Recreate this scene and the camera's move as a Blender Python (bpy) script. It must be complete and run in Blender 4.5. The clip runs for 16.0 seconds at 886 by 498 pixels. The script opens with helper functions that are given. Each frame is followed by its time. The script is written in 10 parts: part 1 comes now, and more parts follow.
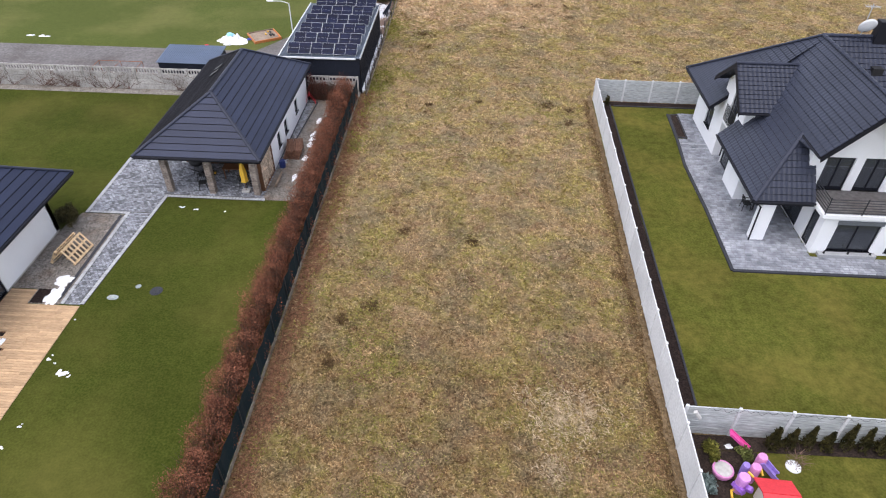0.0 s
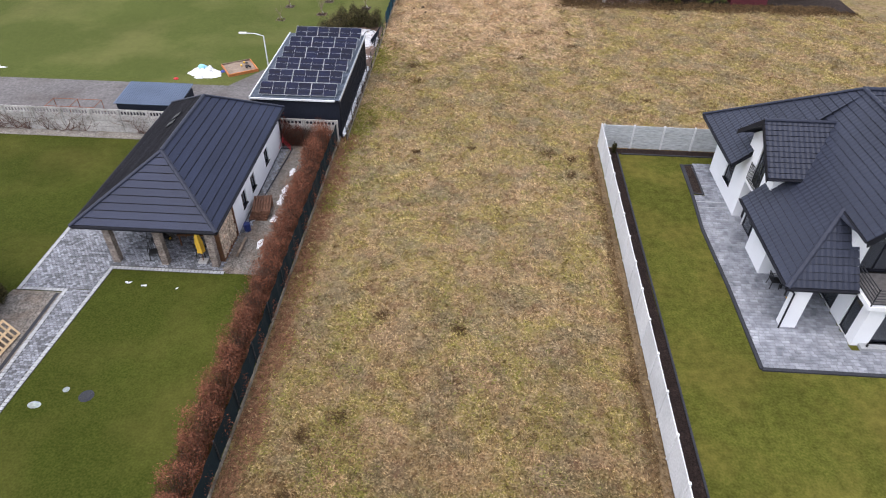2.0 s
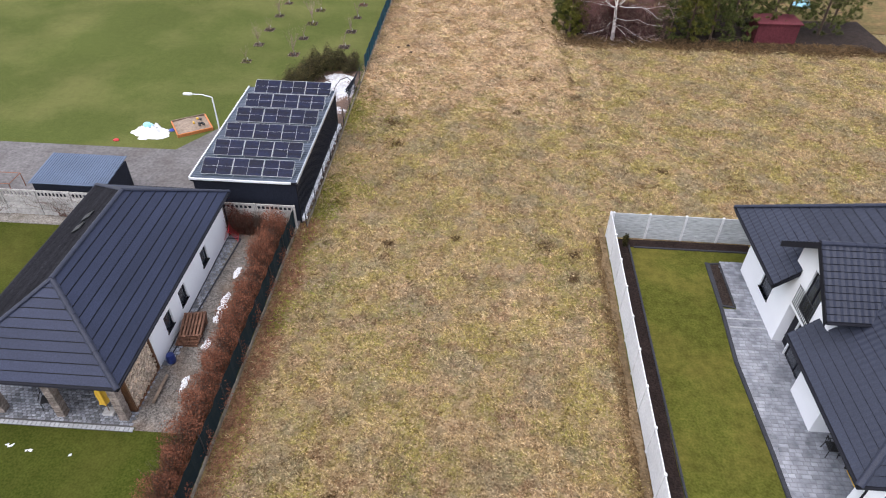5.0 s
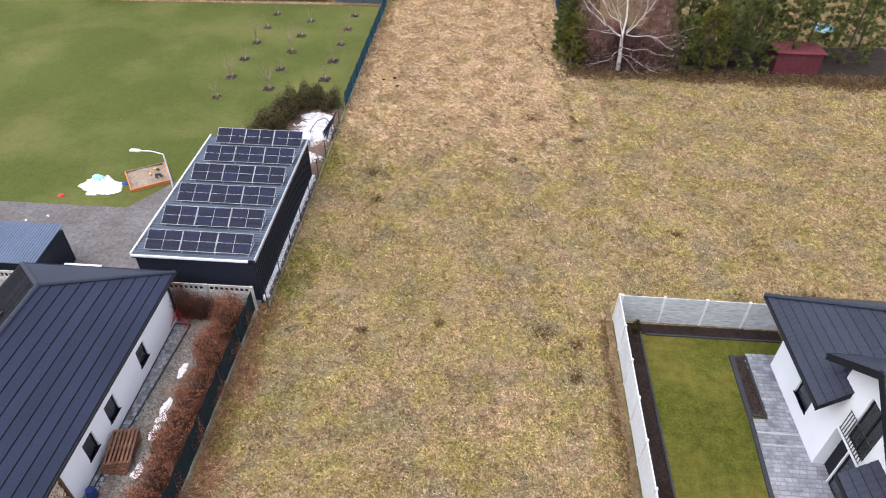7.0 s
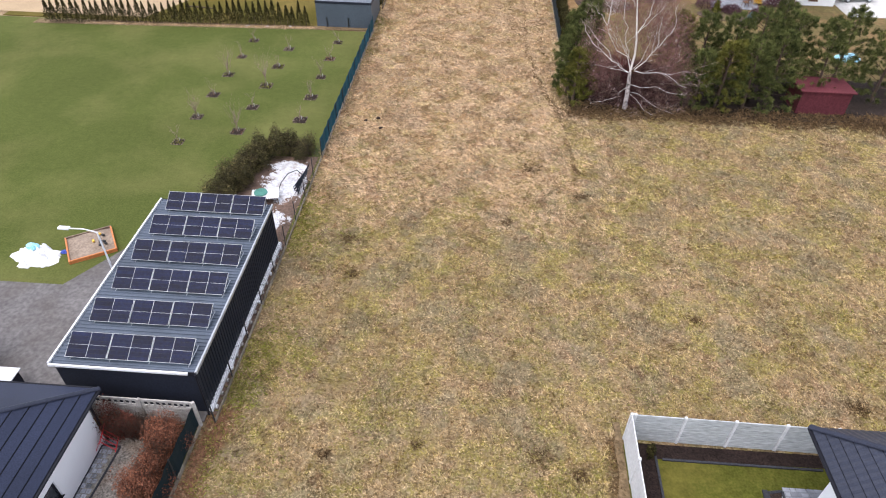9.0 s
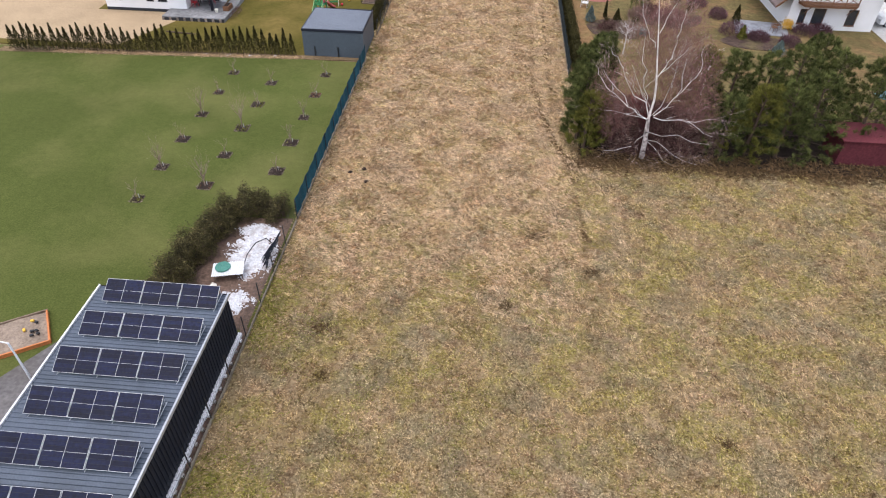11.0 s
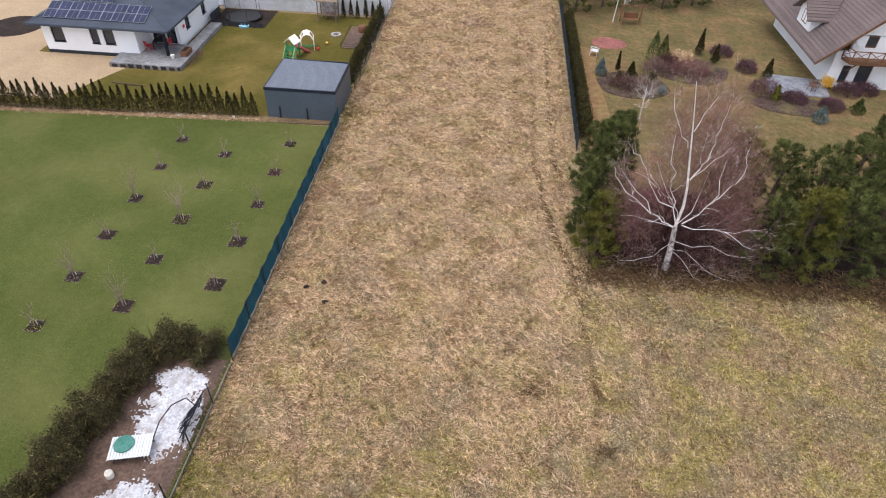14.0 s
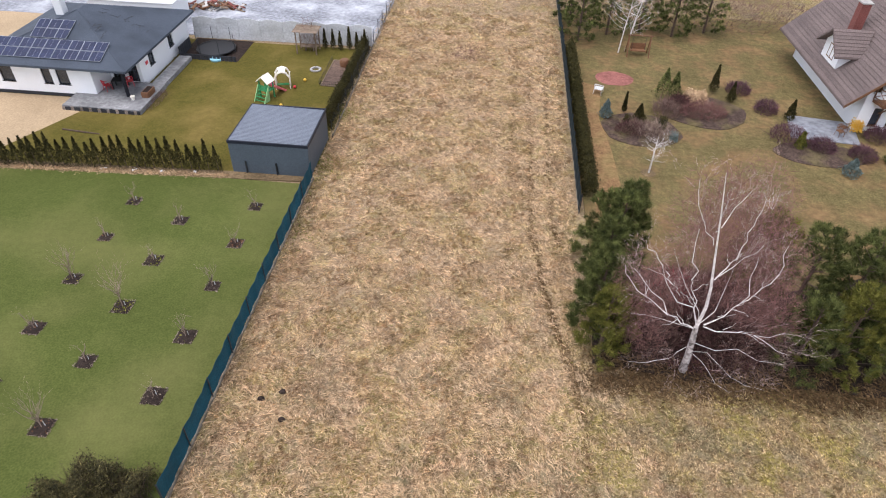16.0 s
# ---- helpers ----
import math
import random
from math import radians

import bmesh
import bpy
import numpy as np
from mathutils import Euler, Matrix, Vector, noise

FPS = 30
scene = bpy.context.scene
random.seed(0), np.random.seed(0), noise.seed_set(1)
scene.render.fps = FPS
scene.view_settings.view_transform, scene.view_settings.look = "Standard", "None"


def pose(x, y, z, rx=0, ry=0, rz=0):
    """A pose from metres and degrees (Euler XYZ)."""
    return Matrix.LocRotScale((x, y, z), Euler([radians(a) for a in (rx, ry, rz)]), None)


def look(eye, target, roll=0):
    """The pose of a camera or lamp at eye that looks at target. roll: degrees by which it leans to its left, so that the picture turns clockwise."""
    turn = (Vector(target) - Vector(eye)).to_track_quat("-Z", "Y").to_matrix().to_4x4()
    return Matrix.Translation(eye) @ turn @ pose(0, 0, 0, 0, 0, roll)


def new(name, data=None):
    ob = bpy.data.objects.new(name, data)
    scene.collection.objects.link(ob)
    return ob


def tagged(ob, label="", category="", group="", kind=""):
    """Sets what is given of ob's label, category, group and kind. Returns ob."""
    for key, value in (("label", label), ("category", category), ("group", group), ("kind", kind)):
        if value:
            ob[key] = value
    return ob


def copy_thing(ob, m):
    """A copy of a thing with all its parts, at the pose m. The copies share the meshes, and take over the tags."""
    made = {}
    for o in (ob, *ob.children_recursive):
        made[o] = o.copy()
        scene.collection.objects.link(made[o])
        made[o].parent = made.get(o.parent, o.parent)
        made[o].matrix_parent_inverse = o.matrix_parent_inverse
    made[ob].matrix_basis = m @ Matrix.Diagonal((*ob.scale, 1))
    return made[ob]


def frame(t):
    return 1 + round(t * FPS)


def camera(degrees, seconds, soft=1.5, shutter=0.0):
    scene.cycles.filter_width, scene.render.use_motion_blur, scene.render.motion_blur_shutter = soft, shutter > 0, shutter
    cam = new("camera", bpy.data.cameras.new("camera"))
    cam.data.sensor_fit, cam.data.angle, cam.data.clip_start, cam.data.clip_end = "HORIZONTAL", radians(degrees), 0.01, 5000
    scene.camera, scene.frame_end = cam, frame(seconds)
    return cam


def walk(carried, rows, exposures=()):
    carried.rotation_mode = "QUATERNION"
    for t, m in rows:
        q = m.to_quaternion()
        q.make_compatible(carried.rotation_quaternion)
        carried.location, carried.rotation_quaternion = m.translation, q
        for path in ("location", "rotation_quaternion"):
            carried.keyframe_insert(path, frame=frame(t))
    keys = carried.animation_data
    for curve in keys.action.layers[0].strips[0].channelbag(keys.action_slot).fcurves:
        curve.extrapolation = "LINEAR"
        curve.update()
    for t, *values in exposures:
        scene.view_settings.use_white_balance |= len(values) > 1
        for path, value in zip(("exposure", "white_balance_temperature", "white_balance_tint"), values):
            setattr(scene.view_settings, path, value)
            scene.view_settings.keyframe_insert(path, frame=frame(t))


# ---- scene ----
cam = camera(69.6, 16.0, 1.1)
PATH = [
    (0, (-0.032, -0.933, 22.619), (-0.099, 0.605, 21.342), 0.9),
    (0.5, (0.098, 0.633, 22.656), (0.033, 2.172, 21.38), 1.0),
    (1, (0.206, 2.289, 22.71), (0.143, 3.829, 21.435), 1.0),
    (1.5, (0.346, 3.872, 22.764), (0.277, 5.411, 21.489), 1.1),
    (2, (0.492, 5.568, 22.837), (0.422, 7.107, 21.562), 1.1),
    (2.5, (0.644, 7.162, 22.919), (0.573, 8.699, 21.642), 1.1),
    (3, (0.779, 8.867, 23.013), (0.708, 10.403, 21.733), 1.1),
    (3.5, (0.909, 10.477, 23.156), (0.836, 12.011, 21.874), 1.2),
    (4, (1.081, 12.19, 23.225), (1.005, 13.722, 21.943), 1.1),
    (4.2, (1.129, 12.827, 23.234), (1.055, 14.362, 21.953), 1.2),
    (6.3, (1.688, 19.568, 23.43), (1.609, 21.101, 22.148), 1.4),
    (6.5, (1.737, 20.266, 23.446), (1.659, 21.798, 22.164), 1.3),
    (7, (1.886, 22.036, 23.479), (1.806, 23.568, 22.196), 1.2),
    (7.5, (1.999, 23.735, 23.557), (1.918, 25.265, 22.272), 1.1),
    (8, (2.068, 25.516, 23.62), (1.989, 27.045, 22.333), 1.2),
    (8.5, (2.167, 27.201, 23.715), (2.089, 28.729, 22.426), 1.3),
    (9, (2.309, 28.972, 23.759), (2.23, 30.5, 22.47), 1.4),
    (9.2, (2.388, 29.662, 23.769), (2.301, 31.189, 22.481), 1.3),
    (11.3, (2.957, 37.246, 23.98), (2.845, 38.766, 22.685), 1.3),
    (11.5, (2.971, 37.972, 23.986), (2.859, 39.493, 22.692), 1.6),
    (12, (2.957, 39.891, 24.039), (2.848, 41.412, 22.744), 1.7),
    (12.5, (2.959, 41.673, 24.079), (2.851, 43.194, 22.785), 1.8),
    (13, (3.054, 43.593, 24.132), (2.944, 45.114, 22.837), 1.8),
    (13.5, (3.107, 45.335, 24.207), (2.998, 46.855, 22.913), 1.8),
    (14, (3.169, 47.174, 24.274), (3.061, 48.697, 22.981), 2.0),
    (14.5, (3.285, 48.966, 24.366), (3.173, 50.487, 23.072), 1.9),
    (15, (3.353, 50.852, 24.47), (3.242, 52.372, 23.175), 1.9),
    (15.5, (3.454, 52.663, 24.553), (3.34, 54.183, 23.257), 1.9),
    (16, (3.522, 54.418, 24.624), (3.41, 55.939, 23.33), 1.9),
]
walk(cam, [(t, look(eye, target, roll)) for t, eye, target, roll in PATH],
     [(0, 1.06, 6500, 15), (4, 1.1, 6500, 15), (6.8, 1.3, 6500, 15), (9, 1.2, 6500, 15), (12, 0.94, 6500, 15), (14, 0.93, 6500, 15), (16, 1.08, 6500, 15)])

# ---- light: an overcast winter day ----
world = bpy.data.worlds.new("world")
scene.world = world
world.use_nodes = True
wn = world.node_tree.nodes
sky = wn.new("ShaderNodeTexSky")
sky.sky_type = "NISHITA"
sky.sun_disc = False
sky.sun_elevation, sky.sun_rotation = radians(71), radians(229)
grey = wn.new("ShaderNodeHueSaturation")
grey.inputs["Saturation"].default_value = 0.4
world.node_tree.links.new(sky.outputs[0], grey.inputs["Color"])
world.node_tree.links.new(grey.outputs[0], wn["Background"].inputs["Color"])
wn["Background"].inputs["Strength"].default_value = 0.15
sun_data = bpy.data.lights.new("sun", "SUN")
sun_data.energy, sun_data.angle, sun_data.color = 1.15, radians(60), (1.0, 0.97, 0.93)
sun = new("sun", sun_data)
sun.matrix_world = look((-16, -14, 62), (0, 0, 0))


# ---- materials ----
def rgb(r, g, b):
    """Linear colour from 0..255 display values."""
    return tuple(((c / 255 / 12.92) if c <= 10 else ((c / 255 + 0.055) / 1.055) ** 2.4) for c in (r, g, b)) + (1.0,)


def material(name, low, high, rough=0.8, fine=30.0, coarse=0.6, amount=0.35, bump=0.3, depth=0.01, metal=0.0,
             stain=None, stain_scale=0.3, stain_amount=0.5, scatter=0.0, island=0.0, mid=0.0, spec=0.5, stretch=(1, 1, 1)):
    """Two colours mixed by fine grain, a broad uneven tone over it, an optional stain colour, and relief from the grain."""
    m = bpy.data.materials.new(name)
    m.use_nodes = True
    n, l = m.node_tree.nodes, m.node_tree.links
    bsdf = n["Principled BSDF"]
    geo = n.new("ShaderNodeNewGeometry")
    mapping = n.new("ShaderNodeMapping")
    mapping.inputs["Scale"].default_value = stretch
    l.new(geo.outputs["Position"], mapping.inputs["Vector"])

    def tex(scale, detail, src):
        t = n.new("ShaderNodeTexNoise")
        t.inputs["Scale"].default_value, t.inputs["Detail"].default_value = scale, detail
        l.new(src, t.inputs["Vector"])
        return t

    def ramp(src, a, b):
        r = n.new("ShaderNodeMapRange")
        r.inputs["From Min"].default_value, r.inputs["From Max"].default_value = a, b
        l.new(src, r.inputs["Value"])
        return r.outputs["Result"]

    def mix(kind, fac, a, b):
        x = n.new("ShaderNodeMix")
        x.data_type, x.blend_type = "RGBA", kind
        for key, v in ((0, fac), (6, a), (7, b)):
            if isinstance(v, (float, int, tuple)):
                x.inputs[key].default_value = v
            else:
                l.new(v, x.inputs[key])
        return x.outputs[2]

    f = tex(fine, 6, mapping.outputs["Vector"])
    col = mix("MIX", ramp(f.outputs["Fac"], 0.3, 0.7), low, high)
    if stain:
        s = tex(stain_scale, 5, geo.outputs["Position"])
        k = n.new("ShaderNodeMath")
        k.operation = "MULTIPLY"
        k.inputs[1].default_value = stain_amount
        l.new(ramp(s.outputs["Fac"], 0.45, 0.68), k.inputs[0])
        col = mix("MIX", k.outputs[0], col, stain)
    c = tex(coarse, 4, geo.outputs["Position"])
    tone = n.new("ShaderNodeMapRange")
    tone.inputs["From Min"].default_value, tone.inputs["From Max"].default_value = 0.25, 0.75
    tone.inputs["To Min"].default_value, tone.inputs["To Max"].default_value = 1 - amount, 1 + amount
    l.new(c.outputs["Fac"], tone.inputs["Value"])
    factor = tone.outputs["Result"]
    for amt, out in ((scatter, "o"), (island, "i"), (mid, "m")):
        if amt:
            if out == "m":
                src = ramp(tex(2.2, 6, geo.outputs["Position"]).outputs["Fac"], 0.3, 0.7)
            elif out == "o":
                src = n.new("ShaderNodeObjectInfo").outputs["Random"]
            else:
                src = geo.outputs["Random Per Island"]
            r = n.new("ShaderNodeMapRange")
            r.inputs["To Min"].default_value, r.inputs["To Max"].default_value = 1 - amt, 1 + amt
            l.new(src, r.inputs["Value"])
            q = n.new("ShaderNodeMath")
            q.operation = "MULTIPLY"
            l.new(factor, q.inputs[0])
            l.new(r.outputs["Result"], q.inputs[1])
            factor = q.outputs[0]
    v = n.new("ShaderNodeVectorMath")
    v.operation = "SCALE"
    l.new(col, v.inputs[0])
    l.new(factor, v.inputs["Scale"])
    l.new(v.outputs["Vector"], bsdf.inputs["Base Color"])
    bsdf.inputs["Roughness"].default_value, bsdf.inputs["Metallic"].default_value = rough, metal
    bsdf.inputs["Specular IOR Level"].default_value = spec
    if bump:
        bn = n.new("ShaderNodeBump")
        bn.inputs["Strength"].default_value, bn.inputs["Distance"].default_value = bump, depth
        l.new(f.outputs["Fac"], bn.inputs["Height"])
        l.new(bn.outputs["Normal"], bsdf.inputs["Normal"])
    return m


def glass_material(name, tint):
    """Dark reflecting window glass."""
    m = bpy.data.materials.new(name)
    m.use_nodes = True
    b = m.node_tree.nodes["Principled BSDF"]
    b.inputs["Base Color"].default_value, b.inputs["Roughness"].default_value = tint, 0.04
    b.inputs["Transmission Weight"].default_value = 0.6
    b.inputs["IOR"].default_value = 1.5
    return m


def meadow_material(name, lift, island, brown, yellow, pink):
    """Winter meadow in uneven patches of straw, green, grey and brown; browner, darker grass in the south, pinkish reed
    straw in the north. Gaps between clumps carry painted shade.
    """
    m = material(name, (0, 0, 0, 1), (1, 1, 1, 1), 1.0, 14, 0.3, 0.1, 0 if island else 0.9, 0.05, island=island, spec=0.08)
    n, l = m.node_tree.nodes, m.node_tree.links
    geo = next(q for q in n if q.bl_idname == "ShaderNodeNewGeometry")

    def link(a, b):
        if isinstance(a, (float, int, tuple)):
            b.default_value = a
        else:
            l.new(a, b)

    def calc(op, a, b):
        q = n.new("ShaderNodeMath")
        q.operation = op
        link(a, q.inputs[0])
        link(b, q.inputs[1])
        return q.outputs[0]

    def remap(src, a, b, top=1.0):
        r = n.new("ShaderNodeMapRange")
        r.inputs["From Min"].default_value, r.inputs["From Max"].default_value, r.inputs["To Max"].default_value = a, b, top
        l.new(src, r.inputs["Value"])
        return r.outputs["Result"]

    def mix(fac, a, b):
        x = n.new("ShaderNodeMix")
        x.data_type = "RGBA"
        for key, v in ((0, fac), (6, a), (7, b)):
            link(v, x.inputs[key])
        return x.outputs[2]

    def grain(scale, seed, rough=0.62):
        mp = n.new("ShaderNodeMapping")
        mp.inputs["Location"].default_value = (seed, seed * 0.7, 0)
        l.new(geo.outputs["Position"], mp.inputs["Vector"])
        t = n.new("ShaderNodeTexNoise")
        t.inputs["Scale"].default_value, t.inputs["Detail"].default_value, t.inputs["Roughness"].default_value = scale, 5, rough
        l.new(mp.outputs["Vector"], t.inputs["Vector"])
        return t.outputs["Fac"]

    xyz = n.new("ShaderNodeSeparateXYZ")
    l.new(geo.outputs["Position"], xyz.inputs["Vector"])
    wander = calc("MULTIPLY", grain(0.22, 70), 16.0)
    y = calc("ADD", xyz.outputs["Y"], wander)
    middle = remap(y, 24, 42)
    north = calc("MULTIPLY", remap(y, 75, 87), remap(calc("SUBTRACT", xyz.outputs["X"], wander), 6, -1))
    layers = ((0, 0, 0, 0, 0), (0.33, 0.47, 0.6, 3, 0.75), (0.42, 0.45, 0.56, 11, 0.85), (0.9, 0.52, 0.64, 19, 0.7), (0.36, 0.49, 0.6, 27, 0.75),
              (0.8, 0.54, 0.66, 35, 0.75), (2.6, 0.5, 0.66, 41, 0.7), (3.4, 0.53, 0.68, 47, 0.7), (8.0, 0.49, 0.6, 53, 0.75), (11.0, 0.52, 0.62, 59, 0.8))
    last = None
    for (scale, lo, hi, seed, top), b, c, d in zip(layers, brown, yellow, pink):
        col = mix(north, mix(middle, rgb(*b), rgb(*c)), rgb(*d))
        last = mix(remap(grain(scale, seed), lo, hi, top), last, col) if scale else col
    # clump centres lightened and the gaps between darkened, shade put into the colour
    warp = n.new("ShaderNodeVectorMath")
    warp.operation = "MULTIPLY_ADD"
    bend = n.new("ShaderNodeTexNoise")
    bend.inputs["Scale"].default_value = 2.0
    l.new(geo.outputs["Position"], bend.inputs["Vector"])
    l.new(bend.outputs["Color"], warp.inputs[0])
    warp.inputs[1].default_value = (0.9, 0.9, 0.0)
    l.new(geo.outputs["Position"], warp.inputs[2])
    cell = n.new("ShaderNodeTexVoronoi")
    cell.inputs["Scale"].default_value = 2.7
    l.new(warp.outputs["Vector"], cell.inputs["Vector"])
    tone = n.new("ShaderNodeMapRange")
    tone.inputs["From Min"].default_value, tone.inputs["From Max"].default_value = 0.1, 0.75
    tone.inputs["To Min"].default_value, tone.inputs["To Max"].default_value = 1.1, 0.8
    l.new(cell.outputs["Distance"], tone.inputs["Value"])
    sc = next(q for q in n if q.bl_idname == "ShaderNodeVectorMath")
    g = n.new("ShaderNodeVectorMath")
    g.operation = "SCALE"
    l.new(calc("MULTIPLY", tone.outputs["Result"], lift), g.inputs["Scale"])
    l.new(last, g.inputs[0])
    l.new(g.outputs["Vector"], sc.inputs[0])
    return m


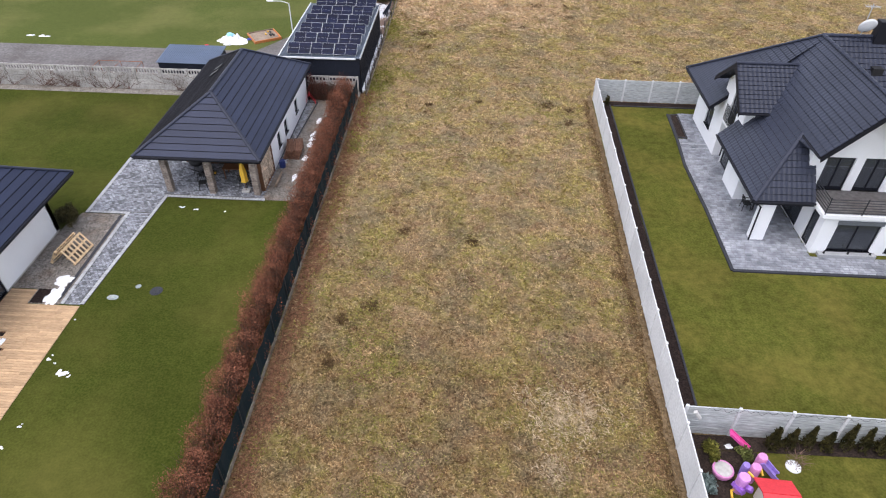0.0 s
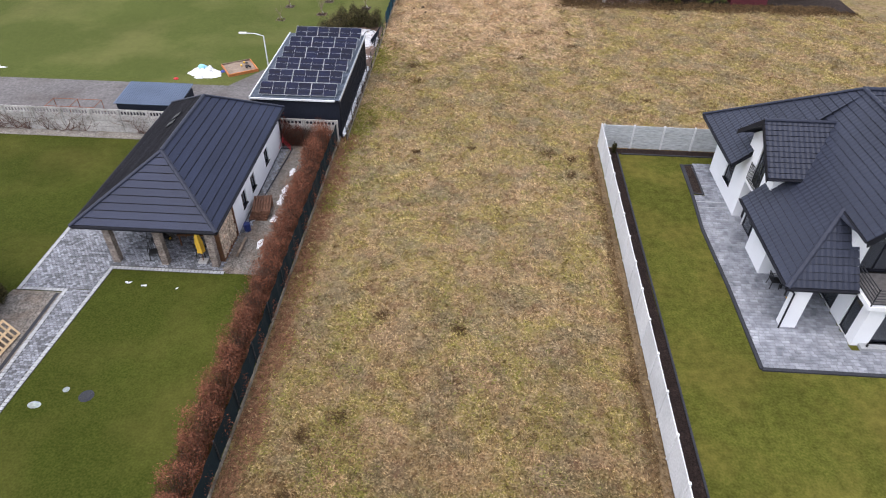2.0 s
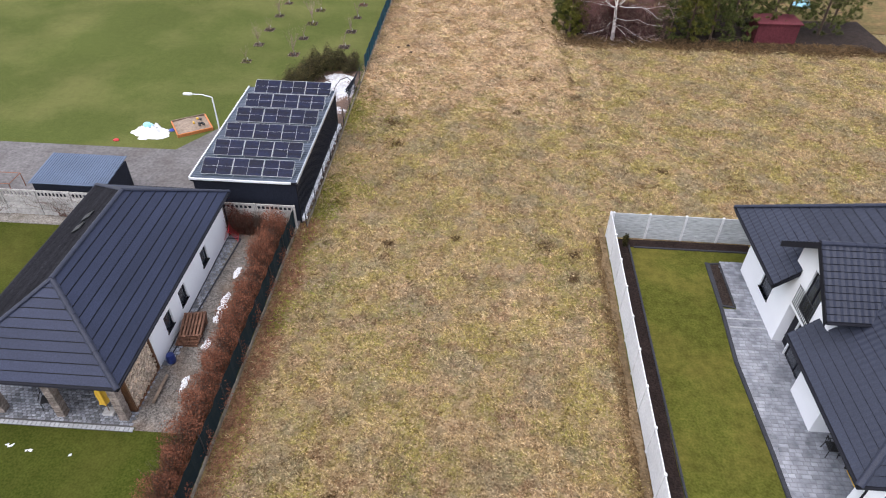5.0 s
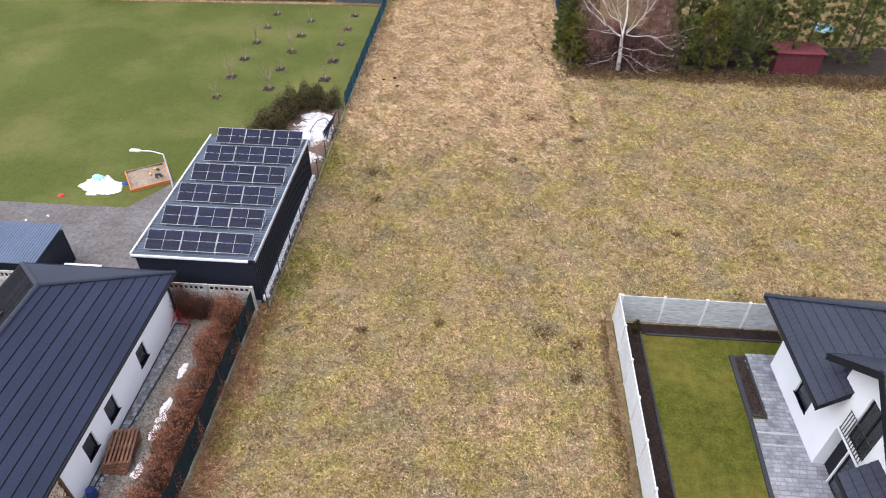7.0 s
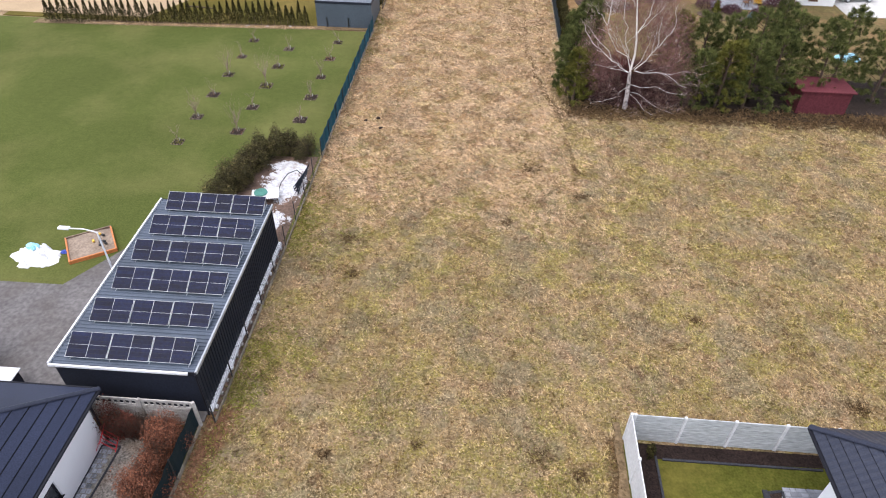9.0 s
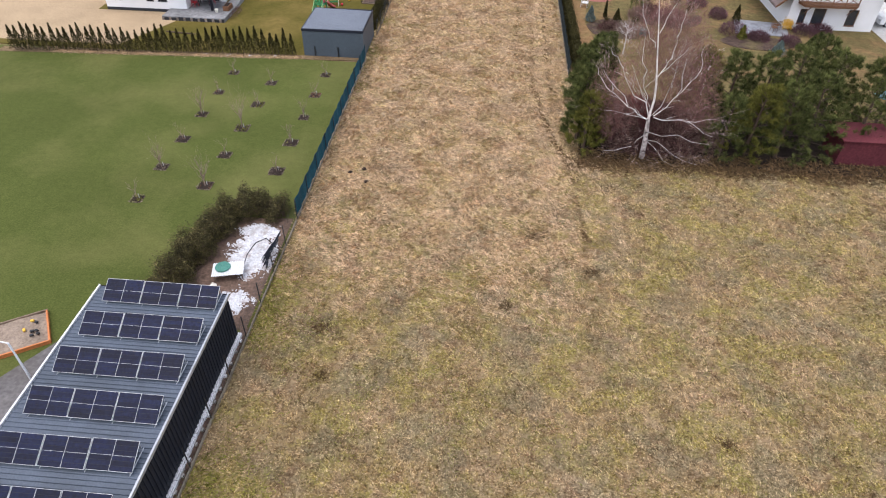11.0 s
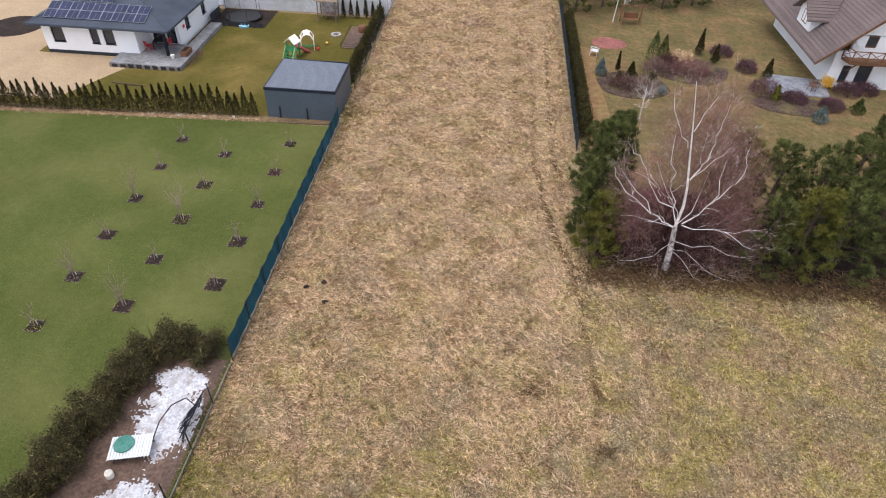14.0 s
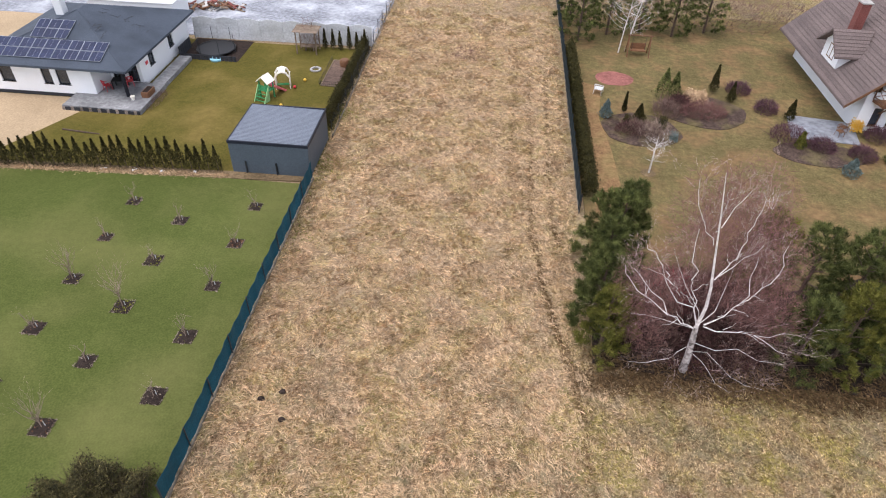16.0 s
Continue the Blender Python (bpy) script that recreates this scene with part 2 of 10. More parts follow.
BROWN = ((150, 124, 86), (160, 132, 100), (142, 132, 72), (128, 120, 68), (124, 110, 88), (126, 92, 70), (128, 98, 70), (184, 158, 118), (86, 68, 48), (192, 168, 128))
YELLOW = ((176, 151, 110), (186, 157, 126), (166, 153, 84), (148, 142, 78), (142, 132, 108), (140, 108, 86), (144, 118, 88), (202, 178, 140), (104, 86, 62), (208, 186, 148))
PINK = ((192, 165, 130), (202, 173, 144), (184, 165, 116), (168, 153, 106), (182, 157, 130), (174, 145, 119), (172, 146, 118), (210, 187, 155), (148, 124, 98), (214, 192, 160))
M = {
    # floor in a darker copy of the straw palette, as shade between the blades
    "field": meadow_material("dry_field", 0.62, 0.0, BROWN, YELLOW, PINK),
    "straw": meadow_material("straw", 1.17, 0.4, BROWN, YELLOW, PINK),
    "straw_pink": meadow_material("pinkish_straw", 1.2, 0.35, YELLOW, PINK, PINK),
    "dark_tuft": material("dark_withered_stalk", rgb(70, 54, 38), rgb(110, 88, 62), 0.95, 6, 0.5, 0.2, 0, island=0.4, spec=0.1),
    "tuft": material("dark_tuft", rgb(92, 74, 52), rgb(132, 108, 78), 0.95, 6, 0.5, 0.2, 0, island=0.5, spec=0.1),
    "weed": material("green_weed", rgb(108, 112, 46), rgb(146, 144, 70), 0.9, 6, 0.5, 0.15, 0, island=0.5, spec=0.1),
    "lawn": material("lawn", rgb(48, 57, 18), rgb(70, 75, 30), 1.0, 11, 0.14, 0.2, 0.4, 0.03, stain=rgb(90, 86, 42), stain_scale=0.16, stain_amount=0.55, mid=0.1, spec=0.06),
    "lawn_far": material("lawn_far", rgb(66, 75, 35), rgb(87, 94, 49), 1.0, 11, 0.12, 0.1, 0.4, 0.03, stain=rgb(110, 108, 66), stain_scale=0.14, stain_amount=0.5, mid=0.07, spec=0.06),
    "lawn_right": material("lawn_right", rgb(64, 69, 24), rgb(88, 88, 39), 1.0, 10, 0.22, 0.18, 0.5, 0.03, stain=rgb(108, 97, 48), stain_scale=0.3, stain_amount=0.45, mid=0.22, spec=0.06),
    "lawn_play": material("lawn_play", rgb(74, 71, 30), rgb(100, 91, 45), 1.0, 9, 0.2, 0.15, 0.5, 0.03, stain=rgb(114, 97, 56), stain_scale=0.2, stain_amount=0.7, mid=0.12, spec=0.06),
    "lawn_garden": material("lawn_garden", rgb(82, 76, 48), rgb(116, 103, 70), 1.0, 9, 0.25, 0.2, 0.6, 0.03, stain=rgb(126, 100, 72), stain_scale=0.45, stain_amount=0.8, mid=0.22, spec=0.06),
    "maroon": material("maroon_boards", rgb(84, 38, 44), rgb(104, 52, 58), 0.8, 8, 0.6, 0.15, 0.2, 0.006, spec=0.2),
    "bed_soil": material("garden_bed_soil", rgb(52, 42, 38), rgb(94, 78, 70), 0.95, 9, 0.8, 0.25, 1.0, 0.04, stain=rgb(104, 96, 62), stain_scale=0.6, stain_amount=0.6, mid=0.25, spec=0.1),
    "soil": material("bark_mulch", rgb(30, 25, 23), rgb(64, 53, 47), 0.95, 14, 0.8, 0.25, 1.0, 0.04, mid=0.25, spec=0.15),
    "red_mulch": material("dark_mulch", rgb(24, 19, 18), rgb(52, 41, 37), 0.95, 14, 0.8, 0.25, 1.0, 0.04, mid=0.2, spec=0.15),
    "mud": material("mud", rgb(78, 60, 50), rgb(120, 98, 84), 0.9, 7, 0.6, 0.25, 0.8, 0.04, stain=rgb(58, 44, 38), mid=0.2),
    "path_soil": material("bare_strip", rgb(92, 78, 58), rgb(126, 107, 82), 0.95, 9, 0.4, 0.3, 0.7, 0.03, mid=0.25, spec=0.1),
    "gravel": material("gravel", rgb(72, 69, 65), rgb(158, 151, 143), 0.95, 14, 0.7, 0.18, 1.0, 0.04, stain=rgb(92, 72, 54), stain_scale=0.7, stain_amount=0.6, mid=0.25, spec=0.2),
    "asphalt": material("grey_paving", rgb(94, 91, 91), rgb(118, 115, 114), 0.9, 5, 0.3, 0.15, 0.4, 0.01, stain=rgb(84, 77, 72), stain_scale=0.4, mid=0.12, spec=0.2),
    "yard": material("snow_dusted_concrete", rgb(108, 110, 116), rgb(152, 155, 162), 0.85, 3, 0.4, 0.25, 0.5, 0.02, stain=rgb(196, 199, 205), stain_scale=0.35, stain_amount=0.6, mid=0.15),
    "sand": material("sand_drive", rgb(152, 132, 106), rgb(180, 158, 128), 0.95, 8, 0.3, 0.14, 0.6, 0.02, spec=0.1),
    "paver": material("granite_paver", rgb(100, 103, 109), rgb(150, 153, 160), 0.7, 14, 0.8, 0.2, 0.5, 0.01, scatter=0.55),
    "paver_light": material("light_paver", rgb(150, 152, 154), rgb(180, 182, 184), 0.75, 14, 0.8, 0.12, 0.4, 0.01, scatter=0.14),
    "joint_pale": material("pale_joint_sand", rgb(112, 114, 120), rgb(134, 136, 142), 0.95, 30, 0.6, 0.15, 0.4, 0.01),
    "joint": material("joint_sand", rgb(70, 70, 70), rgb(96, 94, 92), 0.95, 30, 0.6, 0.2, 0.4, 0.01),
    "slab": material("patio_slab", rgb(106, 109, 116), rgb(148, 151, 158), 0.65, 2.2, 0.45, 0.22, 0.2, 0.005, stain=rgb(172, 174, 180), stain_scale=0.7, stain_amount=0.45, scatter=0.2, spec=0.25),
    "pit_sand": material("sandpit_sand", rgb(126, 112, 100), rgb(158, 142, 126), 0.95, 8, 0.8, 0.2, 0.6, 0.02, spec=0.1),
    "kerb": material("dark_kerb", rgb(30, 32, 38), rgb(52, 54, 60), 0.8, 18, 0.6, 0.2, 0.4, 0.01),
    "concrete": material("concrete", rgb(172, 170, 166), rgb(204, 203, 200), 0.85, 7, 0.5, 0.12, 0.4, 0.012,
                         stain=rgb(148, 146, 140), stain_scale=0.7, scatter=0.06),
    "concrete_white": material("pale_concrete", rgb(196, 197, 198), rgb(220, 221, 222), 0.8, 10, 0.4, 0.06, 0.25, 0.008,
                               stain=rgb(180, 182, 184), stain_scale=0.6, stain_amount=0.4, scatter=0.04),
    "concrete_grey": material("grey_white_concrete", rgb(176, 178, 180), rgb(204, 206, 208), 0.85, 6, 0.4, 0.1, 0.3, 0.01, stain=rgb(156, 156, 154), stain_scale=0.6, stain_amount=0.5, scatter=0.08),
    "concrete_mid": material("worn_grey_concrete", rgb(112, 112, 114), rgb(146, 146, 146), 0.9, 4, 0.5, 0.2, 0.4, 0.01, stain=rgb(92, 92, 94), stain_scale=0.7, stain_amount=0.6),
    "concrete_ripple": material("split_stone_concrete", rgb(146, 150, 150), rgb(200, 203, 204), 0.85, 5, 0.5, 0.1, 0.9, 0.03,
                                scatter=0.05, stretch=(0.5, 0.5, 4)),
    "concrete_old": material("old_concrete", rgb(158, 154, 150), rgb(192, 189, 184), 0.9, 6, 0.5, 0.2, 0.6, 0.02, stain=rgb(126, 120, 112), stain_scale=0.9, scatter=0.1),
    "plaster": material("white_plaster", rgb(230, 231, 233), rgb(240, 241, 243), 0.85, 40, 0.3, 0.03, 0.15, 0.004,
                        stain=rgb(214, 215, 216), stain_scale=0.5, stain_amount=0.25),
    "roof_flat": material("anthracite_metal_panel", rgb(36, 42, 60), rgb(48, 54, 75), 0.5, 20, 0.35, 0.14, 0.15, 0.004, scatter=0.1, spec=0.24),
    "roof_tile": material("glazed_metal_tile", rgb(39, 43, 55), rgb(52, 56, 70), 0.38, 20, 0.4, 0.12, 0.12, 0.004, scatter=0.1, spec=0.3),
    "roof_ridge": material("ridge_cap_metal", rgb(36, 40, 54), rgb(50, 54, 68), 0.5, 20, 0.5, 0.1, 0.1, 0.004, scatter=0.05, spec=0.25),
    "roof_felt": material("bitumen_felt", rgb(62, 69, 79), rgb(80, 87, 97), 0.9, 16, 0.3, 0.15, 0.4, 0.008, stain=rgb(52, 58, 66), stain_scale=0.5, spec=0.2),
    "roof_brown": material("brown_shingle", rgb(84, 72, 70), rgb(116, 102, 98), 0.85, 10, 0.4, 0.15, 0.5, 0.02, scatter=0.15),
    # roof panel darkened in its colour, so the west slope looks shaded
    "shaded_panel": material("shaded_metal_panel", rgb(22, 22, 26), rgb(44, 44, 48), 0.95, 9, 0.5, 0.2, 0.6, 0.01, scatter=0.3, mid=0.2, spec=0.04),
    "plinth": material("weathered_plinth", rgb(112, 104, 92), rgb(150, 142, 128), 0.9, 6, 0.5, 0.2, 0.6, 0.02, stain=rgb(92, 80, 62), stain_scale=0.9, stain_amount=0.7, scatter=0.12, spec=0.15),
    "pebble": material("pale_pebbles", rgb(94, 90, 84), rgb(152, 147, 140), 0.9, 12, 0.6, 0.15, 0.9, 0.03, stain=rgb(104, 96, 84), stain_scale=0.8, mid=0.2, spec=0.15),
    "fascia": material("dark_fascia", rgb(18, 19, 26), rgb(28, 29, 38), 0.6, 20, 0.5, 0.1, 0.1, 0.004, spec=0.25),
    "clad": material("dark_steel_cladding", rgb(26, 30, 40), rgb(38, 42, 54), 0.6, 14, 0.5, 0.12, 0.1, 0.004, spec=0.25),
    "steel_roof": material("grey_trapezoid_steel", rgb(96, 101, 108), rgb(118, 123, 130), 0.45, 14, 0.5, 0.1, 0.1, 0.004, metal=0.3),
    "garage_roof": material("grey_blue_steel", rgb(74, 84, 98), rgb(92, 102, 116), 0.5, 14, 0.5, 0.14, 0.1, 0.004, stain=rgb(64, 72, 82), stain_scale=0.6, stain_amount=0.6),
    "blue_roof": material("blue_grey_steel", rgb(72, 86, 106), rgb(92, 106, 128), 0.5, 14, 0.5, 0.14, 0.1, 0.004),
    "shed_steel": material("slate_grey_steel", rgb(64, 74, 84), rgb(78, 88, 98), 0.55, 14, 0.4, 0.08, 0.1, 0.004),
    "shed_roof": material("ribbed_grey_steel", rgb(100, 107, 118), rgb(126, 133, 144), 0.5, 14, 0.4, 0.08, 0.1, 0.004),
    "white_metal": material("white_painted_metal", rgb(212, 214, 216), rgb(228, 230, 232), 0.5, 20, 0.5, 0.05, 0.05, 0.003),
    "solar": material("solar_cell", rgb(10, 15, 36), rgb(20, 28, 56), 0.22, 8, 0.6, 0.2, 0, scatter=0.35, spec=0.1),
    "solar_blue": material("blue_solar_cell", rgb(36, 42, 66), rgb(50, 57, 82), 0.3, 8, 0.6, 0.2, 0, scatter=0.12, spec=0.2),
    "alu": material("aluminium", rgb(172, 176, 182), rgb(196, 200, 206), 0.4, 20, 0.5, 0.05, 0.05, 0.003, metal=0.5),
    "fence_green": material("green_windscreen", rgb(16, 28, 33), rgb(26, 42, 47), 0.85, 18, 0.5, 0.2, 0.3, 0.01, spec=0.2),
    "fence_teal": material("teal_windscreen", rgb(18, 60, 74), rgb(32, 86, 102), 0.85, 18, 0.5, 0.3, 0.3, 0.01, spec=0.2),
    "dark_metal": material("dark_metal", rgb(28, 30, 34), rgb(44, 46, 50), 0.5, 20, 0.5, 0.1, 0.05, 0.003),
    "thin_snow": material("thin_dirty_snow", rgb(168, 170, 176), rgb(228, 230, 234), 0.75, 10, 0.9, 0.1, 0.8, 0.03, stain=rgb(128, 112, 102), stain_scale=2.2, stain_amount=0.65, mid=0.12),
    "snow": material("old_snow", rgb(222, 224, 228), rgb(240, 241, 244), 0.7, 9, 0.9, 0.06, 0.8, 0.03),
    "wood_new": material("pale_pine", rgb(188, 160, 122), rgb(216, 190, 152), 0.8, 6, 0.8, 0.12, 0.3, 0.006, scatter=0.14, stretch=(1, 6, 6)),
    "deck": material("deck_board", rgb(168, 138, 106), rgb(198, 168, 134), 0.75, 5, 0.8, 0.12, 0.3, 0.006, scatter=0.18, stretch=(1, 8, 8), spec=0.25),
    "wood_brown": material("brown_timber", rgb(88, 58, 38), rgb(128, 88, 58), 0.7, 6, 0.8, 0.15, 0.3, 0.006, scatter=0.15, stretch=(6, 6, 1)),
    "wood_red": material("reddish_timber", rgb(98, 66, 50), rgb(138, 98, 76), 0.8, 6, 0.8, 0.15, 0.3, 0.006, scatter=0.25),
    "wood_grey": material("weathered_timber", rgb(104, 88, 74), rgb(140, 122, 104), 0.85, 6, 0.8, 0.15, 0.3, 0.006, scatter=0.18),
    "log": material("split_log", rgb(170, 146, 122), rgb(222, 204, 182), 0.9, 12, 2.0, 0.25, 0.3, 0.01, scatter=0.35, island=0.3),
    "stone_col": material("stone_cladding", rgb(104, 92, 84), rgb(158, 146, 136), 0.85, 12, 2.0, 0.3, 0.7, 0.02, scatter=0.2),
    "beech": material("copper_beech_leaf", rgb(86, 53, 41), rgb(146, 97, 75), 0.85, 2.2, 0.5, 0.25, 0, island=0.5, spec=0.1),
    "beech_dark": material("dark_beech_leaf", rgb(70, 38, 32), rgb(118, 70, 56), 0.85, 2.2, 0.5, 0.25, 0, island=0.5, spec=0.1),
    "litter": material("leaf_litter", rgb(98, 70, 53), rgb(150, 112, 87), 0.95, 5, 0.5, 0.2, 0, island=0.5, spec=0.1),
    "twig_birch": material("birch_twig", rgb(150, 128, 122), rgb(192, 172, 166), 0.9, 8, 0.7, 0.2, 0, island=0.3),
    "twig_pale": material("pale_twig", rgb(124, 104, 92), rgb(164, 144, 130), 0.9, 8, 0.7, 0.2, 0, island=0.3),
    "pale_soil": material("dry_pale_soil", rgb(116, 102, 88), rgb(150, 136, 120), 0.95, 9, 0.6, 0.2, 0, island=0.3),
    "leaf_brown": material("brown_leaves", rgb(112, 88, 62), rgb(150, 118, 84), 0.95, 7, 0.6, 0.2, 0.5, 0.02, stain=rgb(112, 102, 66), stain_scale=0.6, stain_amount=0.6, mid=0.2, spec=0.1),
    "red_leaf": material("pinkish_red_leaf", rgb(122, 78, 72), rgb(156, 104, 96), 0.9, 6, 0.6, 0.2, 0.4, 0.02, mid=0.2, spec=0.1),
    "twig": material("bare_twig", rgb(92, 70, 62), rgb(130, 104, 94), 0.9, 8, 0.7, 0.2, 0, island=0.3),
    "twig_red": material("reddish_twig", rgb(106, 76, 72), rgb(146, 110, 104), 0.9, 8, 0.7, 0.2, 0, island=0.35, spec=0.1),
    "cover_grey": material("weathered_cover", rgb(126, 136, 134), rgb(164, 172, 168), 0.8, 9, 1.2, 0.2, 0.3, 0.006, stain=rgb(96, 100, 92), stain_scale=3.0, stain_amount=0.6),
    "birch_foot": material("old_birch_bark", rgb(150, 140, 136), rgb(214, 206, 202), 0.85, 7, 1.5, 0.2, 0.5, 0.015, stain=rgb(56, 48, 44), stain_scale=5.0, stain_amount=0.8),
    "birch": material("birch_bark", rgb(186, 178, 174), rgb(232, 226, 222), 0.8, 7, 1.5, 0.15, 0.4, 0.01),
    "pine": material("pine_needle", rgb(30, 40, 22), rgb(114, 119, 68), 0.85, 2.4, 0.5, 0.35, 0, island=0.4, spec=0.08),
    "pine_yellow": material("yellow_green_needle", rgb(46, 54, 22), rgb(128, 124, 60), 0.85, 2.4, 0.5, 0.3, 0, island=0.4, spec=0.08),
    "thuja": material("thuja_scale", rgb(36, 37, 20), rgb(74, 68, 37), 0.9, 3, 0.6, 0.25, 0, island=0.45, spec=0.12),
    "ivy": material("dark_evergreen_leaf", rgb(32, 33, 20), rgb(92, 84, 52), 0.8, 2.5, 0.6, 0.3, 0, island=0.55, spec=0.2),
    "ivy_pale": material("pale_evergreen_tip", rgb(88, 84, 48), rgb(140, 128, 84), 0.8, 2.5, 0.6, 0.2, 0, island=0.4, spec=0.15),
    "bark": material("dark_bark", rgb(64, 50, 42), rgb(98, 80, 68), 0.9, 10, 1.0, 0.2, 0.6, 0.02),
    "glass": glass_material("window_glass", (0.10, 0.11, 0.13, 1)),
    "interior": material("dim_interior", rgb(60, 58, 56), rgb(84, 80, 76), 0.9, 3, 0.5, 0.3, 0),
    "red": material("red_plastic", rgb(196, 44, 52), rgb(214, 58, 66), 0.5, 12, 0.8, 0.08, 0.05, 0.003),
    "pink": material("pink_plastic", rgb(214, 70, 148), rgb(228, 96, 166), 0.5, 12, 0.8, 0.08, 0.05, 0.003),
    "lilac": material("lilac_plastic", rgb(134, 110, 186), rgb(152, 128, 200), 0.6, 12, 0.8, 0.1, 0.05, 0.003),
    "lilac_pink": material("mauve_plastic", rgb(196, 130, 200), rgb(210, 150, 212), 0.5, 12, 0.8, 0.08, 0.05, 0.003),
    "pink_pale": material("pale_pink_plastic", rgb(200, 124, 178), rgb(214, 146, 192), 0.6, 12, 0.8, 0.1, 0.05, 0.003),
    "purple": material("purple_plastic", rgb(126, 78, 168), rgb(150, 100, 190), 0.5, 12, 0.8, 0.08, 0.05, 0.003),
    "yellow": material("yellow_plastic", rgb(220, 172, 50), rgb(234, 190, 74), 0.6, 12, 0.8, 0.08, 0.1, 0.003),
    "green": material("green_plastic", rgb(44, 132, 80), rgb(66, 154, 100), 0.5, 12, 0.8, 0.08, 0.05, 0.003),
    "pale_green": material("pale_green_plastic", rgb(132, 176, 116), rgb(154, 196, 138), 0.5, 12, 0.8, 0.08, 0.05, 0.003),
    "coral": material("coral_plastic", rgb(216, 104, 108), rgb(228, 128, 130), 0.5, 12, 0.8, 0.08, 0.05, 0.003),
    "teal": material("teal_plastic", rgb(58, 118, 106), rgb(80, 142, 128), 0.6, 12, 0.8, 0.12, 0.05, 0.003),
    "blue": material("blue_plastic", rgb(36, 62, 150), rgb(52, 80, 170), 0.5, 12, 0.8, 0.08, 0.05, 0.003),
    "blue_dark": material("dark_blue_plastic", rgb(26, 42, 98), rgb(38, 56, 116), 0.5, 12, 0.8, 0.08, 0.05, 0.003),
    "sky_blue": material("pale_blue_film", rgb(128, 190, 214), rgb(160, 212, 230), 0.4, 12, 0.8, 0.12, 0.2, 0.01),
    "orange": material("orange_plank", rgb(190, 110, 58), rgb(206, 132, 80), 0.7, 12, 0.8, 0.12, 0.2, 0.005),
    "navy_net": material("dark_blue_netting", rgb(28, 34, 46), rgb(48, 56, 70), 0.8, 12, 0.8, 0.12, 0),
    "black": material("black_plastic", rgb(20, 20, 22), rgb(34, 34, 36), 0.6, 12, 0.8, 0.12, 0.1, 0.003),
    "rust": material("rusty_steel", rgb(110, 66, 46), rgb(146, 92, 66), 0.8, 12, 0.8, 0.2, 0.2, 0.004),
    "brick": material("dark_red_brick", rgb(104, 56, 50), rgb(134, 80, 72), 0.85, 10, 1.0, 0.15, 0.4, 0.01),
    "cream": material("cream_plastic", rgb(226, 220, 204), rgb(238, 234, 222), 0.5, 12, 0.8, 0.05, 0.05, 0.003),
    "reed": material("bleached_reed", rgb(176, 158, 130), rgb(206, 188, 162), 0.9, 5, 0.8, 0.15, 0, island=0.4, spec=0.1),
    "blond": material("dry_flower_head", rgb(186, 156, 120), rgb(216, 188, 154), 0.9, 5, 0.8, 0.15, 0, island=0.4, spec=0.1),
    "spruce_blue": material("blue_spruce_needle", rgb(70, 86, 84), rgb(112, 126, 122), 0.85, 3, 0.8, 0.2, 0, island=0.3),
    "purple_brush": material("mauve_brushwood", rgb(62, 41, 41), rgb(102, 71, 69), 0.9, 2, 0.7, 0.3, 0, island=0.4, spec=0.1),
    "dogwood": material("deep_red_twig", rgb(108, 40, 48), rgb(146, 66, 72), 0.85, 3, 0.8, 0.2, 0, island=0.4),
    "purple_twig": material("purple_barberry", rgb(66, 40, 48), rgb(104, 70, 78), 0.85, 3, 0.8, 0.25, 0, island=0.4),
}


# ---- mesh helpers ----
def link_mesh(name, verts, faces, mat, parent=None, label="", smooth=False):
    me = bpy.data.meshes.new(name)
    me.from_pydata(verts, [], faces)
    me.materials.append(M[mat])
    if smooth:
        me.shade_smooth()
    ob = new(name, me)
    if parent:
        ob.parent = parent
    if label:
        ob["label"] = label
    return ob


def part(name, bm, mat, parent=None, label="", smooth=False):
    """One mesh object out of a bmesh, under a thing."""
    bmesh.ops.recalc_face_normals(bm, faces=bm.faces)
    me = bpy.data.meshes.new(name)
    bm.to_mesh(me)
    bm.free()
    me.materials.append(M[mat])
    if smooth:
        me.shade_smooth()
    ob = new(name, me)
    if parent:
        ob.parent = parent
    if label:
        ob["label"] = label
    return ob


def thing(name, label, category, x=0.0, y=0.0, z=0.0, rz=0.0, group="", kind=""):
    ob = new(name)
    ob.empty_display_size = 0.2
    ob.matrix_world = pose(x, y, z, 0, 0, rz)
    return tagged(ob, label, category, group, kind)


def add_box(bm, x0, x1, y0, y1, z0, z1, bevel=0.0, m=None):
    v = [bm.verts.new(p) for p in ((x0, y0, z0), (x1, y0, z0), (x1, y1, z0), (x0, y1, z0), (x0, y0, z1), (x1, y0, z1), (x1, y1, z1), (x0, y1, z1))]
    f = [bm.faces.new([v[i] for i in q]) for q in ((3, 2, 1, 0), (4, 5, 6, 7), (0, 1, 5, 4), (1, 2, 6, 5), (2, 3, 7, 6), (3, 0, 4, 7))]
    if bevel:
        e = list({e for q in f for e in q.edges})
        r = bmesh.ops.bevel(bm, geom=e, offset=bevel, segments=1, affect="EDGES")
        v = list({w for q in r["faces"] for w in q.verts} | {w for w in v if w.is_valid})
    if m is not None:
        bmesh.ops.transform(bm, matrix=m, verts=[w for w in v if w.is_valid])
    return bm


def box(name, x0, x1, y0, y1, z0, z1, mat, parent=None, label="", bevel=0.0, m=None):
    return part(name, add_box(bmesh.new(), x0, x1, y0, y1, z0, z1, bevel, m), mat, parent, label)


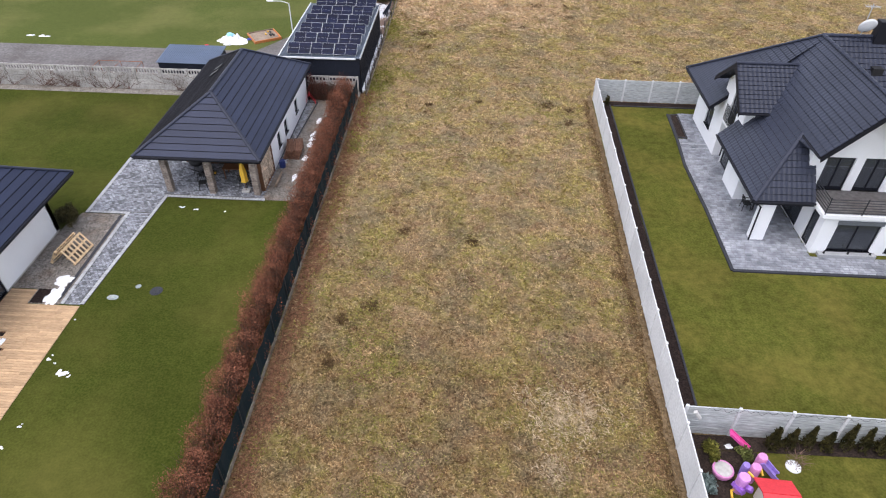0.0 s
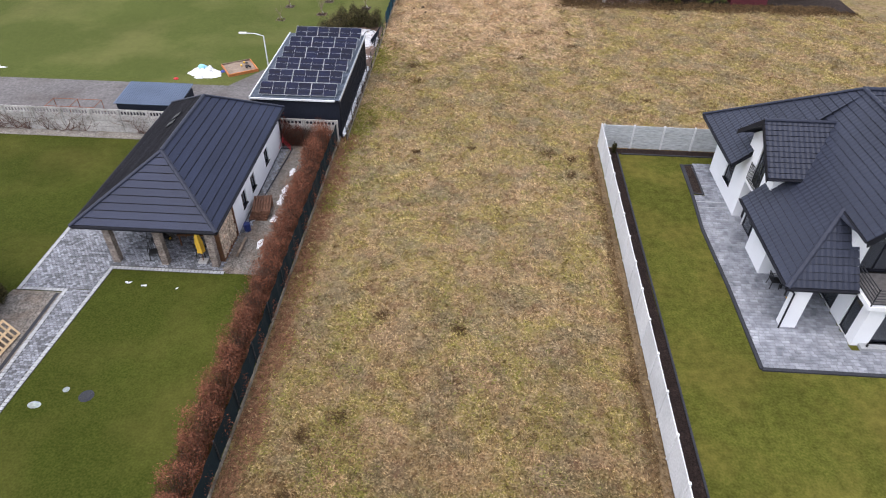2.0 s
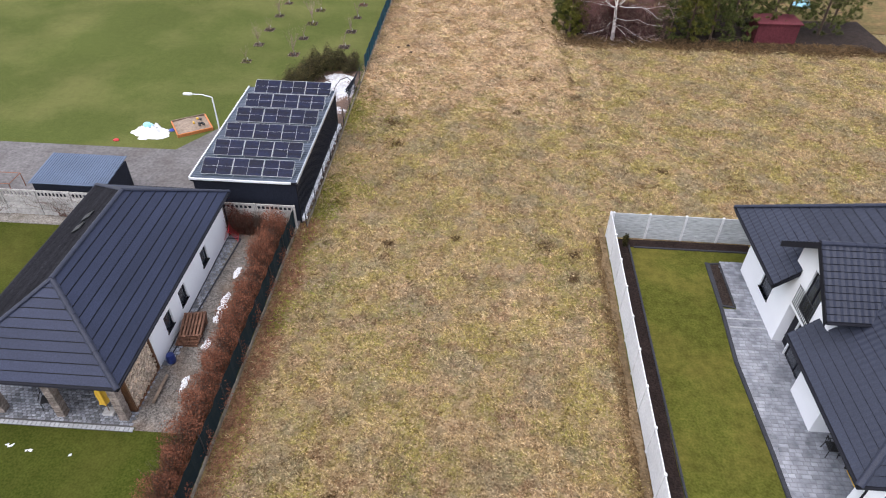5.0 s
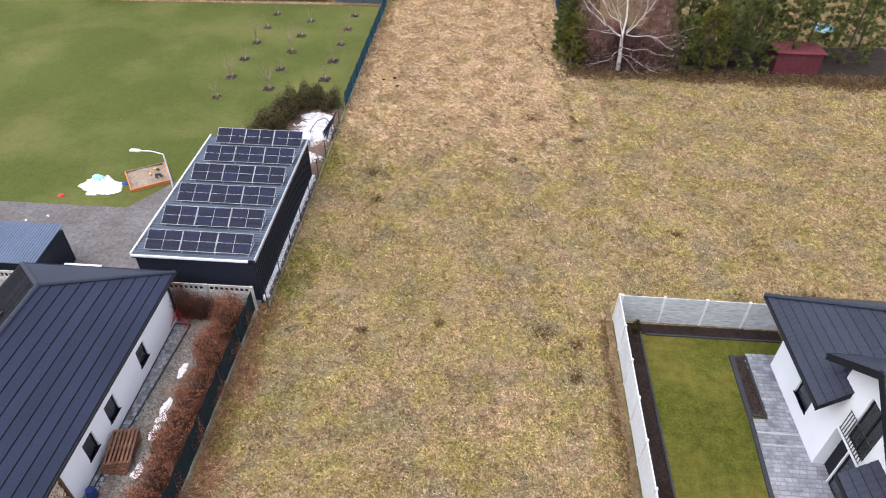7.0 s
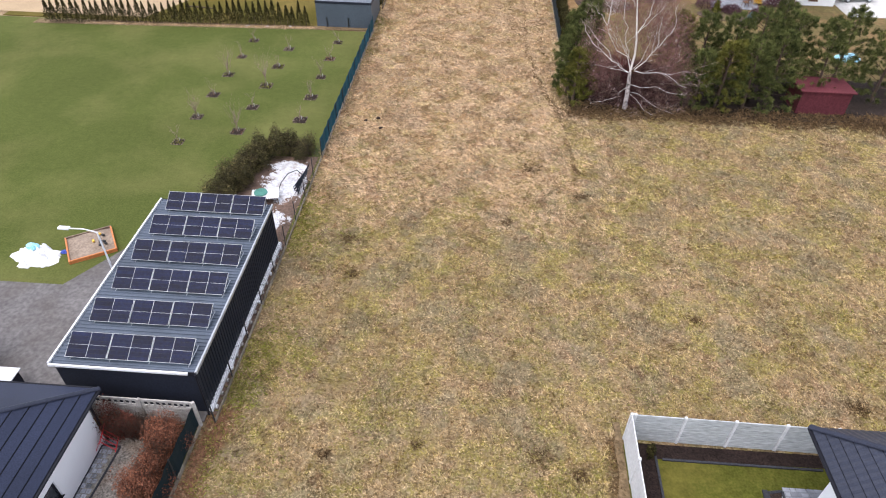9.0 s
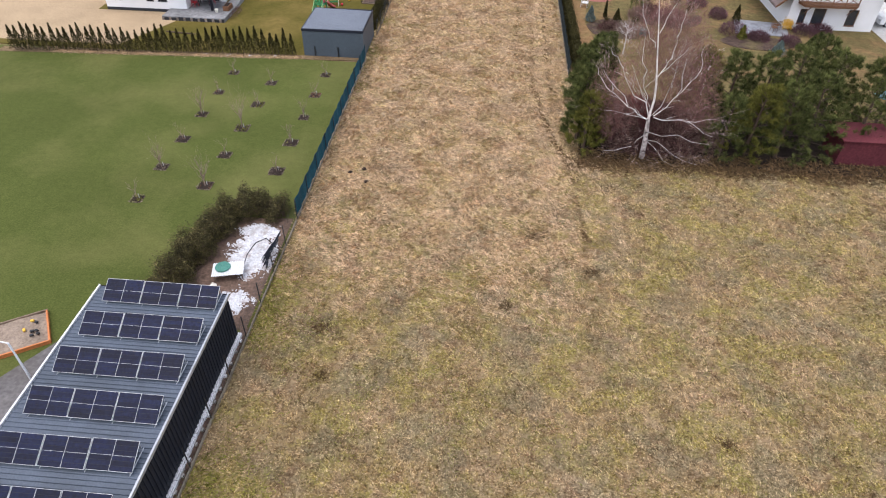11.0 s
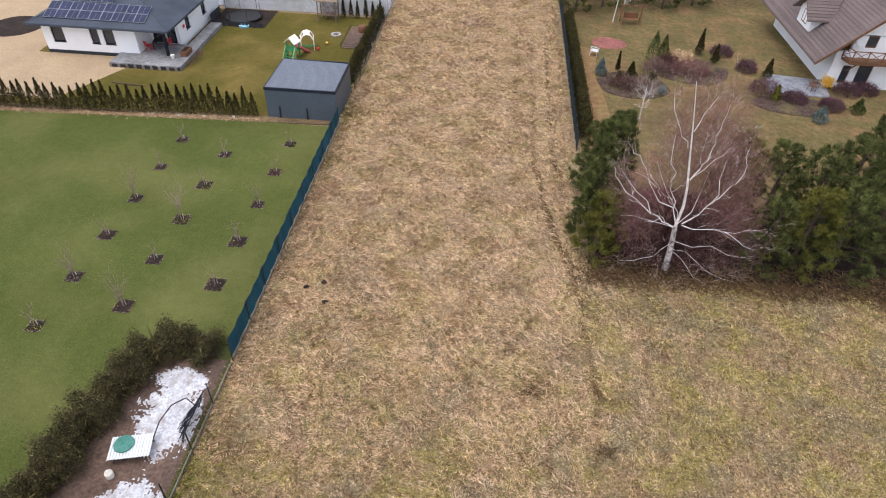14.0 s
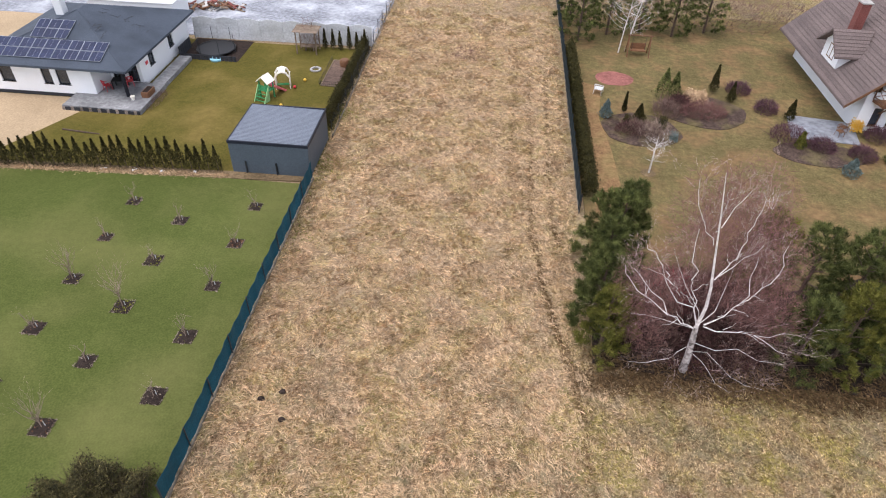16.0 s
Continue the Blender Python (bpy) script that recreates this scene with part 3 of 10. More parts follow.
def poly(name, pts, z0, z1, mat, parent=None, label=""):
    """An upright slab over a plan polygon."""
    bm = bmesh.new()
    a = [bm.verts.new((x, y, z0)) for x, y in pts]
    b = [bm.verts.new((x, y, z1)) for x, y in pts]
    bm.faces.new(a[::-1])
    bm.faces.new(b)
    for i in range(len(pts)):
        j = (i + 1) % len(pts)
        bm.faces.new((a[i], a[j], b[j], b[i]))
    return part(name, bm, mat, parent, label)


def add_tube(bm, pts, radii, sides=6):
    """A tapered tube through points."""
    rings = []
    for i, p in enumerate(pts):
        p = Vector(p)
        d = (Vector(pts[min(i + 1, len(pts) - 1)]) - Vector(pts[max(i - 1, 0)])).normalized()
        u = d.cross(Vector((0.3, 0.9, 0.1)) if abs(d.z) > 0.8 else Vector((0, 0, 1))).normalized()
        w = d.cross(u)
        r = radii[i] if isinstance(radii, (list, tuple)) else radii
        rings.append([bm.verts.new(p + u * (math.cos(k * math.tau / sides) * r) + w * (math.sin(k * math.tau / sides) * r)) for k in range(sides)])
    for a, b in zip(rings, rings[1:]):
        for k in range(sides):
            bm.faces.new((a[k], a[(k + 1) % sides], b[(k + 1) % sides], b[k]))
    bm.faces.new(rings[0][::-1])
    bm.faces.new(rings[-1])
    return bm


def tube(name, pts, radii, mat, parent=None, label="", sides=6):
    return part(name, add_tube(bmesh.new(), pts, radii, sides), mat, parent, label)


def slope(parent, origin, along, up, length, left, right, mat, step=0.4, lip=0.035, wave=0.0, pitch=0.27, name="tile_course", gap=0.045):
    """Roof courses on one slope. origin: a point on the eave; along, up: unit vectors on the slope; left(s), right(s): the limits
    along the eave at s metres up the slope."""
    origin, along, up = Vector(origin), Vector(along).normalized(), Vector(up).normalized()
    nor = along.cross(up).normalized()
    if nor.z < 0:
        nor = -nor
    count = max(1, round(length / step))
    step = length / count
    for c in range(count):
        s0, s1 = c * step, (c + 1) * step
        s0 += gap
        a0, b0, a1, b1 = left(s0), right(s0), left(s1), right(s1)
        lo, hi = min(a0, a1), max(b0, b1)
        if wave:
            k = max(2, round((hi - lo) / pitch * 4))
            at = [lo + (hi - lo) * i / k for i in range(k + 1)]
        else:
            at = [lo, hi]
        verts, faces = [], []
        for p in at:
            w = wave * (0.5 + 0.5 * math.cos(p / pitch * math.tau)) if wave else 0.0
            q0, q1 = min(max(p, a0), b0), min(max(p, a1), b1)
            verts.append(origin + along * q0 + up * s0 - nor * 0.02)
            verts.append(origin + along * q0 + up * s0 + nor * (lip + w))
            verts.append(origin + along * q1 + up * s1 + nor * (w * 0.8 + lip * 0.5))
        for i in range(len(at) - 1):
            j = 3 * i
            faces += [(j, j + 3, j + 4, j + 1), (j + 1, j + 4, j + 5, j + 2)]
        link_mesh(name, verts, faces, mat, parent)


def cap(parent, a, b, mat="roof_ridge", r=0.11, piece=0.45, name="ridge_cap"):
    """Overlapping half-round caps along a ridge or hip."""
    a, b = Vector(a), Vector(b)
    n = max(1, round((b - a).length / piece))
    d = (b - a).normalized()
    u = d.cross(Vector((0, 0, 1))).normalized()
    w = u.cross(d)
    for i in range(n):
        p, q = a + (b - a) * (i / n) - d * 0.04, a + (b - a) * ((i + 1) / n)
        verts, faces = [], []
        for e, rr in ((p, r * 1.12), (q, r * 0.96)):
            for k in range(7):
                t = math.pi * k / 6
                verts.append(e + u * (math.cos(t) * rr) + w * (math.sin(t) * rr * 0.62 - 0.01))
        for k in range(6):
            faces.append((k, k + 1, k + 8, k + 7))
        faces.append((0, 1, 2, 3, 4, 5, 6))
        link_mesh(name, verts, faces, mat, parent)


def leaf_cloud(points, size, seed, lean=1.0):
    """Loose small leaves as two-sided triangles round the given points: verts, faces."""
    rng = np.random.default_rng(seed)
    p = np.asarray(points, float)
    n = len(p)
    d = rng.normal(size=(n, 3))
    d /= np.linalg.norm(d, axis=1)[:, None]
    e = np.cross(d, rng.normal(size=(n, 3)))
    e /= np.linalg.norm(e, axis=1)[:, None] + 1e-9
    s = size * rng.uniform(0.6, 1.4, (n, 1))
    v = np.stack([p - e * s * 0.45, p + e * s * 0.45, p + d * s * lean], 1).reshape(-1, 3)
    f = np.arange(3 * n).reshape(-1, 3)
    return v, f


def fast_mesh(name, v, f, mat, parent=None, label=""):
    """A mesh of triangles from arrays."""
    me = bpy.data.meshes.new(name)
    v, f = np.asarray(v, np.float32), np.asarray(f, np.int32)
    me.vertices.add(len(v))
    me.vertices.foreach_set("co", v.ravel())
    me.loops.add(f.size)
    me.loops.foreach_set("vertex_index", f.ravel())
    me.polygons.add(len(f))
    me.polygons.foreach_set("loop_start", np.arange(0, f.size, 3, dtype=np.int32))
    me.update(calc_edges=True)
    me.materials.append(M[mat])
    ob = new(name, me)
    if parent:
        ob.parent = parent
    if label:
        ob["label"] = label
    return ob

# ---- ground ----
FENCE_X, WALL_X = -8.65, 9.25          # the plot's two long boundaries


def sheet(name, pts, z, mat, label, category):
    ob = poly(name, pts, -0.05, z, mat)
    return tagged(ob, label, category, kind="structure")


def rect(x0, x1, y0, y1):
    return [(x0, y0), (x1, y0), (x1, y1), (x0, y1)]


def build_ground():
    xs = [-1500, -300, -80] + [i for i in np.arange(-10, 40.1, 1.0)] + [80, 300, 1500]
    ys = [-1500, -300, -20] + [i for i in np.arange(0, 130.1, 1.0)] + [180, 400, 1500]
    v, f = [], []
    for y in ys:
        for x in xs:
            inside = -8 < x < 9 or (45.5 < y < 72 and x < 38)
            z = 0.05 * noise.noise((x * 0.4, y * 0.4, 0)) - 0.02 if inside and 0 < y < 130 else -0.06
            v.append((x, y, z))
    w = len(xs)
    for j in range(len(ys) - 1):
        for i in range(w - 1):
            a = j * w + i
            f.append((a, a + 1, a + w + 1, a + w))
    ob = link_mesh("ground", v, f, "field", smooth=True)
    tagged(ob, "uneven ground of dry matted winter grass", "ground", kind="structure")


build_ground()
sheet("lawn_west", rect(-45, -8.75, 2, 44.2), 0.02, "lawn", "short mown green lawn of the western garden", "lawn")
sheet("lawn_orchard", rect(-70, -8.3, 52.3, 88.9), 0.02, "lawn_far", "wide mown green lawn with young fruit trees", "lawn")
sheet("lawn_playground", rect(-45, -8.2, 89.2, 111.2), 0.02, "lawn_play", "mown yellowish-green lawn behind the thuja row", "lawn")
sheet("lawn_east", rect(9.2, 45, 15.2, 44.9), 0.02, "lawn_right", "mown lawn round the white house", "lawn")
sheet("lawn_southeast", rect(9.0, 45, -5, 14.85), 0.02, "lawn_right", "small lawn with garden toys", "lawn")
sheet("lawn_garden_east", rect(10.15, 60, 80.0, 125), 0.02, "lawn_garden", "patchy brown-green garden lawn", "lawn")
sheet("forest_floor", [(9.6, 75.6), (14, 75.0), (20, 75.1), (28, 74.8), (40, 75.0), (40, 83.2), (31, 82.4), (26, 83.8), (21, 82.0), (18.5, 81.0), (16, 81.9), (13.5, 82.6), (11.8, 84.0), (10.2, 84.0)], 0.026, "soil", "brown leaf-strewn ground below the trees", "ground")
sheet("road", rect(-70, -8.7, 44.6, 52.35), 0.03, "asphalt", "grey paved drive along the concrete wall", "road")
sheet("yard_apron", [(-19.2, 52.3), (-14.6, 52.3), (-14.6, 57.0), (-16.6, 56.5)], 0.028, "asphalt", "grey paved yard beside the dark garage", "paving")
sheet("bare_strip", [(8.65, 2), (9.38, 46)] + [(8.32 + 0.0165 * (y - 2) + 0.3 * noise.noise((y * 0.6, 3, 0)) + 0.14 * noise.noise((y * 2.3, 9, 0)), y) for y in np.arange(46, 1.9, -0.5)], 0.03, "path_soil", "trodden bare strip along the pale concrete wall", "ground")


# ---- fences and walls round the plots ----
def panel_wall(name, label, p, q, height, mat_out, rows=4, bay=2.06, cap_mat="concrete_white", openwork=False, arch=0.0, blocks=False):
    """A precast concrete wall: posts with slabs between them, from p to q."""
    root = tagged(new(name), label, "wall", kind="structure")
    p, q = Vector((*p, 0)), Vector((*q, 0))
    n = max(1, round((q - p).length / bay))
    bay = (q - p).length / n
    ang = math.degrees(math.atan2(q.y - p.y, q.x - p.x))
    root.matrix_world = pose(p.x, p.y, 0, 0, 0, ang)
    h = height / rows
    slab = add_box(bmesh.new(), 0.07, bay - 0.07, -0.025, 0.025, 0.012, h - 0.006, 0.008)
    if blocks:
        rnd = random.Random(rows)
        for k in range(2):
            x = 0.08 - (0.14 if k else 0)
            while x < bay - 0.1:
                w = rnd.uniform(0.22, 0.42)
                a, b, z = max(0.08, x), min(x + w, bay - 0.08), 0.02 + k * h / 2
                if b - a > 0.06:
                    for d in (-1, 1):
                        lo, hi = sorted((d * 0.024, d * rnd.uniform(0.036, 0.052)))
                        add_box(slab, a + 0.008, b - 0.008, lo, hi, z + 0.008, z + h / 2 - 0.02)
                x += w
    slab = part("slab", slab, mat_out, root)
    top = slab
    if openwork:
        bm = bmesh.new()
        add_box(bm, 0.07, bay - 0.07, -0.025, 0.025, 0.012, 0.08)
        add_box(bm, 0.07, bay - 0.07, -0.025, 0.025, h - 0.1, h + 0.04)
        k = 9
        for i in range(k):
            x = 0.1 + (bay - 0.28) * i / (k - 1)
            add_box(bm, x, x + 0.08, -0.02, 0.02, 0.08, h - 0.1)
        top = part("openwork_slab", bm, mat_out, root)
    if arch:
        bm = bmesh.new()
        a, b = [], []
        for i in range(9):
            x, z = 0.07 + (bay - 0.14) * i / 8, h - 0.006 + arch * math.sin(math.pi * i / 8)
            a.append(((x, -0.025, 0.012), (x, -0.025, z)))
            b.append(((x, 0.025, 0.012), (x, 0.025, z)))
        for i in range(8):
            for p, q in ((a, a), (b, b)):
                bm.faces.new([bm.verts.new(c) for c in (p[i][0], p[i + 1][0], q[i + 1][1], q[i][1])])
            bm.faces.new([bm.verts.new(c) for c in (a[i][1], a[i + 1][1], b[i + 1][1], b[i][1])])
        top = part("arched_slab", bm, mat_out, root)
    post = part("post", add_box(bmesh.new(), -0.06, 0.06, -0.06, 0.06, 0, height + 0.05, 0.012), cap_mat, root)
    first = True
    for i in range(n):
        for r in range(rows):
            src = top if (top is not slab and r == rows - 1) else slab
            if i == 0 and (r == 0 or src is not slab):
                ob = src
            else:
                ob = src.copy()
                scene.collection.objects.link(ob)
            ob.location = (i * bay, 0, r * h)
    for i in range(n + 1):
        ob = post if first else post.copy()
        if not first:
            scene.collection.objects.link(ob)
        first = False
        ob.location = (i * bay, 0, 0)
    return root


def coping(root, length, height):
    box("coping", 0, length, -0.05, 0.05, height + 0.002, height + 0.035, "concrete_white", root)


w = panel_wall("wall_plot_east", "pale precast concrete fence wall of smooth slabs", (8.75, 4.0), (WALL_X + 0.2, 45.2), 1.75, "concrete_white", 1)
w = panel_wall("wall_house_north", "pale precast concrete wall with split-stone relief", (9.6, 45.2), (32.2, 45.0), 1.75, "concrete_ripple", 4)
w = panel_wall("wall_house_south", "pale precast concrete wall with split-stone relief and a wire on top", (9.12, 15.12), (32.0, 14.6), 1.75, "concrete_ripple", 4)
w = panel_wall("wall_garden_north", "old grey precast concrete wall with openwork top row", (-55.0, 44.4), (-15.8, 44.4), 1.75, "concrete_old", 4, openwork=True, cap_mat="concrete_old", blocks=True)
w = panel_wall("wall_garden_northeast", "old grey precast concrete wall with openwork top row", (-15.7, 44.4), (-8.75, 44.4), 1.6, "concrete_old", 4, openwork=True, cap_mat="concrete_old", blocks=True)


def mesh_fence(name, label, pts, height, mat, screen=True, bay=2.5):
    """Steel posts on a concrete plinth, with either a windscreen cloth or bare wire between them."""
    root = tagged(new(name), label, "fence", kind="structure")
    rnd = random.Random(5)
    for (x0, y0), (x1, y1) in zip(pts, pts[1:]):
        ln = math.hypot(x1 - x0, y1 - y0)
        n = max(1, round(ln / bay))
        for i in range(n):
            a, b = i / n, (i + 1) / n
            ax, ay, bx, by = x0 + (x1 - x0) * a, y0 + (y1 - y0) * a, x0 + (x1 - x0) * b, y0 + (y1 - y0) * b
            g = Vector((bx - ax, by - ay, 0))
            u = g.normalized()
            s = Vector((-u.y, u.x, 0))
            o = Vector((ax, ay, 0))
            turn = Matrix.Translation(o) @ Matrix((u, s, Vector((0, 0, 1)))).transposed().to_4x4()
            box("plinth", 0.01, g.length - 0.01, -0.03, 0.03, -0.05, 0.17, "plinth", root, m=turn)
            tube("post", [o + Vector((0, 0, 0)), o + Vector((0, 0, height + 0.12))], 0.03, "dark_metal", root)
            if screen:
                v, f, k = [], [], 8
                sag = rnd.uniform(0.0, 0.07)
                for c in range(k + 1):
                    t = c / k
                    q = o + g * t + s * (0.03 + 0.03 * math.sin(c * 1.7 + i))
                    drop = sag * math.sin(math.pi * t)
                    for dz, off in ((0.2, 0.0), (height * 0.6, 0.02), (height - drop, 0.0)):
                        v.append(q + s * off + Vector((0, 0, dz)))
                for c in range(k):
                    for r in range(2):
                        j = c * 3 + r
                        f.append((j, j + 3, j + 4, j + 1))
                m = link_mesh("windscreen", v, f, mat, root)
                d = m.modifiers.new("thick", "SOLIDIFY")
                d.thickness = 0.006
            else:
                bm = bmesh.new()
                for c in range(13):
                    x = g.length * c / 13
                    add_box(bm, x - 0.0022, x + 0.0022, -0.002, 0.002, 0.2, height)
                for r in range(7):
                    z = 0.22 + (height - 0.24) * r / 6
                    add_box(bm, 0, g.length, -0.003, 0.003, z - 0.003, z + 0.003)
                bmesh.ops.transform(bm, matrix=turn, verts=bm.verts)
                part("wire_mesh", bm, "dark_metal", root)
    return root


mesh_fence("fence_hedge_side", "steel fence with dark green windscreen on a concrete plinth", [(FENCE_X - 0.1, 4.0), (FENCE_X - 0.1, 44.3)], 1.45, "fence_green")
mesh_fence("fence_garage_side", "bare dark wire fence on a concrete plinth", [(FENCE_X + 0.45, 44.6), (FENCE_X + 0.5, 66.0)], 1.45, "fence_green", screen=False)
mesh_fence("fence_orchard_side", "steel fence with sagging teal windscreen on a plinth", [(FENCE_X + 0.5, 66.2), (FENCE_X + 0.6, 89.6)], 1.4, "fence_teal")
mesh_fence("fence_playground_side", "dark green wire fence beside a thuja hedge", [(FENCE_X + 0.65, 95.1), (FENCE_X + 0.6, 150)], 1.4, "fence_green", screen=False)
mesh_fence("fence_garden_side", "dark screened fence beside a clipped thuja hedge", [(9.75, 88), (9.9, 114), (9.9, 150)], 1.4, "fence_green")


# ---- building pieces ----
def hip_roof(parent, x0, x1, y0, y1, z, rx, ry0, ry1, rz, mat, step, wave=0.0, lip=0.035, name="roof_panel", west=""):
    """A hipped roof of courses with caps, fascia and gutters; the ridge runs along y from ry0 to ry1 at x = rx."""
    body = bmesh.new()
    v = [body.verts.new(p) for p in ((x0, y0, z - 0.02), (x1, y0, z - 0.02), (x1, y1, z - 0.02), (x0, y1, z - 0.02), (rx, ry0, rz - 0.02), (rx, ry1, rz - 0.02))]
    for q in ((0, 1, 4), (1, 2, 5, 4), (2, 3, 5), (3, 0, 4, 5), (3, 2, 1, 0)):
        body.faces.new([v[i] for i in q])
    roof = part("roof", body, "fascia", parent)
    for ex, dx in ((x0, rx - x0), (x1, rx - x1)):
        ln = math.hypot(dx, rz - z)
        # west: darker material whose tone stands in for shade on that slope
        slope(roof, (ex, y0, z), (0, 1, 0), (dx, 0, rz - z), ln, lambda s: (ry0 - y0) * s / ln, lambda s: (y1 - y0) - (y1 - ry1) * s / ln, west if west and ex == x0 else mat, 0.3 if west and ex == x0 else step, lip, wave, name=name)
    for ey, dy in ((y0, ry0 - y0), (y1, ry1 - y1)):
        ln = math.hypot(dy, rz - z)
        slope(roof, (x0, ey, z), (1, 0, 0), (0, dy, rz - z), ln, lambda s: (rx - x0) * s / ln, lambda s: (x1 - x0) - (x1 - rx) * s / ln, mat, step, lip, wave, name=name)
    up = 0.03
    for a in ((x0, y0), (x1, y0)):
        cap(roof, (*a, z + up), (rx, ry0, rz + up))
    for a in ((x0, y1), (x1, y1)):
        cap(roof, (*a, z + up), (rx, ry1, rz + up))
    if ry1 - ry0 > 0.3:
        cap(roof, (rx, ry0, rz + up), (rx, ry1, rz + up))
    bm = bmesh.new()
    for b in ((x0, x1, y0, y0 + 0.03), (x0, x1, y1 - 0.03, y1), (x0, x0 + 0.03, y0 + 0.03, y1 - 0.03), (x1 - 0.03, x1, y0 + 0.03, y1 - 0.03)):
        add_box(bm, *b, z - 0.2, z - 0.025)
    part("fascia", bm, "fascia", parent)
    for a, b in (((x0, y0), (x1, y0)), ((x1, y0), (x1, y1)), ((x1, y1), (x0, y1)), ((x0, y1), (x0, y0))):
        o = Vector((0, -1, 0)) if a[1] == b[1] == y0 else Vector((0, 1, 0)) if a[1] == b[1] else Vector((1, 0, 0)) if a[0] == x1 else Vector((-1, 0, 0))
        tube("gutter", [Vector((*a, z - 0.03)) + o * 0.05, Vector((*b, z - 0.03)) + o * 0.05], 0.06, "fascia", parent)
    return roof


def wall_with_holes(parent, name, mat, axis, at, depth, u0, u1, z0, z1, holes):
    """An upright wall; axis 'x': it stands at x = at and runs along y, 'y' the other way. depth: its thickness, towards the inside. holes: (u0, u1, z0, z1)."""
    us = sorted({u0, u1, *[h[0] for h in holes], *[h[1] for h in holes]})
    zs = sorted({z0, z1, *[h[2] for h in holes], *[h[3] for h in holes]})
    bm = bmesh.new()

    def solid(i, j):
        if i < 0 or j < 0 or i >= len(us) - 1 or j >= len(zs) - 1:
            return False
        u, z = (us[i] + us[i + 1]) / 2, (zs[j] + zs[j + 1]) / 2
        return not any(h[0] < u < h[1] and h[2] < z < h[3] for h in holes)

    def pt(u, z, d):
        return (at + d, u, z) if axis == "x" else (u, at + d, z)

    for i in range(len(us) - 1):
        for j in range(len(zs) - 1):
            if not solid(i, j):
                continue
            c = [(us[i], zs[j]), (us[i + 1], zs[j]), (us[i + 1], zs[j + 1]), (us[i], zs[j + 1])]
            for d in (0, depth):
                bm.faces.new([bm.verts.new(pt(*p, d)) for p in c])
            for k, (di, dj) in enumerate(((0, -1), (1, 0), (0, 1), (-1, 0))):
                if not solid(i + di, j + dj):
                    a, b = c[k], c[(k + 1) % 4]
                    bm.faces.new([bm.verts.new(pt(*a, 0)), bm.verts.new(pt(*b, 0)), bm.verts.new(pt(*b, depth)), bm.verts.new(pt(*a, depth))])
    bmesh.ops.remove_doubles(bm, verts=bm.verts, dist=0.001)
    return part(name, bm, mat, parent)


def window(parent, axis, at, depth, u0, u1, z0, z1, bars=1, name="window", frame_mat="fascia", sill=True, blinds=False):
    """A window set into a hole: frame, mullions, glass, sill. depth is the way into the house."""
    s = 1 if depth > 0 else -1
    root = new(name)
    root.parent = parent

    def bx(nm, a0, a1, b0, b1, c0, c1, mat):
        lo, hi = sorted((at + s * c0, at + s * c1))
        if axis == "x":
            return box(nm, lo, hi, a0, a1, b0, b1, mat, root)
        return box(nm, a0, a1, lo, hi, b0, b1, mat, root)

    w = 0.07
    fr = bmesh.new()

    def add(a0, a1, b0, b1, c0, c1):
        lo, hi = sorted((at + s * c0, at + s * c1))
        if axis == "x":
            add_box(fr, lo, hi, a0, a1, b0, b1)
        else:
            add_box(fr, a0, a1, lo, hi, b0, b1)

    add(u0, u1, z0, z0 + w, 0.08, 0.16)
    add(u0, u1, z1 - w, z1, 0.08, 0.16)
    add(u0, u0 + w, z0 + w, z1 - w, 0.08, 0.16)
    add(u1 - w, u1, z0 + w, z1 - w, 0.08, 0.16)
    for i in range(1, bars):
        u = u0 + (u1 - u0) * i / bars
        add(u - w / 2, u + w / 2, z0 + w, z1 - w, 0.081, 0.159)
    part("window_frame", fr, frame_mat, root)
    for i in range(bars):
        a, b = u0 + (u1 - u0) * i / bars + w * 0.7, u0 + (u1 - u0) * (i + 1) / bars - w * 0.7
        bx("pane", a, b, z0 + w, z1 - w, 0.115, 0.13, "glass").visible_shadow = False
    if blinds:
        bm = bmesh.new()
        k = int((z1 - z0) / 0.12)
        for i in range(k):
            z = z0 + 0.05 + (z1 - z0 - 0.1) * i / k
            lo, hi = sorted((at + s * 0.14, at + s * 0.2))
            add_box(bm, *((lo, hi, u0 + w, u1 - w) if axis == "x" else (u0 + w, u1 - w, lo, hi)), z, z + 0.085)
        part("blind", bm, "wood_grey", root)
    if sill:
        bx("window_sill", u0 - 0.04, u1 + 0.04, z0 - 0.035, z0, -0.04, 0.08, frame_mat)
    return root


def stone_column(parent, x, y, w, h):
    """A square column clad in courses of rough stone."""
    core = box("column_core", x - w / 2 + 0.03, x + w / 2 - 0.03, y - w / 2 + 0.03, y + w / 2 - 0.03, 0, h, "concrete_old", parent)
    k = round(h / 0.16)
    bm0 = add_box(bmesh.new(), -w / 2, w / 2, -w / 2, w / 2, 0.008, h / k - 0.008, 0.015)
    first = part("stone", bm0, "stone_col", core)
    rnd = random.Random(int(x * 10))
    for i in range(k):
        ob = first if i == 0 else first.copy()
        if i:
            scene.collection.objects.link(ob)
        sc = 1 + rnd.uniform(-0.05, 0.05)
        ob.matrix_basis = pose(x, y, i * h / k) @ Matrix.Diagonal((sc, 1 + rnd.uniform(-0.05, 0.05), 1, 1))


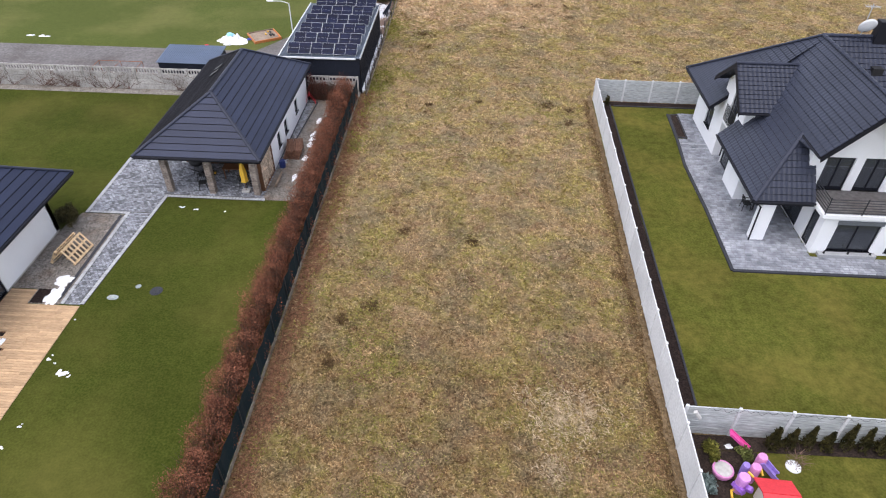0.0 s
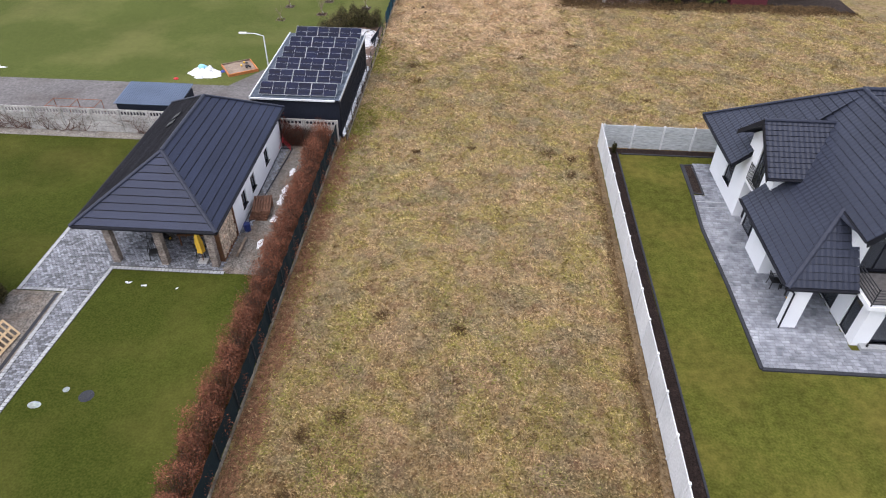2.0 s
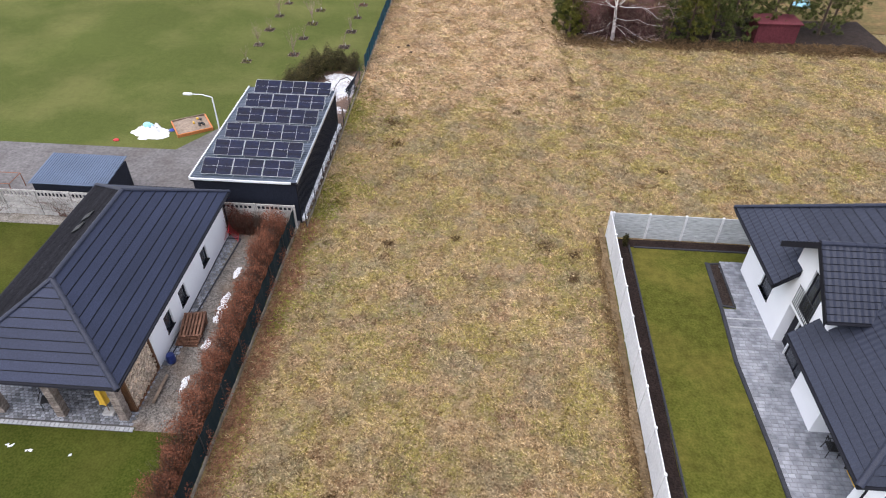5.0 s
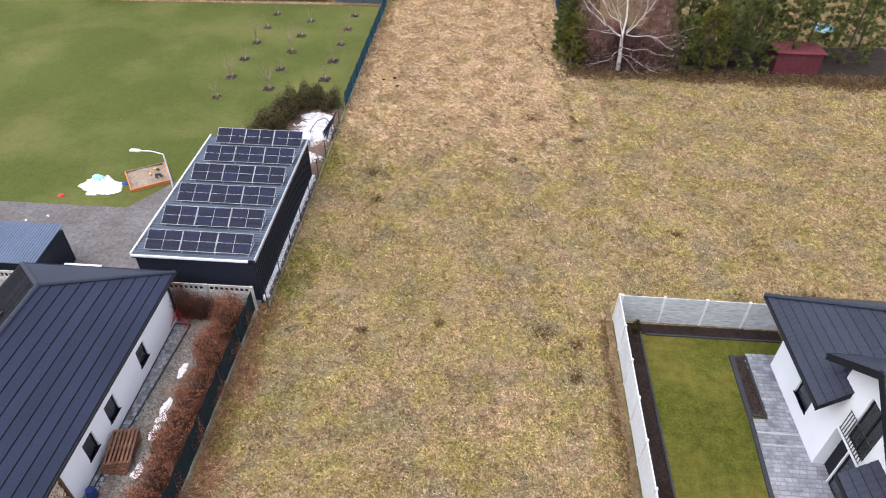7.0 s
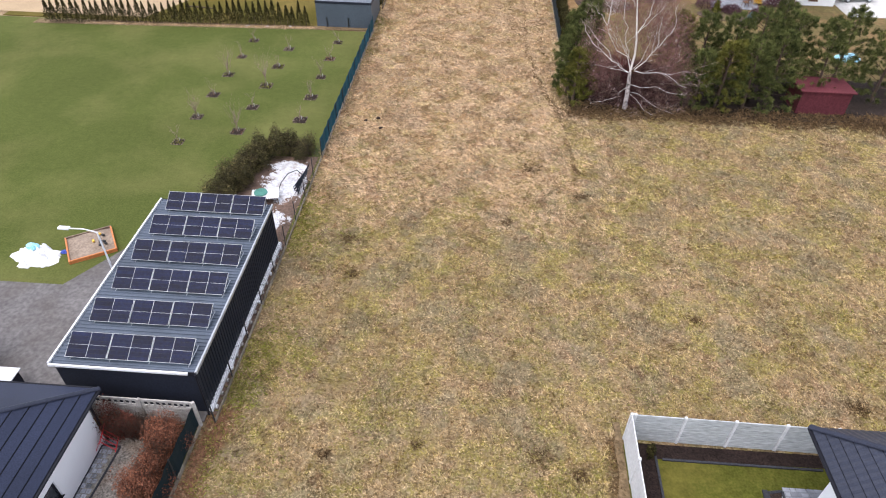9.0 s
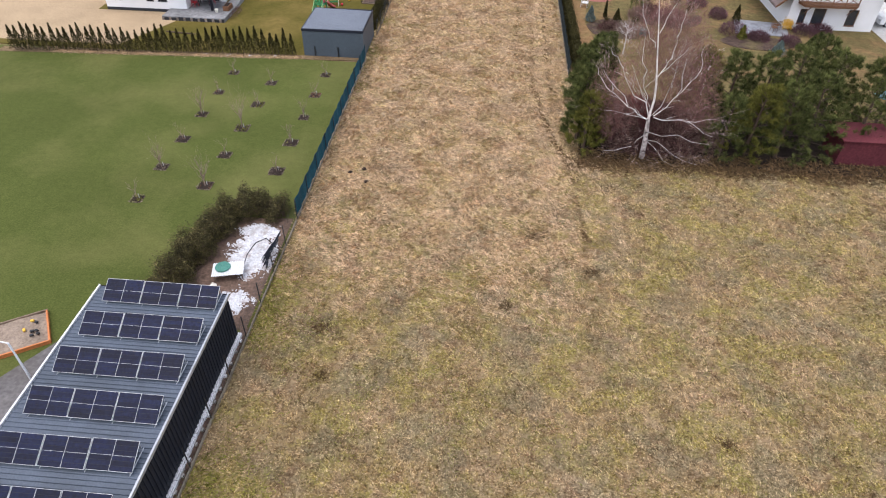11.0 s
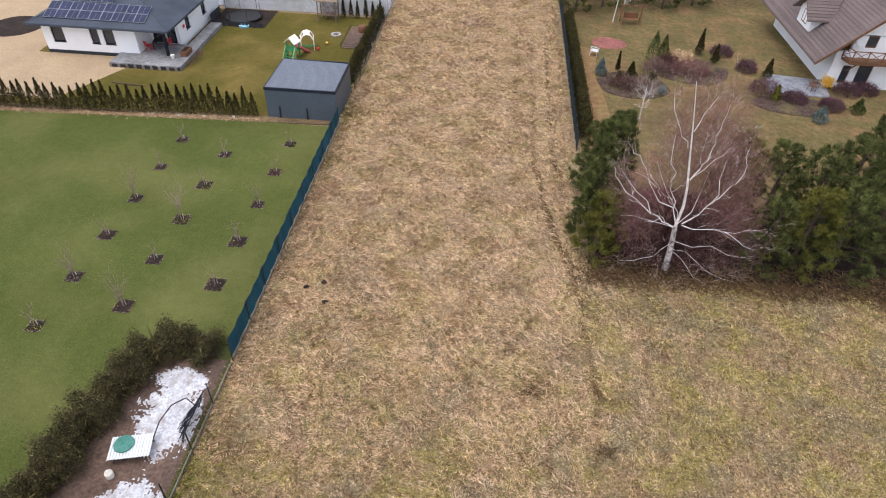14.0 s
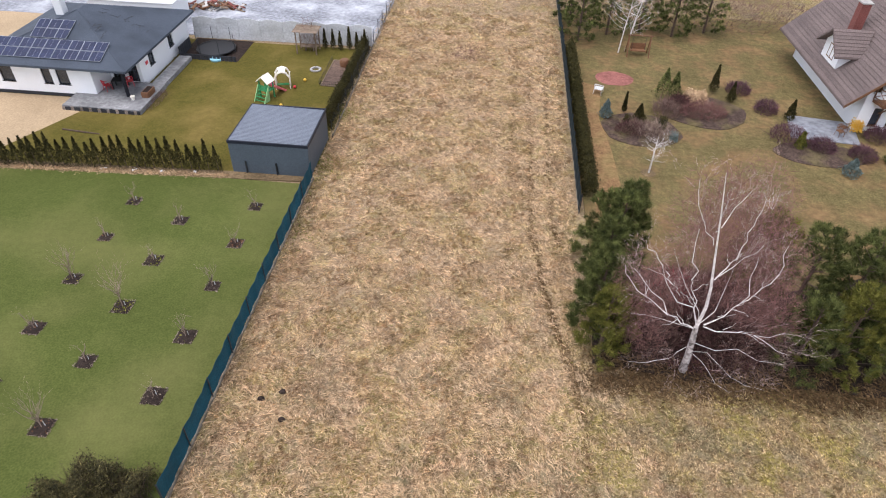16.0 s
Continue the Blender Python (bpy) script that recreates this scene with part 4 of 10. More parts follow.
# ---- the summer house with an open porch ----
def build_pavilion():
    t = thing("summer_house", "white summer house with dark hipped roof and stone-pillared porch", "house", -15.7, 37, 0)
    t.matrix_world = Matrix.Identity(4)
    hip_roof(t, -19.7, -12.15, 30.25, 43.95, 2.75, -15.55, 33.52, 39.9, 5.42, "roof_flat", 0.42, west="shaded_panel")
    for y in (37.6, 38.5):
        box("roof_window", 0, 0.62, 0, 0.5, 0.02, 0.07, "dark_metal", t, m=Matrix.Translation((-17.2, y, 4.4)) @ Matrix.Rotation(-math.atan2(2.67, 4.15), 4, "Y"))
    ex = -12.5
    holes = [(36.75, 37.55, 0.75, 1.75), (39.7, 40.5, 0.75, 1.75), (35.0, 35.75, 0.75, 1.75)]
    wall_with_holes(t, "wall", "plaster", "x", ex, -0.3, 33.6, 43.4, 0.0, 2.6, holes)
    for h in holes:
        window(t, "x", ex, -0.3, *h)
    wall_with_holes(t, "wall", "plaster", "x", -18.8, 0.3, 34.0, 43.4, 0.0, 2.6, [])
    wall_with_holes(t, "wall", "plaster", "y", 43.4, -0.3, -18.5, -12.8, 0.0, 2.6, [])
    wall_with_holes(t, "wall", "wood_brown", "y", 34.0, 0.3, -18.5, -12.8, 0.0, 2.6, [(-16.4, -15.4, 0.0, 2.1)])
    box("door", -16.38, -15.42, 34.1, 34.16, 0.01, 2.09, "wood_brown", t, "brown timber door")
    box("ceiling", -19.2, -12.3, 30.4, 43.8, 2.6, 2.63, "wood_brown", t, "brown boarded soffit")
    for x in (-18.25, -15.6, -12.85):
        stone_column(t, x, 30.8, 0.38, 2.6)
    box("beam", -18.6, -12.5, 30.68, 30.88, 2.38, 2.598, "wood_brown", t)
    tube("downpipe", [(-12.25, 43.5, 2.7), (-12.42, 43.45, 2.4), (-12.42, 43.45, 0.02)], 0.045, "fascia", t)


build_pavilion()


# ---- the annex whose corner stands beside the deck ----
def build_annex():
    t = tagged(new("annex_house"), "white plastered annex with a dark metal-panel roof", "house")
    hip_roof(t, -30.3, -22.19, 6.0, 28.2, 2.9, -26.25, 10.25, 23.9, 6.0, "roof_flat", 0.42)
    wall_with_holes(t, "wall", "plaster", "x", -23.05, -0.3, 9, 26.5, 0, 2.75, [(20.2, 21.4, 0.02, 2.2)])
    window(t, "x", -23.05, -0.3, 20.2, 21.4, 0.02, 2.2, name="glazed_door", sill=False)
    wall_with_holes(t, "wall", "plaster", "y", 26.5, -0.3, -29.5, -23.05, 0, 2.75, [])
    box("plinth", -23.045, -23.03, 21.45, 26.48, 0, 0.12, "concrete_old", t)


build_annex()


# ---- the flat garage with solar panels ----
def solar_panel(name, mat, w, h, cols, rows):
    """A framed panel lying in its own plane, low edge at y = 0, with cell blocks between thin pale lines."""
    t = tagged(new(name), "dark framed solar panel on a tilted roof rack" if mat == "solar" else "blue solar panel mounted on a roof", "solar panel")
    box("backing", 0.012, w - 0.012, 0.012, h - 0.012, 0.004, 0.018, "fascia" if mat == "solar" else "alu", t)
    bm = bmesh.new()
    for b in ((0, w, 0, 0.01), (0, w, h - 0.01, h), (0, 0.01, 0.01, h - 0.01), (w - 0.01, w, 0.01, h - 0.01)):
        add_box(bm, *b, 0, 0.036)
    part("panel_frame", bm, "alu", t)
    if mat == "solar":
        bm = bmesh.new()
        add_box(bm, w / 2 - 0.005, w / 2 + 0.005, 0.015, h - 0.015, 0.02, 0.032)
        add_box(bm, 0.015, w / 2 - 0.009, h / 2 - 0.0035, h / 2 + 0.0035, 0.02, 0.032)
        add_box(bm, w / 2 + 0.009, w - 0.015, h / 2 - 0.0035, h / 2 + 0.0035, 0.02, 0.032)
        part("busbar", bm, "alu", t)
    gap = 0.01 if mat == "solar" else 0.013
    for i in range(cols):
        for j in range(rows):
            a, b = 0.016 + (w - 0.032) * i / cols, 0.016 + (h - 0.032) * j / rows
            box("cell_block", a + gap, a + (w - 0.032) / cols - gap, b + 0.006, b + (h - 0.032) / rows - 0.006, 0.019, 0.03, mat, t)
    return t


def build_garage():
    x0, x1, y0, y1, z, fall = -14.76, -8.54, 45.0, 56.65, 2.78, -0.06
    t = tagged(new("garage"), "long dark steel-clad garage with a gently sloping ribbed roof", "garage")
    level = lambda y: z - fall * (y - y0) / (y1 - y0)

    def side(name, xa, xb, ya, yb, drop):
        bm = bmesh.new()
        add_box(bm, xa, xb, ya, yb, 0, 1)
        for v in bm.verts:
            if v.co.z > 0.5:
                v.co.z = level(v.co.y) - drop
        return part(name, bm, "clad", t)

    for b in ((x0 + 0.1, x1 - 0.1, y0 + 0.1, y0 + 0.2), (x0 + 0.1, x1 - 0.1, y1 - 0.2, y1 - 0.1), (x0 + 0.1, x0 + 0.2, y0 + 0.2, y1 - 0.2), (x1 - 0.2, x1 - 0.1, y0 + 0.2, y1 - 0.2)):
        side("wall", *b, 0.05)
    n = 50
    for i in range(n):
        y = y0 + 0.15 + (y1 - y0 - 0.3) * i / (n - 1)
        side("wall_rib", x1 - 0.099, x1 - 0.06, y - 0.05, y + 0.05, 0.06)
    # roof deck with ribs across
    deck, prof, k = bmesh.new(), [], 56
    s = (y1 - y0 - 0.1) / k
    for i in range(k):
        b = y0 + 0.05 + s * i
        prof += [(b, 0), (b + s * 0.62, 0), (b + s * 0.7, 0.045), (b + s * 0.9, 0.045)]
    prof.append((y1 - 0.05, 0))
    a = [deck.verts.new((x0 + 0.03, y, level(y) + h)) for y, h in prof]
    b = [deck.verts.new((x1 - 0.05, y, level(y) + h)) for y, h in prof]
    for i in range(len(prof) - 1):
        deck.faces.new((a[i], b[i], b[i + 1], a[i + 1]))
    part("roof", deck, "garage_roof", t)
    box("front_trim", x0, x1, y0, y0 + 0.05, z - 0.2, z + 0.03, "fascia", t)
    box("roof_edge", x0, x1 - 0.35, y0 - 0.09, y0 - 0.002, z - 0.05, z + 0.06, "white_metal", t, "white painted roof edge")
    for xa, mt in ((x0 - 0.06, "white_metal"), (x1 - 0.06, "alu")):
        bm = bmesh.new()
        add_box(bm, xa, xa + 0.08, y0, y1, 0, 1)
        for v in bm.verts:
            v.co.z = level(v.co.y) + (0.1 if v.co.z > 0.5 else -0.06)
        part("roof_edge", bm, mt, t)
    tube("gutter", [(x0, y1 + 0.03, level(y1) - 0.04), (x1, y1 + 0.03, level(y1) - 0.04)], 0.05, "fascia", t)
    tube("downpipe", [(x1 - 0.05, y0 - 0.05, z - 0.03), (x1 - 0.05, y0 - 0.05, 0.03)], 0.05, "fascia", t)
    # six rows of three panels
    w, h = 1.755, 1.1
    src = solar_panel("solar_panel", "solar", w, h, 2, 6)
    src["group"] = "solar panels on the garage"
    rnd = random.Random(3)
    made = 0
    for r in range(6):
        y = y0 + 0.33 + r * 2.045
        base = level(y) + 0.14
        xs = -14.2 + 0.02 * r
        rack = tagged(new("panel_rack"), "aluminium rack tilting a row of solar panels", "rack", "racks on the garage")
        for i in range(4):
            x = xs + 0.2 + i * 1.68
            bm = bmesh.new()
            add_tube(bm, [(x, y - 0.06, base - 0.08), (x, y + h, level(y + h) + 0.06)], 0.02, 4)
            add_tube(bm, [(x, y + h * 0.9, level(y + h) + 0.03), (x, y + h * 0.9, base + 0.4)], 0.02, 4)
            part("rail", bm, "alu", rack)
        for c in range(3):
            m = pose(xs + c * (w + 0.03), y + rnd.uniform(-0.02, 0.02), base, 27 + rnd.uniform(-0.6, 0.6), 0, 0)
            if made == 0:
                src.matrix_world = m
            else:
                copy_thing(src, m)
            made += 1
    # a low white ledge between the wall and the fence
    g = tagged(new("white_ledge"), "low snow-white sheet ledge along the garage wall", "ledge")
    rnd = random.Random(8)
    for i in range(16):
        a = y0 + 0.1 + i * 0.725
        box("sheet", -8.636, -8.44 + rnd.uniform(-0.03, 0.03), a, a + 0.7, 0, 0.22 + rnd.uniform(0, 0.02), "snow", g, bevel=0.02)
        box("bracket", -8.43, -8.33, a + 0.2, a + 0.34, 0, 0.16, "concrete_old" if i % 3 else "snow", g)


build_garage()


def build_low_shed():
    t = tagged(new("low_shed"), "low dark shed with a blue-grey ribbed steel roof", "shed")
    x0, x1, y0, y1 = -24.3, -19.7, 44.75, 47.5
    for b in ((x0 + 0.1, x1 - 0.1, y0, y0 + 0.08), (x0 + 0.1, x1 - 0.1, y1 - 0.15, y1 - 0.07), (x0 + 0.1, x0 + 0.18, y0 + 0.08, y1 - 0.15), (x1 - 0.18, x1 - 0.1, y0 + 0.08, y1 - 0.15)):
        box("wall", *b, 0, 2.12, "clad", t)
    bm = bmesh.new()
    k = 30
    prof = []
    for i in range(k):
        s = (x1 - x0) / k
        b = x0 + i * s
        prof += [(b, 0), (b + s * 0.5, 0), (b + s * 0.62, 0.03), (b + s * 0.9, 0.03)]
    prof.append((x1, 0))
    a = [bm.verts.new((x, y0 - 0.2, 2.15 + h)) for x, h in prof]
    b = [bm.verts.new((x, y1, 2.4 + h)) for x, h in prof]
    for i in range(len(prof) - 1):
        bm.faces.new((a[i], a[i + 1], b[i + 1], b[i]))
    ob = part("roof", bm, "blue_roof", t)
    ob.modifiers.new("thick", "SOLIDIFY").thickness = 0.02
    # a small pale lid beside it
    w = tagged(new("bin_shelter"), "low shelter with a pale sheet-steel lid", "shelter")
    box("body", -19.2, -17.4, 44.75, 45.9, 0, 1.0, "clad", w)
    box("lid", -19.3, -17.3, 44.7, 46.0, 1.003, 1.05, "white_metal", w)


build_low_shed()


def build_garden_shed():
    t = tagged(new("garden_shed"), "slate-grey steel garden shed with a ribbed flat roof", "shed")
    x0, x1, y0, y1, h = -13.65, -8.25, 89.75, 94.9, 2.35
    for b in ((x0, x1, y0, y0 + 0.06), (x0, x1, y1 - 0.06, y1), (x0, x0 + 0.06, y0 + 0.06, y1 - 0.06), (x1 - 0.06, x1, y0 + 0.06, y1 - 0.06)):
        box("wall", *b, 0, h, "shed_steel", t)
    bm = bmesh.new()
    k = 30
    prof = []
    for i in range(k):
        s = (y1 - y0 - 0.1) / k
        b = y0 + 0.05 + i * s
        prof += [(b, 0), (b + s * 0.5, 0), (b + s * 0.62, 0.05), (b + s * 0.9, 0.05)]
    prof.append((y1 - 0.05, 0))
    a = [bm.verts.new((x0 + 0.05, y, h + 0.08 + g)) for y, g in prof]
    b = [bm.verts.new((x1 - 0.05, y, h + 0.0 + g)) for y, g in prof]
    for i in range(len(prof) - 1):
        bm.faces.new((a[i], a[i + 1], b[i + 1], b[i]))
    part("roof", bm, "shed_roof", t)
    bm = bmesh.new()
    for b in ((x0 - 0.03, x1 + 0.03, y0 - 0.04, y0 + 0.05), (x0 - 0.03, x1 + 0.03, y1 - 0.05, y1 + 0.04), (x0 - 0.03, x0 + 0.05, y0 + 0.05, y1 - 0.05), (x1 - 0.05, x1 + 0.03, y0 + 0.05, y1 - 0.05)):
        add_box(bm, *b, h - 0.08, h + 0.13)
    part("roof_edge", bm, "clad", t)
    for x in (x0 + 1.0, x0 + 3.1):
        box("steel_strut", x - 0.04, x + 0.04, y0 - 0.1, y0 - 0.002, 0, 0.95, "dark_metal", t)


build_garden_shed()


# ---- the white house with a glazed dark roof ----
def gable_tri(parent, name, mat, pts, thick):
    """A flat wall piece from its outline, with thickness along the given vector."""
    bm = bmesh.new()
    a = [bm.verts.new(p) for p in pts]
    b = [bm.verts.new(Vector(p) + Vector(thick)) for p in pts]
    bm.faces.new(a)
    bm.faces.new(b[::-1])
    for i in range(len(pts)):
        j = (i + 1) % len(pts)
        bm.faces.new((a[i], b[i], b[j], a[j]))
    return part(name, bm, mat, parent)


def build_house():
    t = tagged(new("family_house"), "white family house with a glossy dark tiled roof, dormer and balcony", "house")
    RX, RZ, RY = 20.8, 8.45, 37.6                       # meeting point of the two ridges
    XE = 15.5                                           # western eave
    zr, zf = 3.5, 2.85                                  # eave height at the rear and over the porch
    XE2 = 30.0
    # rear part of the west slope, hipped towards the north wall
    ln = math.hypot(RX - XE, RZ - zr)
    yr0, yr1 = 37.75, 43.85
    roof = part("roof", add_box(bmesh.new(), 17.2, XE2 - 0.5, 29.6, 43.2, 2.9, 3.0), "fascia", t)
    slope(roof, (XE, yr0, zr), (0, 1, 0), (RX - XE, 0, RZ - zr), ln, lambda s: 0.0 if s < 2.7 else -0.55, lambda s: (yr1 - yr0) - (yr1 - RY) * s / ln, "roof_tile", 0.36, 0.035, 0.018, gap=0.026)
    # front part, over the porch and up to the ridge
    ln2 = math.hypot(RX - XE, RZ - zf)
    yf = 28.1
    apex_x, apex_y, apex_z = 18.05, 30.72, zf + (18.05 - XE) / (RX - XE) * (RZ - zf)
    s_apex = ln2 * (18.05 - XE) / (RX - XE)

    def left_limit(s):
        if s < s_apex - 0.01:
            return (apex_y - yf) * s / s_apex
        return 28.3 - yf

    slope(roof, (XE, yf, zf), (0, 1, 0), (RX - XE, 0, RZ - zf), s_apex, left_limit, lambda s: 35.3 - yf, "roof_tile", 0.36, 0.035, 0.018, gap=0.026)
    o2 = Vector((18.05, yf, apex_z))
    slope(roof, o2, (0, 1, 0), (RX - XE, 0, RZ - zf), ln2 - s_apex, lambda s: 28.3 - yf, lambda s: RY - yf, "roof_tile", 0.36, 0.035, 0.018, gap=0.026)
    # porch hip facing south
    ln3 = math.hypot(apex_y - yf, apex_z - zf)
    slope(roof, (XE, yf, zf), (1, 0, 0), (0, apex_y - yf, apex_z - zf), ln3, lambda s: (apex_x - XE) * s / ln3, lambda s: 18.75 - XE, "roof_tile", 0.36, 0.035, 0.018, gap=0.026)
    cap(roof, (XE, yf, zf + 0.05), (apex_x, apex_y, apex_z + 0.05), r=0.13)
    cap(roof, (RX, 28.3, RZ + 0.04), (RX, RY, RZ + 0.04), r=0.14)
    cap(roof, (RX, RY, RZ + 0.04), (XE2, RY, RZ + 0.04), r=0.14)
    cap(roof, (XE, yr1, zr + 0.05), (RX, RY, RZ + 0.05), r=0.13)
    # east slope of the front wing, south and north slopes of the cross wing
    slope(roof, (RX + 4.4, 28.3, 4.0), (0, 1, 0), (-4.4, 0, RZ - 4.0), math.hypot(4.4, RZ - 4.0), lambda s: 0, lambda s: 4.6 + 0.75 * s, "roof_tile", 0.36, 0.035, 0.018, gap=0.026)
    slope(roof, (RX, 32.0, 3.6), (1, 0, 0), (0, 5.6, RZ - 3.6), math.hypot(5.6, RZ - 3.6), lambda s: max(0.0, 4.4 * (1 - s / 7.4)), lambda s: XE2 - RX, "roof_tile", 0.36, 0.035, 0.018, gap=0.026)
    slope(roof, (XE, yr1, zr), (1, 0, 0), (0, RY - yr1, RZ - zr), math.hypot(RY - yr1, RZ - zr), lambda s: (RX - XE) * s / math.hypot(RY - yr1, RZ - zr), lambda s: XE2 - XE, "roof_tile", 0.36, 0.035, 0.018, gap=0.026)
    # closed sheet below the tiles
    bm = bmesh.new()
    d = 0.03

    def face(*pts):
        bm.faces.new([bm.verts.new((x, y, z - d)) for x, y, z in pts])

    face((XE, yr0, zr), (18.0, yr0, zr + 2.5 * (RZ - zr) / (RX - XE)), (18.0, 37.2, zr + 2.5 * (RZ - zr) / (RX - XE)), (RX, 37.2, RZ), (RX, RY, RZ), (XE, yr1, zr))
    face((XE, yf, zf), (apex_x, apex_y, apex_z), (apex_x, 35.3, apex_z), (XE, 35.3, zf))
    face((apex_x, 28.3, apex_z), (RX, 28.3, RZ), (RX, RY, RZ), (apex_x, RY, apex_z))
    face((XE, yf, zf), (18.7, yf, zf), (18.7, apex_y, apex_z), (apex_x, apex_y, apex_z))
    face((RX, 28.3, RZ), (RX, RY, RZ), (RX + 4.4, RY, 4.0), (RX + 4.4, 28.3, 4.0))
    face((RX, RY, RZ), (XE, yr1, zr), (XE2, yr1, zr), (XE2, RY, RZ))
    face((RX, RY, RZ), (XE2, RY, RZ), (XE2, 32.0, 3.6), (RX + 4, 32.0, 3.6))
    part("roof_underlay", bm, "fascia", roof)
    # fascia and gutters along the eaves
    for a, b, z in (((XE, yf), (XE, 35.3), zf), ((XE, 37.75), (XE, yr1), zr)):
        box("fascia", a[0] + 0.002, a[0] + 0.04, a[1], b[1], z - 0.24, z - 0.03, "fascia", t)
        tube("gutter", [(a[0] - 0.05, a[1], z - 0.04), (b[0] - 0.05, b[1], z - 0.04)], 0.065, "fascia", t)
    box("fascia", XE + 0.04, 18.75, yf + 0.002, yf + 0.04, zf - 0.24, zf - 0.03, "fascia", t)
    tube("gutter", [(XE - 0.05, yf - 0.05, zf - 0.04), (18.75, yf - 0.05, zf - 0.04)], 0.065, "fascia", t)
    tube("gutter", [(apex_x - 0.04, 28.3, apex_z - 0.03), (apex_x - 0.04, 30.7, apex_z - 0.03)], 0.06, "fascia", t)
    k = (RZ - zf) / (RX - XE)
    gable_tri(t, "barge_board", "fascia", [(apex_x, 28.28, apex_z - 0.02), (RX, 28.28, RZ - 0.02), (RX, 28.28, RZ - 0.34), (apex_x + 0.1, 28.28, apex_z - 0.3)], (0, 0.05, 0))
    gable_tri(t, "barge_board", "fascia", [(RX, 28.28, RZ - 0.02), (RX + 4.4, 28.28, 3.98), (RX + 4.4, 28.28, 3.7), (RX, 28.28, RZ - 0.34)], (0, 0.05, 0))
    gable_tri(t, "soffit", "fascia", [(apex_x, 28.33, apex_z - 0.06), (RX, 28.33, RZ - 0.06), (RX, 29.6, RZ - 0.06), (apex_x, 29.6, apex_z - 0.06)], (0, 0, -0.03))
    gable_tri(t, "soffit", "fascia", [(XE, 37.77, zr - 0.05), (17.3, 37.77, zr + 1.6), (17.3, 37.77, zr + 1.3), (XE, 37.77, zr - 0.28)], (0, 0.04, 0))
    box("porch_soffit", XE + 0.05, 18.7, yf + 0.05, 32.3, zf - 0.12, zf - 0.08, "white_metal", t)
    # walls, rear block
    wx = 16.5
    holes = [(39.3, 40.5, 1.0, 2.55)]
    wall_with_holes(t, "wall", "plaster", "x", wx, 0.35, 37.55, 42.75, 0, 3.6, holes)
    window(t, "x", wx, 0.35, *holes[0])
    wall_with_holes(t, "wall", "plaster", "y", 42.75, -0.35, wx + 0.35, XE2 - 0.6, 0, 3.6, [])
    wall_with_holes(t, "wall", "plaster", "y", 37.55, 0.3, wx + 0.35, 17.3, 0, 3.3, [])
    # dormer with its tall wall over the glazed corner
    DY, DZ, DE, DX = 36.5, 7.02, 5.04, 15.8
    dw = 16.48
    wall_with_holes(t, "dormer_wall", "plaster", "x", dw, 0.3, 34.55, 38.45, 2.6, 5.2, [(35.75, 36.95, 2.9, 5.2)])
    gable_tri(t, "dormer_gable", "plaster", [(dw, 34.55, 5.2), (dw, 38.45, 5.2), (dw, DY, 6.72)], (0.3, 0, 0))
    window(t, "x", dw, 0.3, 35.75, 36.95, 2.92, 5.19, bars=2, name="balcony_door", sill=False)
    wall_with_holes(t, "dormer_wall", "plaster", "y", 34.55, 0.3, dw + 0.3, 18.6, 2.9, 5.25, [])
    wall_with_holes(t, "dormer_wall", "plaster", "y", 38.45, -0.3, dw + 0.3, 18.6, 2.9, 5.25, [])
    for ye, sgn in ((33.95, 1), (39.05, -1)):
        lnd = math.hypot(DY - ye, DZ - DE)
        slope(roof, (DX, ye, DE), (1, 0, 0), (0, DY - ye, DZ - DE), lnd, lambda s: 0.0, lambda s: 1.78 + (19.5 - DX - 1.78) * s / lnd, "roof_tile", 0.3, 0.035, 0.018, gap=0.026)
        gable_tri(t, "dormer_roof", "fascia", [(DX, ye, DE - 0.03), (DX + 1.75, ye, DE - 0.03), (19.4, DY, DZ - 0.03), (DX, DY, DZ - 0.03)], (0, 0, -0.1))
        gable_tri(t, "barge_board", "fascia", [(DX - 0.03, ye, DE + 0.02), (DX - 0.03, DY, DZ + 0.04), (DX - 0.03, DY, DZ - 0.3), (DX - 0.03, ye, DE - 0.28)], (0.04, 0, 0))
        tube("gutter", [(DX, ye - sgn * 0.05, DE - 0.05), (DX + 1.8, ye - sgn * 0.05, DE - 0.05)], 0.06, "fascia", t)
        gable_tri(t, "soffit", "fascia", [(DX, ye, DE - 0.12), (DX, DY, DZ - 0.12), (dw, DY, DZ - 0.12), (dw, ye, DE - 0.12)], (0, 0, -0.03))
    cap(roof, (DX, DY, DZ + 0.04), (19.5, DY, DZ + 0.04), r=0.12)
    rail = new("balcony_railing")
    rail.parent = t
    for i in range(12):
        y = 35.75 + 1.5 * i / 11
        tube("baluster", [(dw - 0.12, y, 2.95), (dw - 0.12, y, 4.0)], 0.02, "dark_metal", rail, sides=4)
    for z in (2.95, 4.0):
        tube("rail", [(dw - 0.12, 35.7, z), (dw - 0.12, 37.3, z)], 0.02, "dark_metal", rail, sides=4)
    # recessed glazing and dark doorway under the dormer
    box("door", wx + 0.5, wx + 0.56, 36.75, 37.54, 0.02, 2.6, "fascia", t, "dark closed entrance door")
    wall_with_holes(t, "glazed_wall", "plaster", "x", wx + 0.25, 0.25, 34.5, 36.75, 0.0, 2.9, [(34.55, 36.7, 0.03, 2.5)])
    window(t, "x", wx + 0.25, 0.25, 34.55, 36.7, 0.03, 2.5, bars=2, name="terrace_window", sill=False)
    box("lintel", wx + 0.25, wx + 0.5, 34.5, 37.55, 2.601, 2.9, "plaster", t)
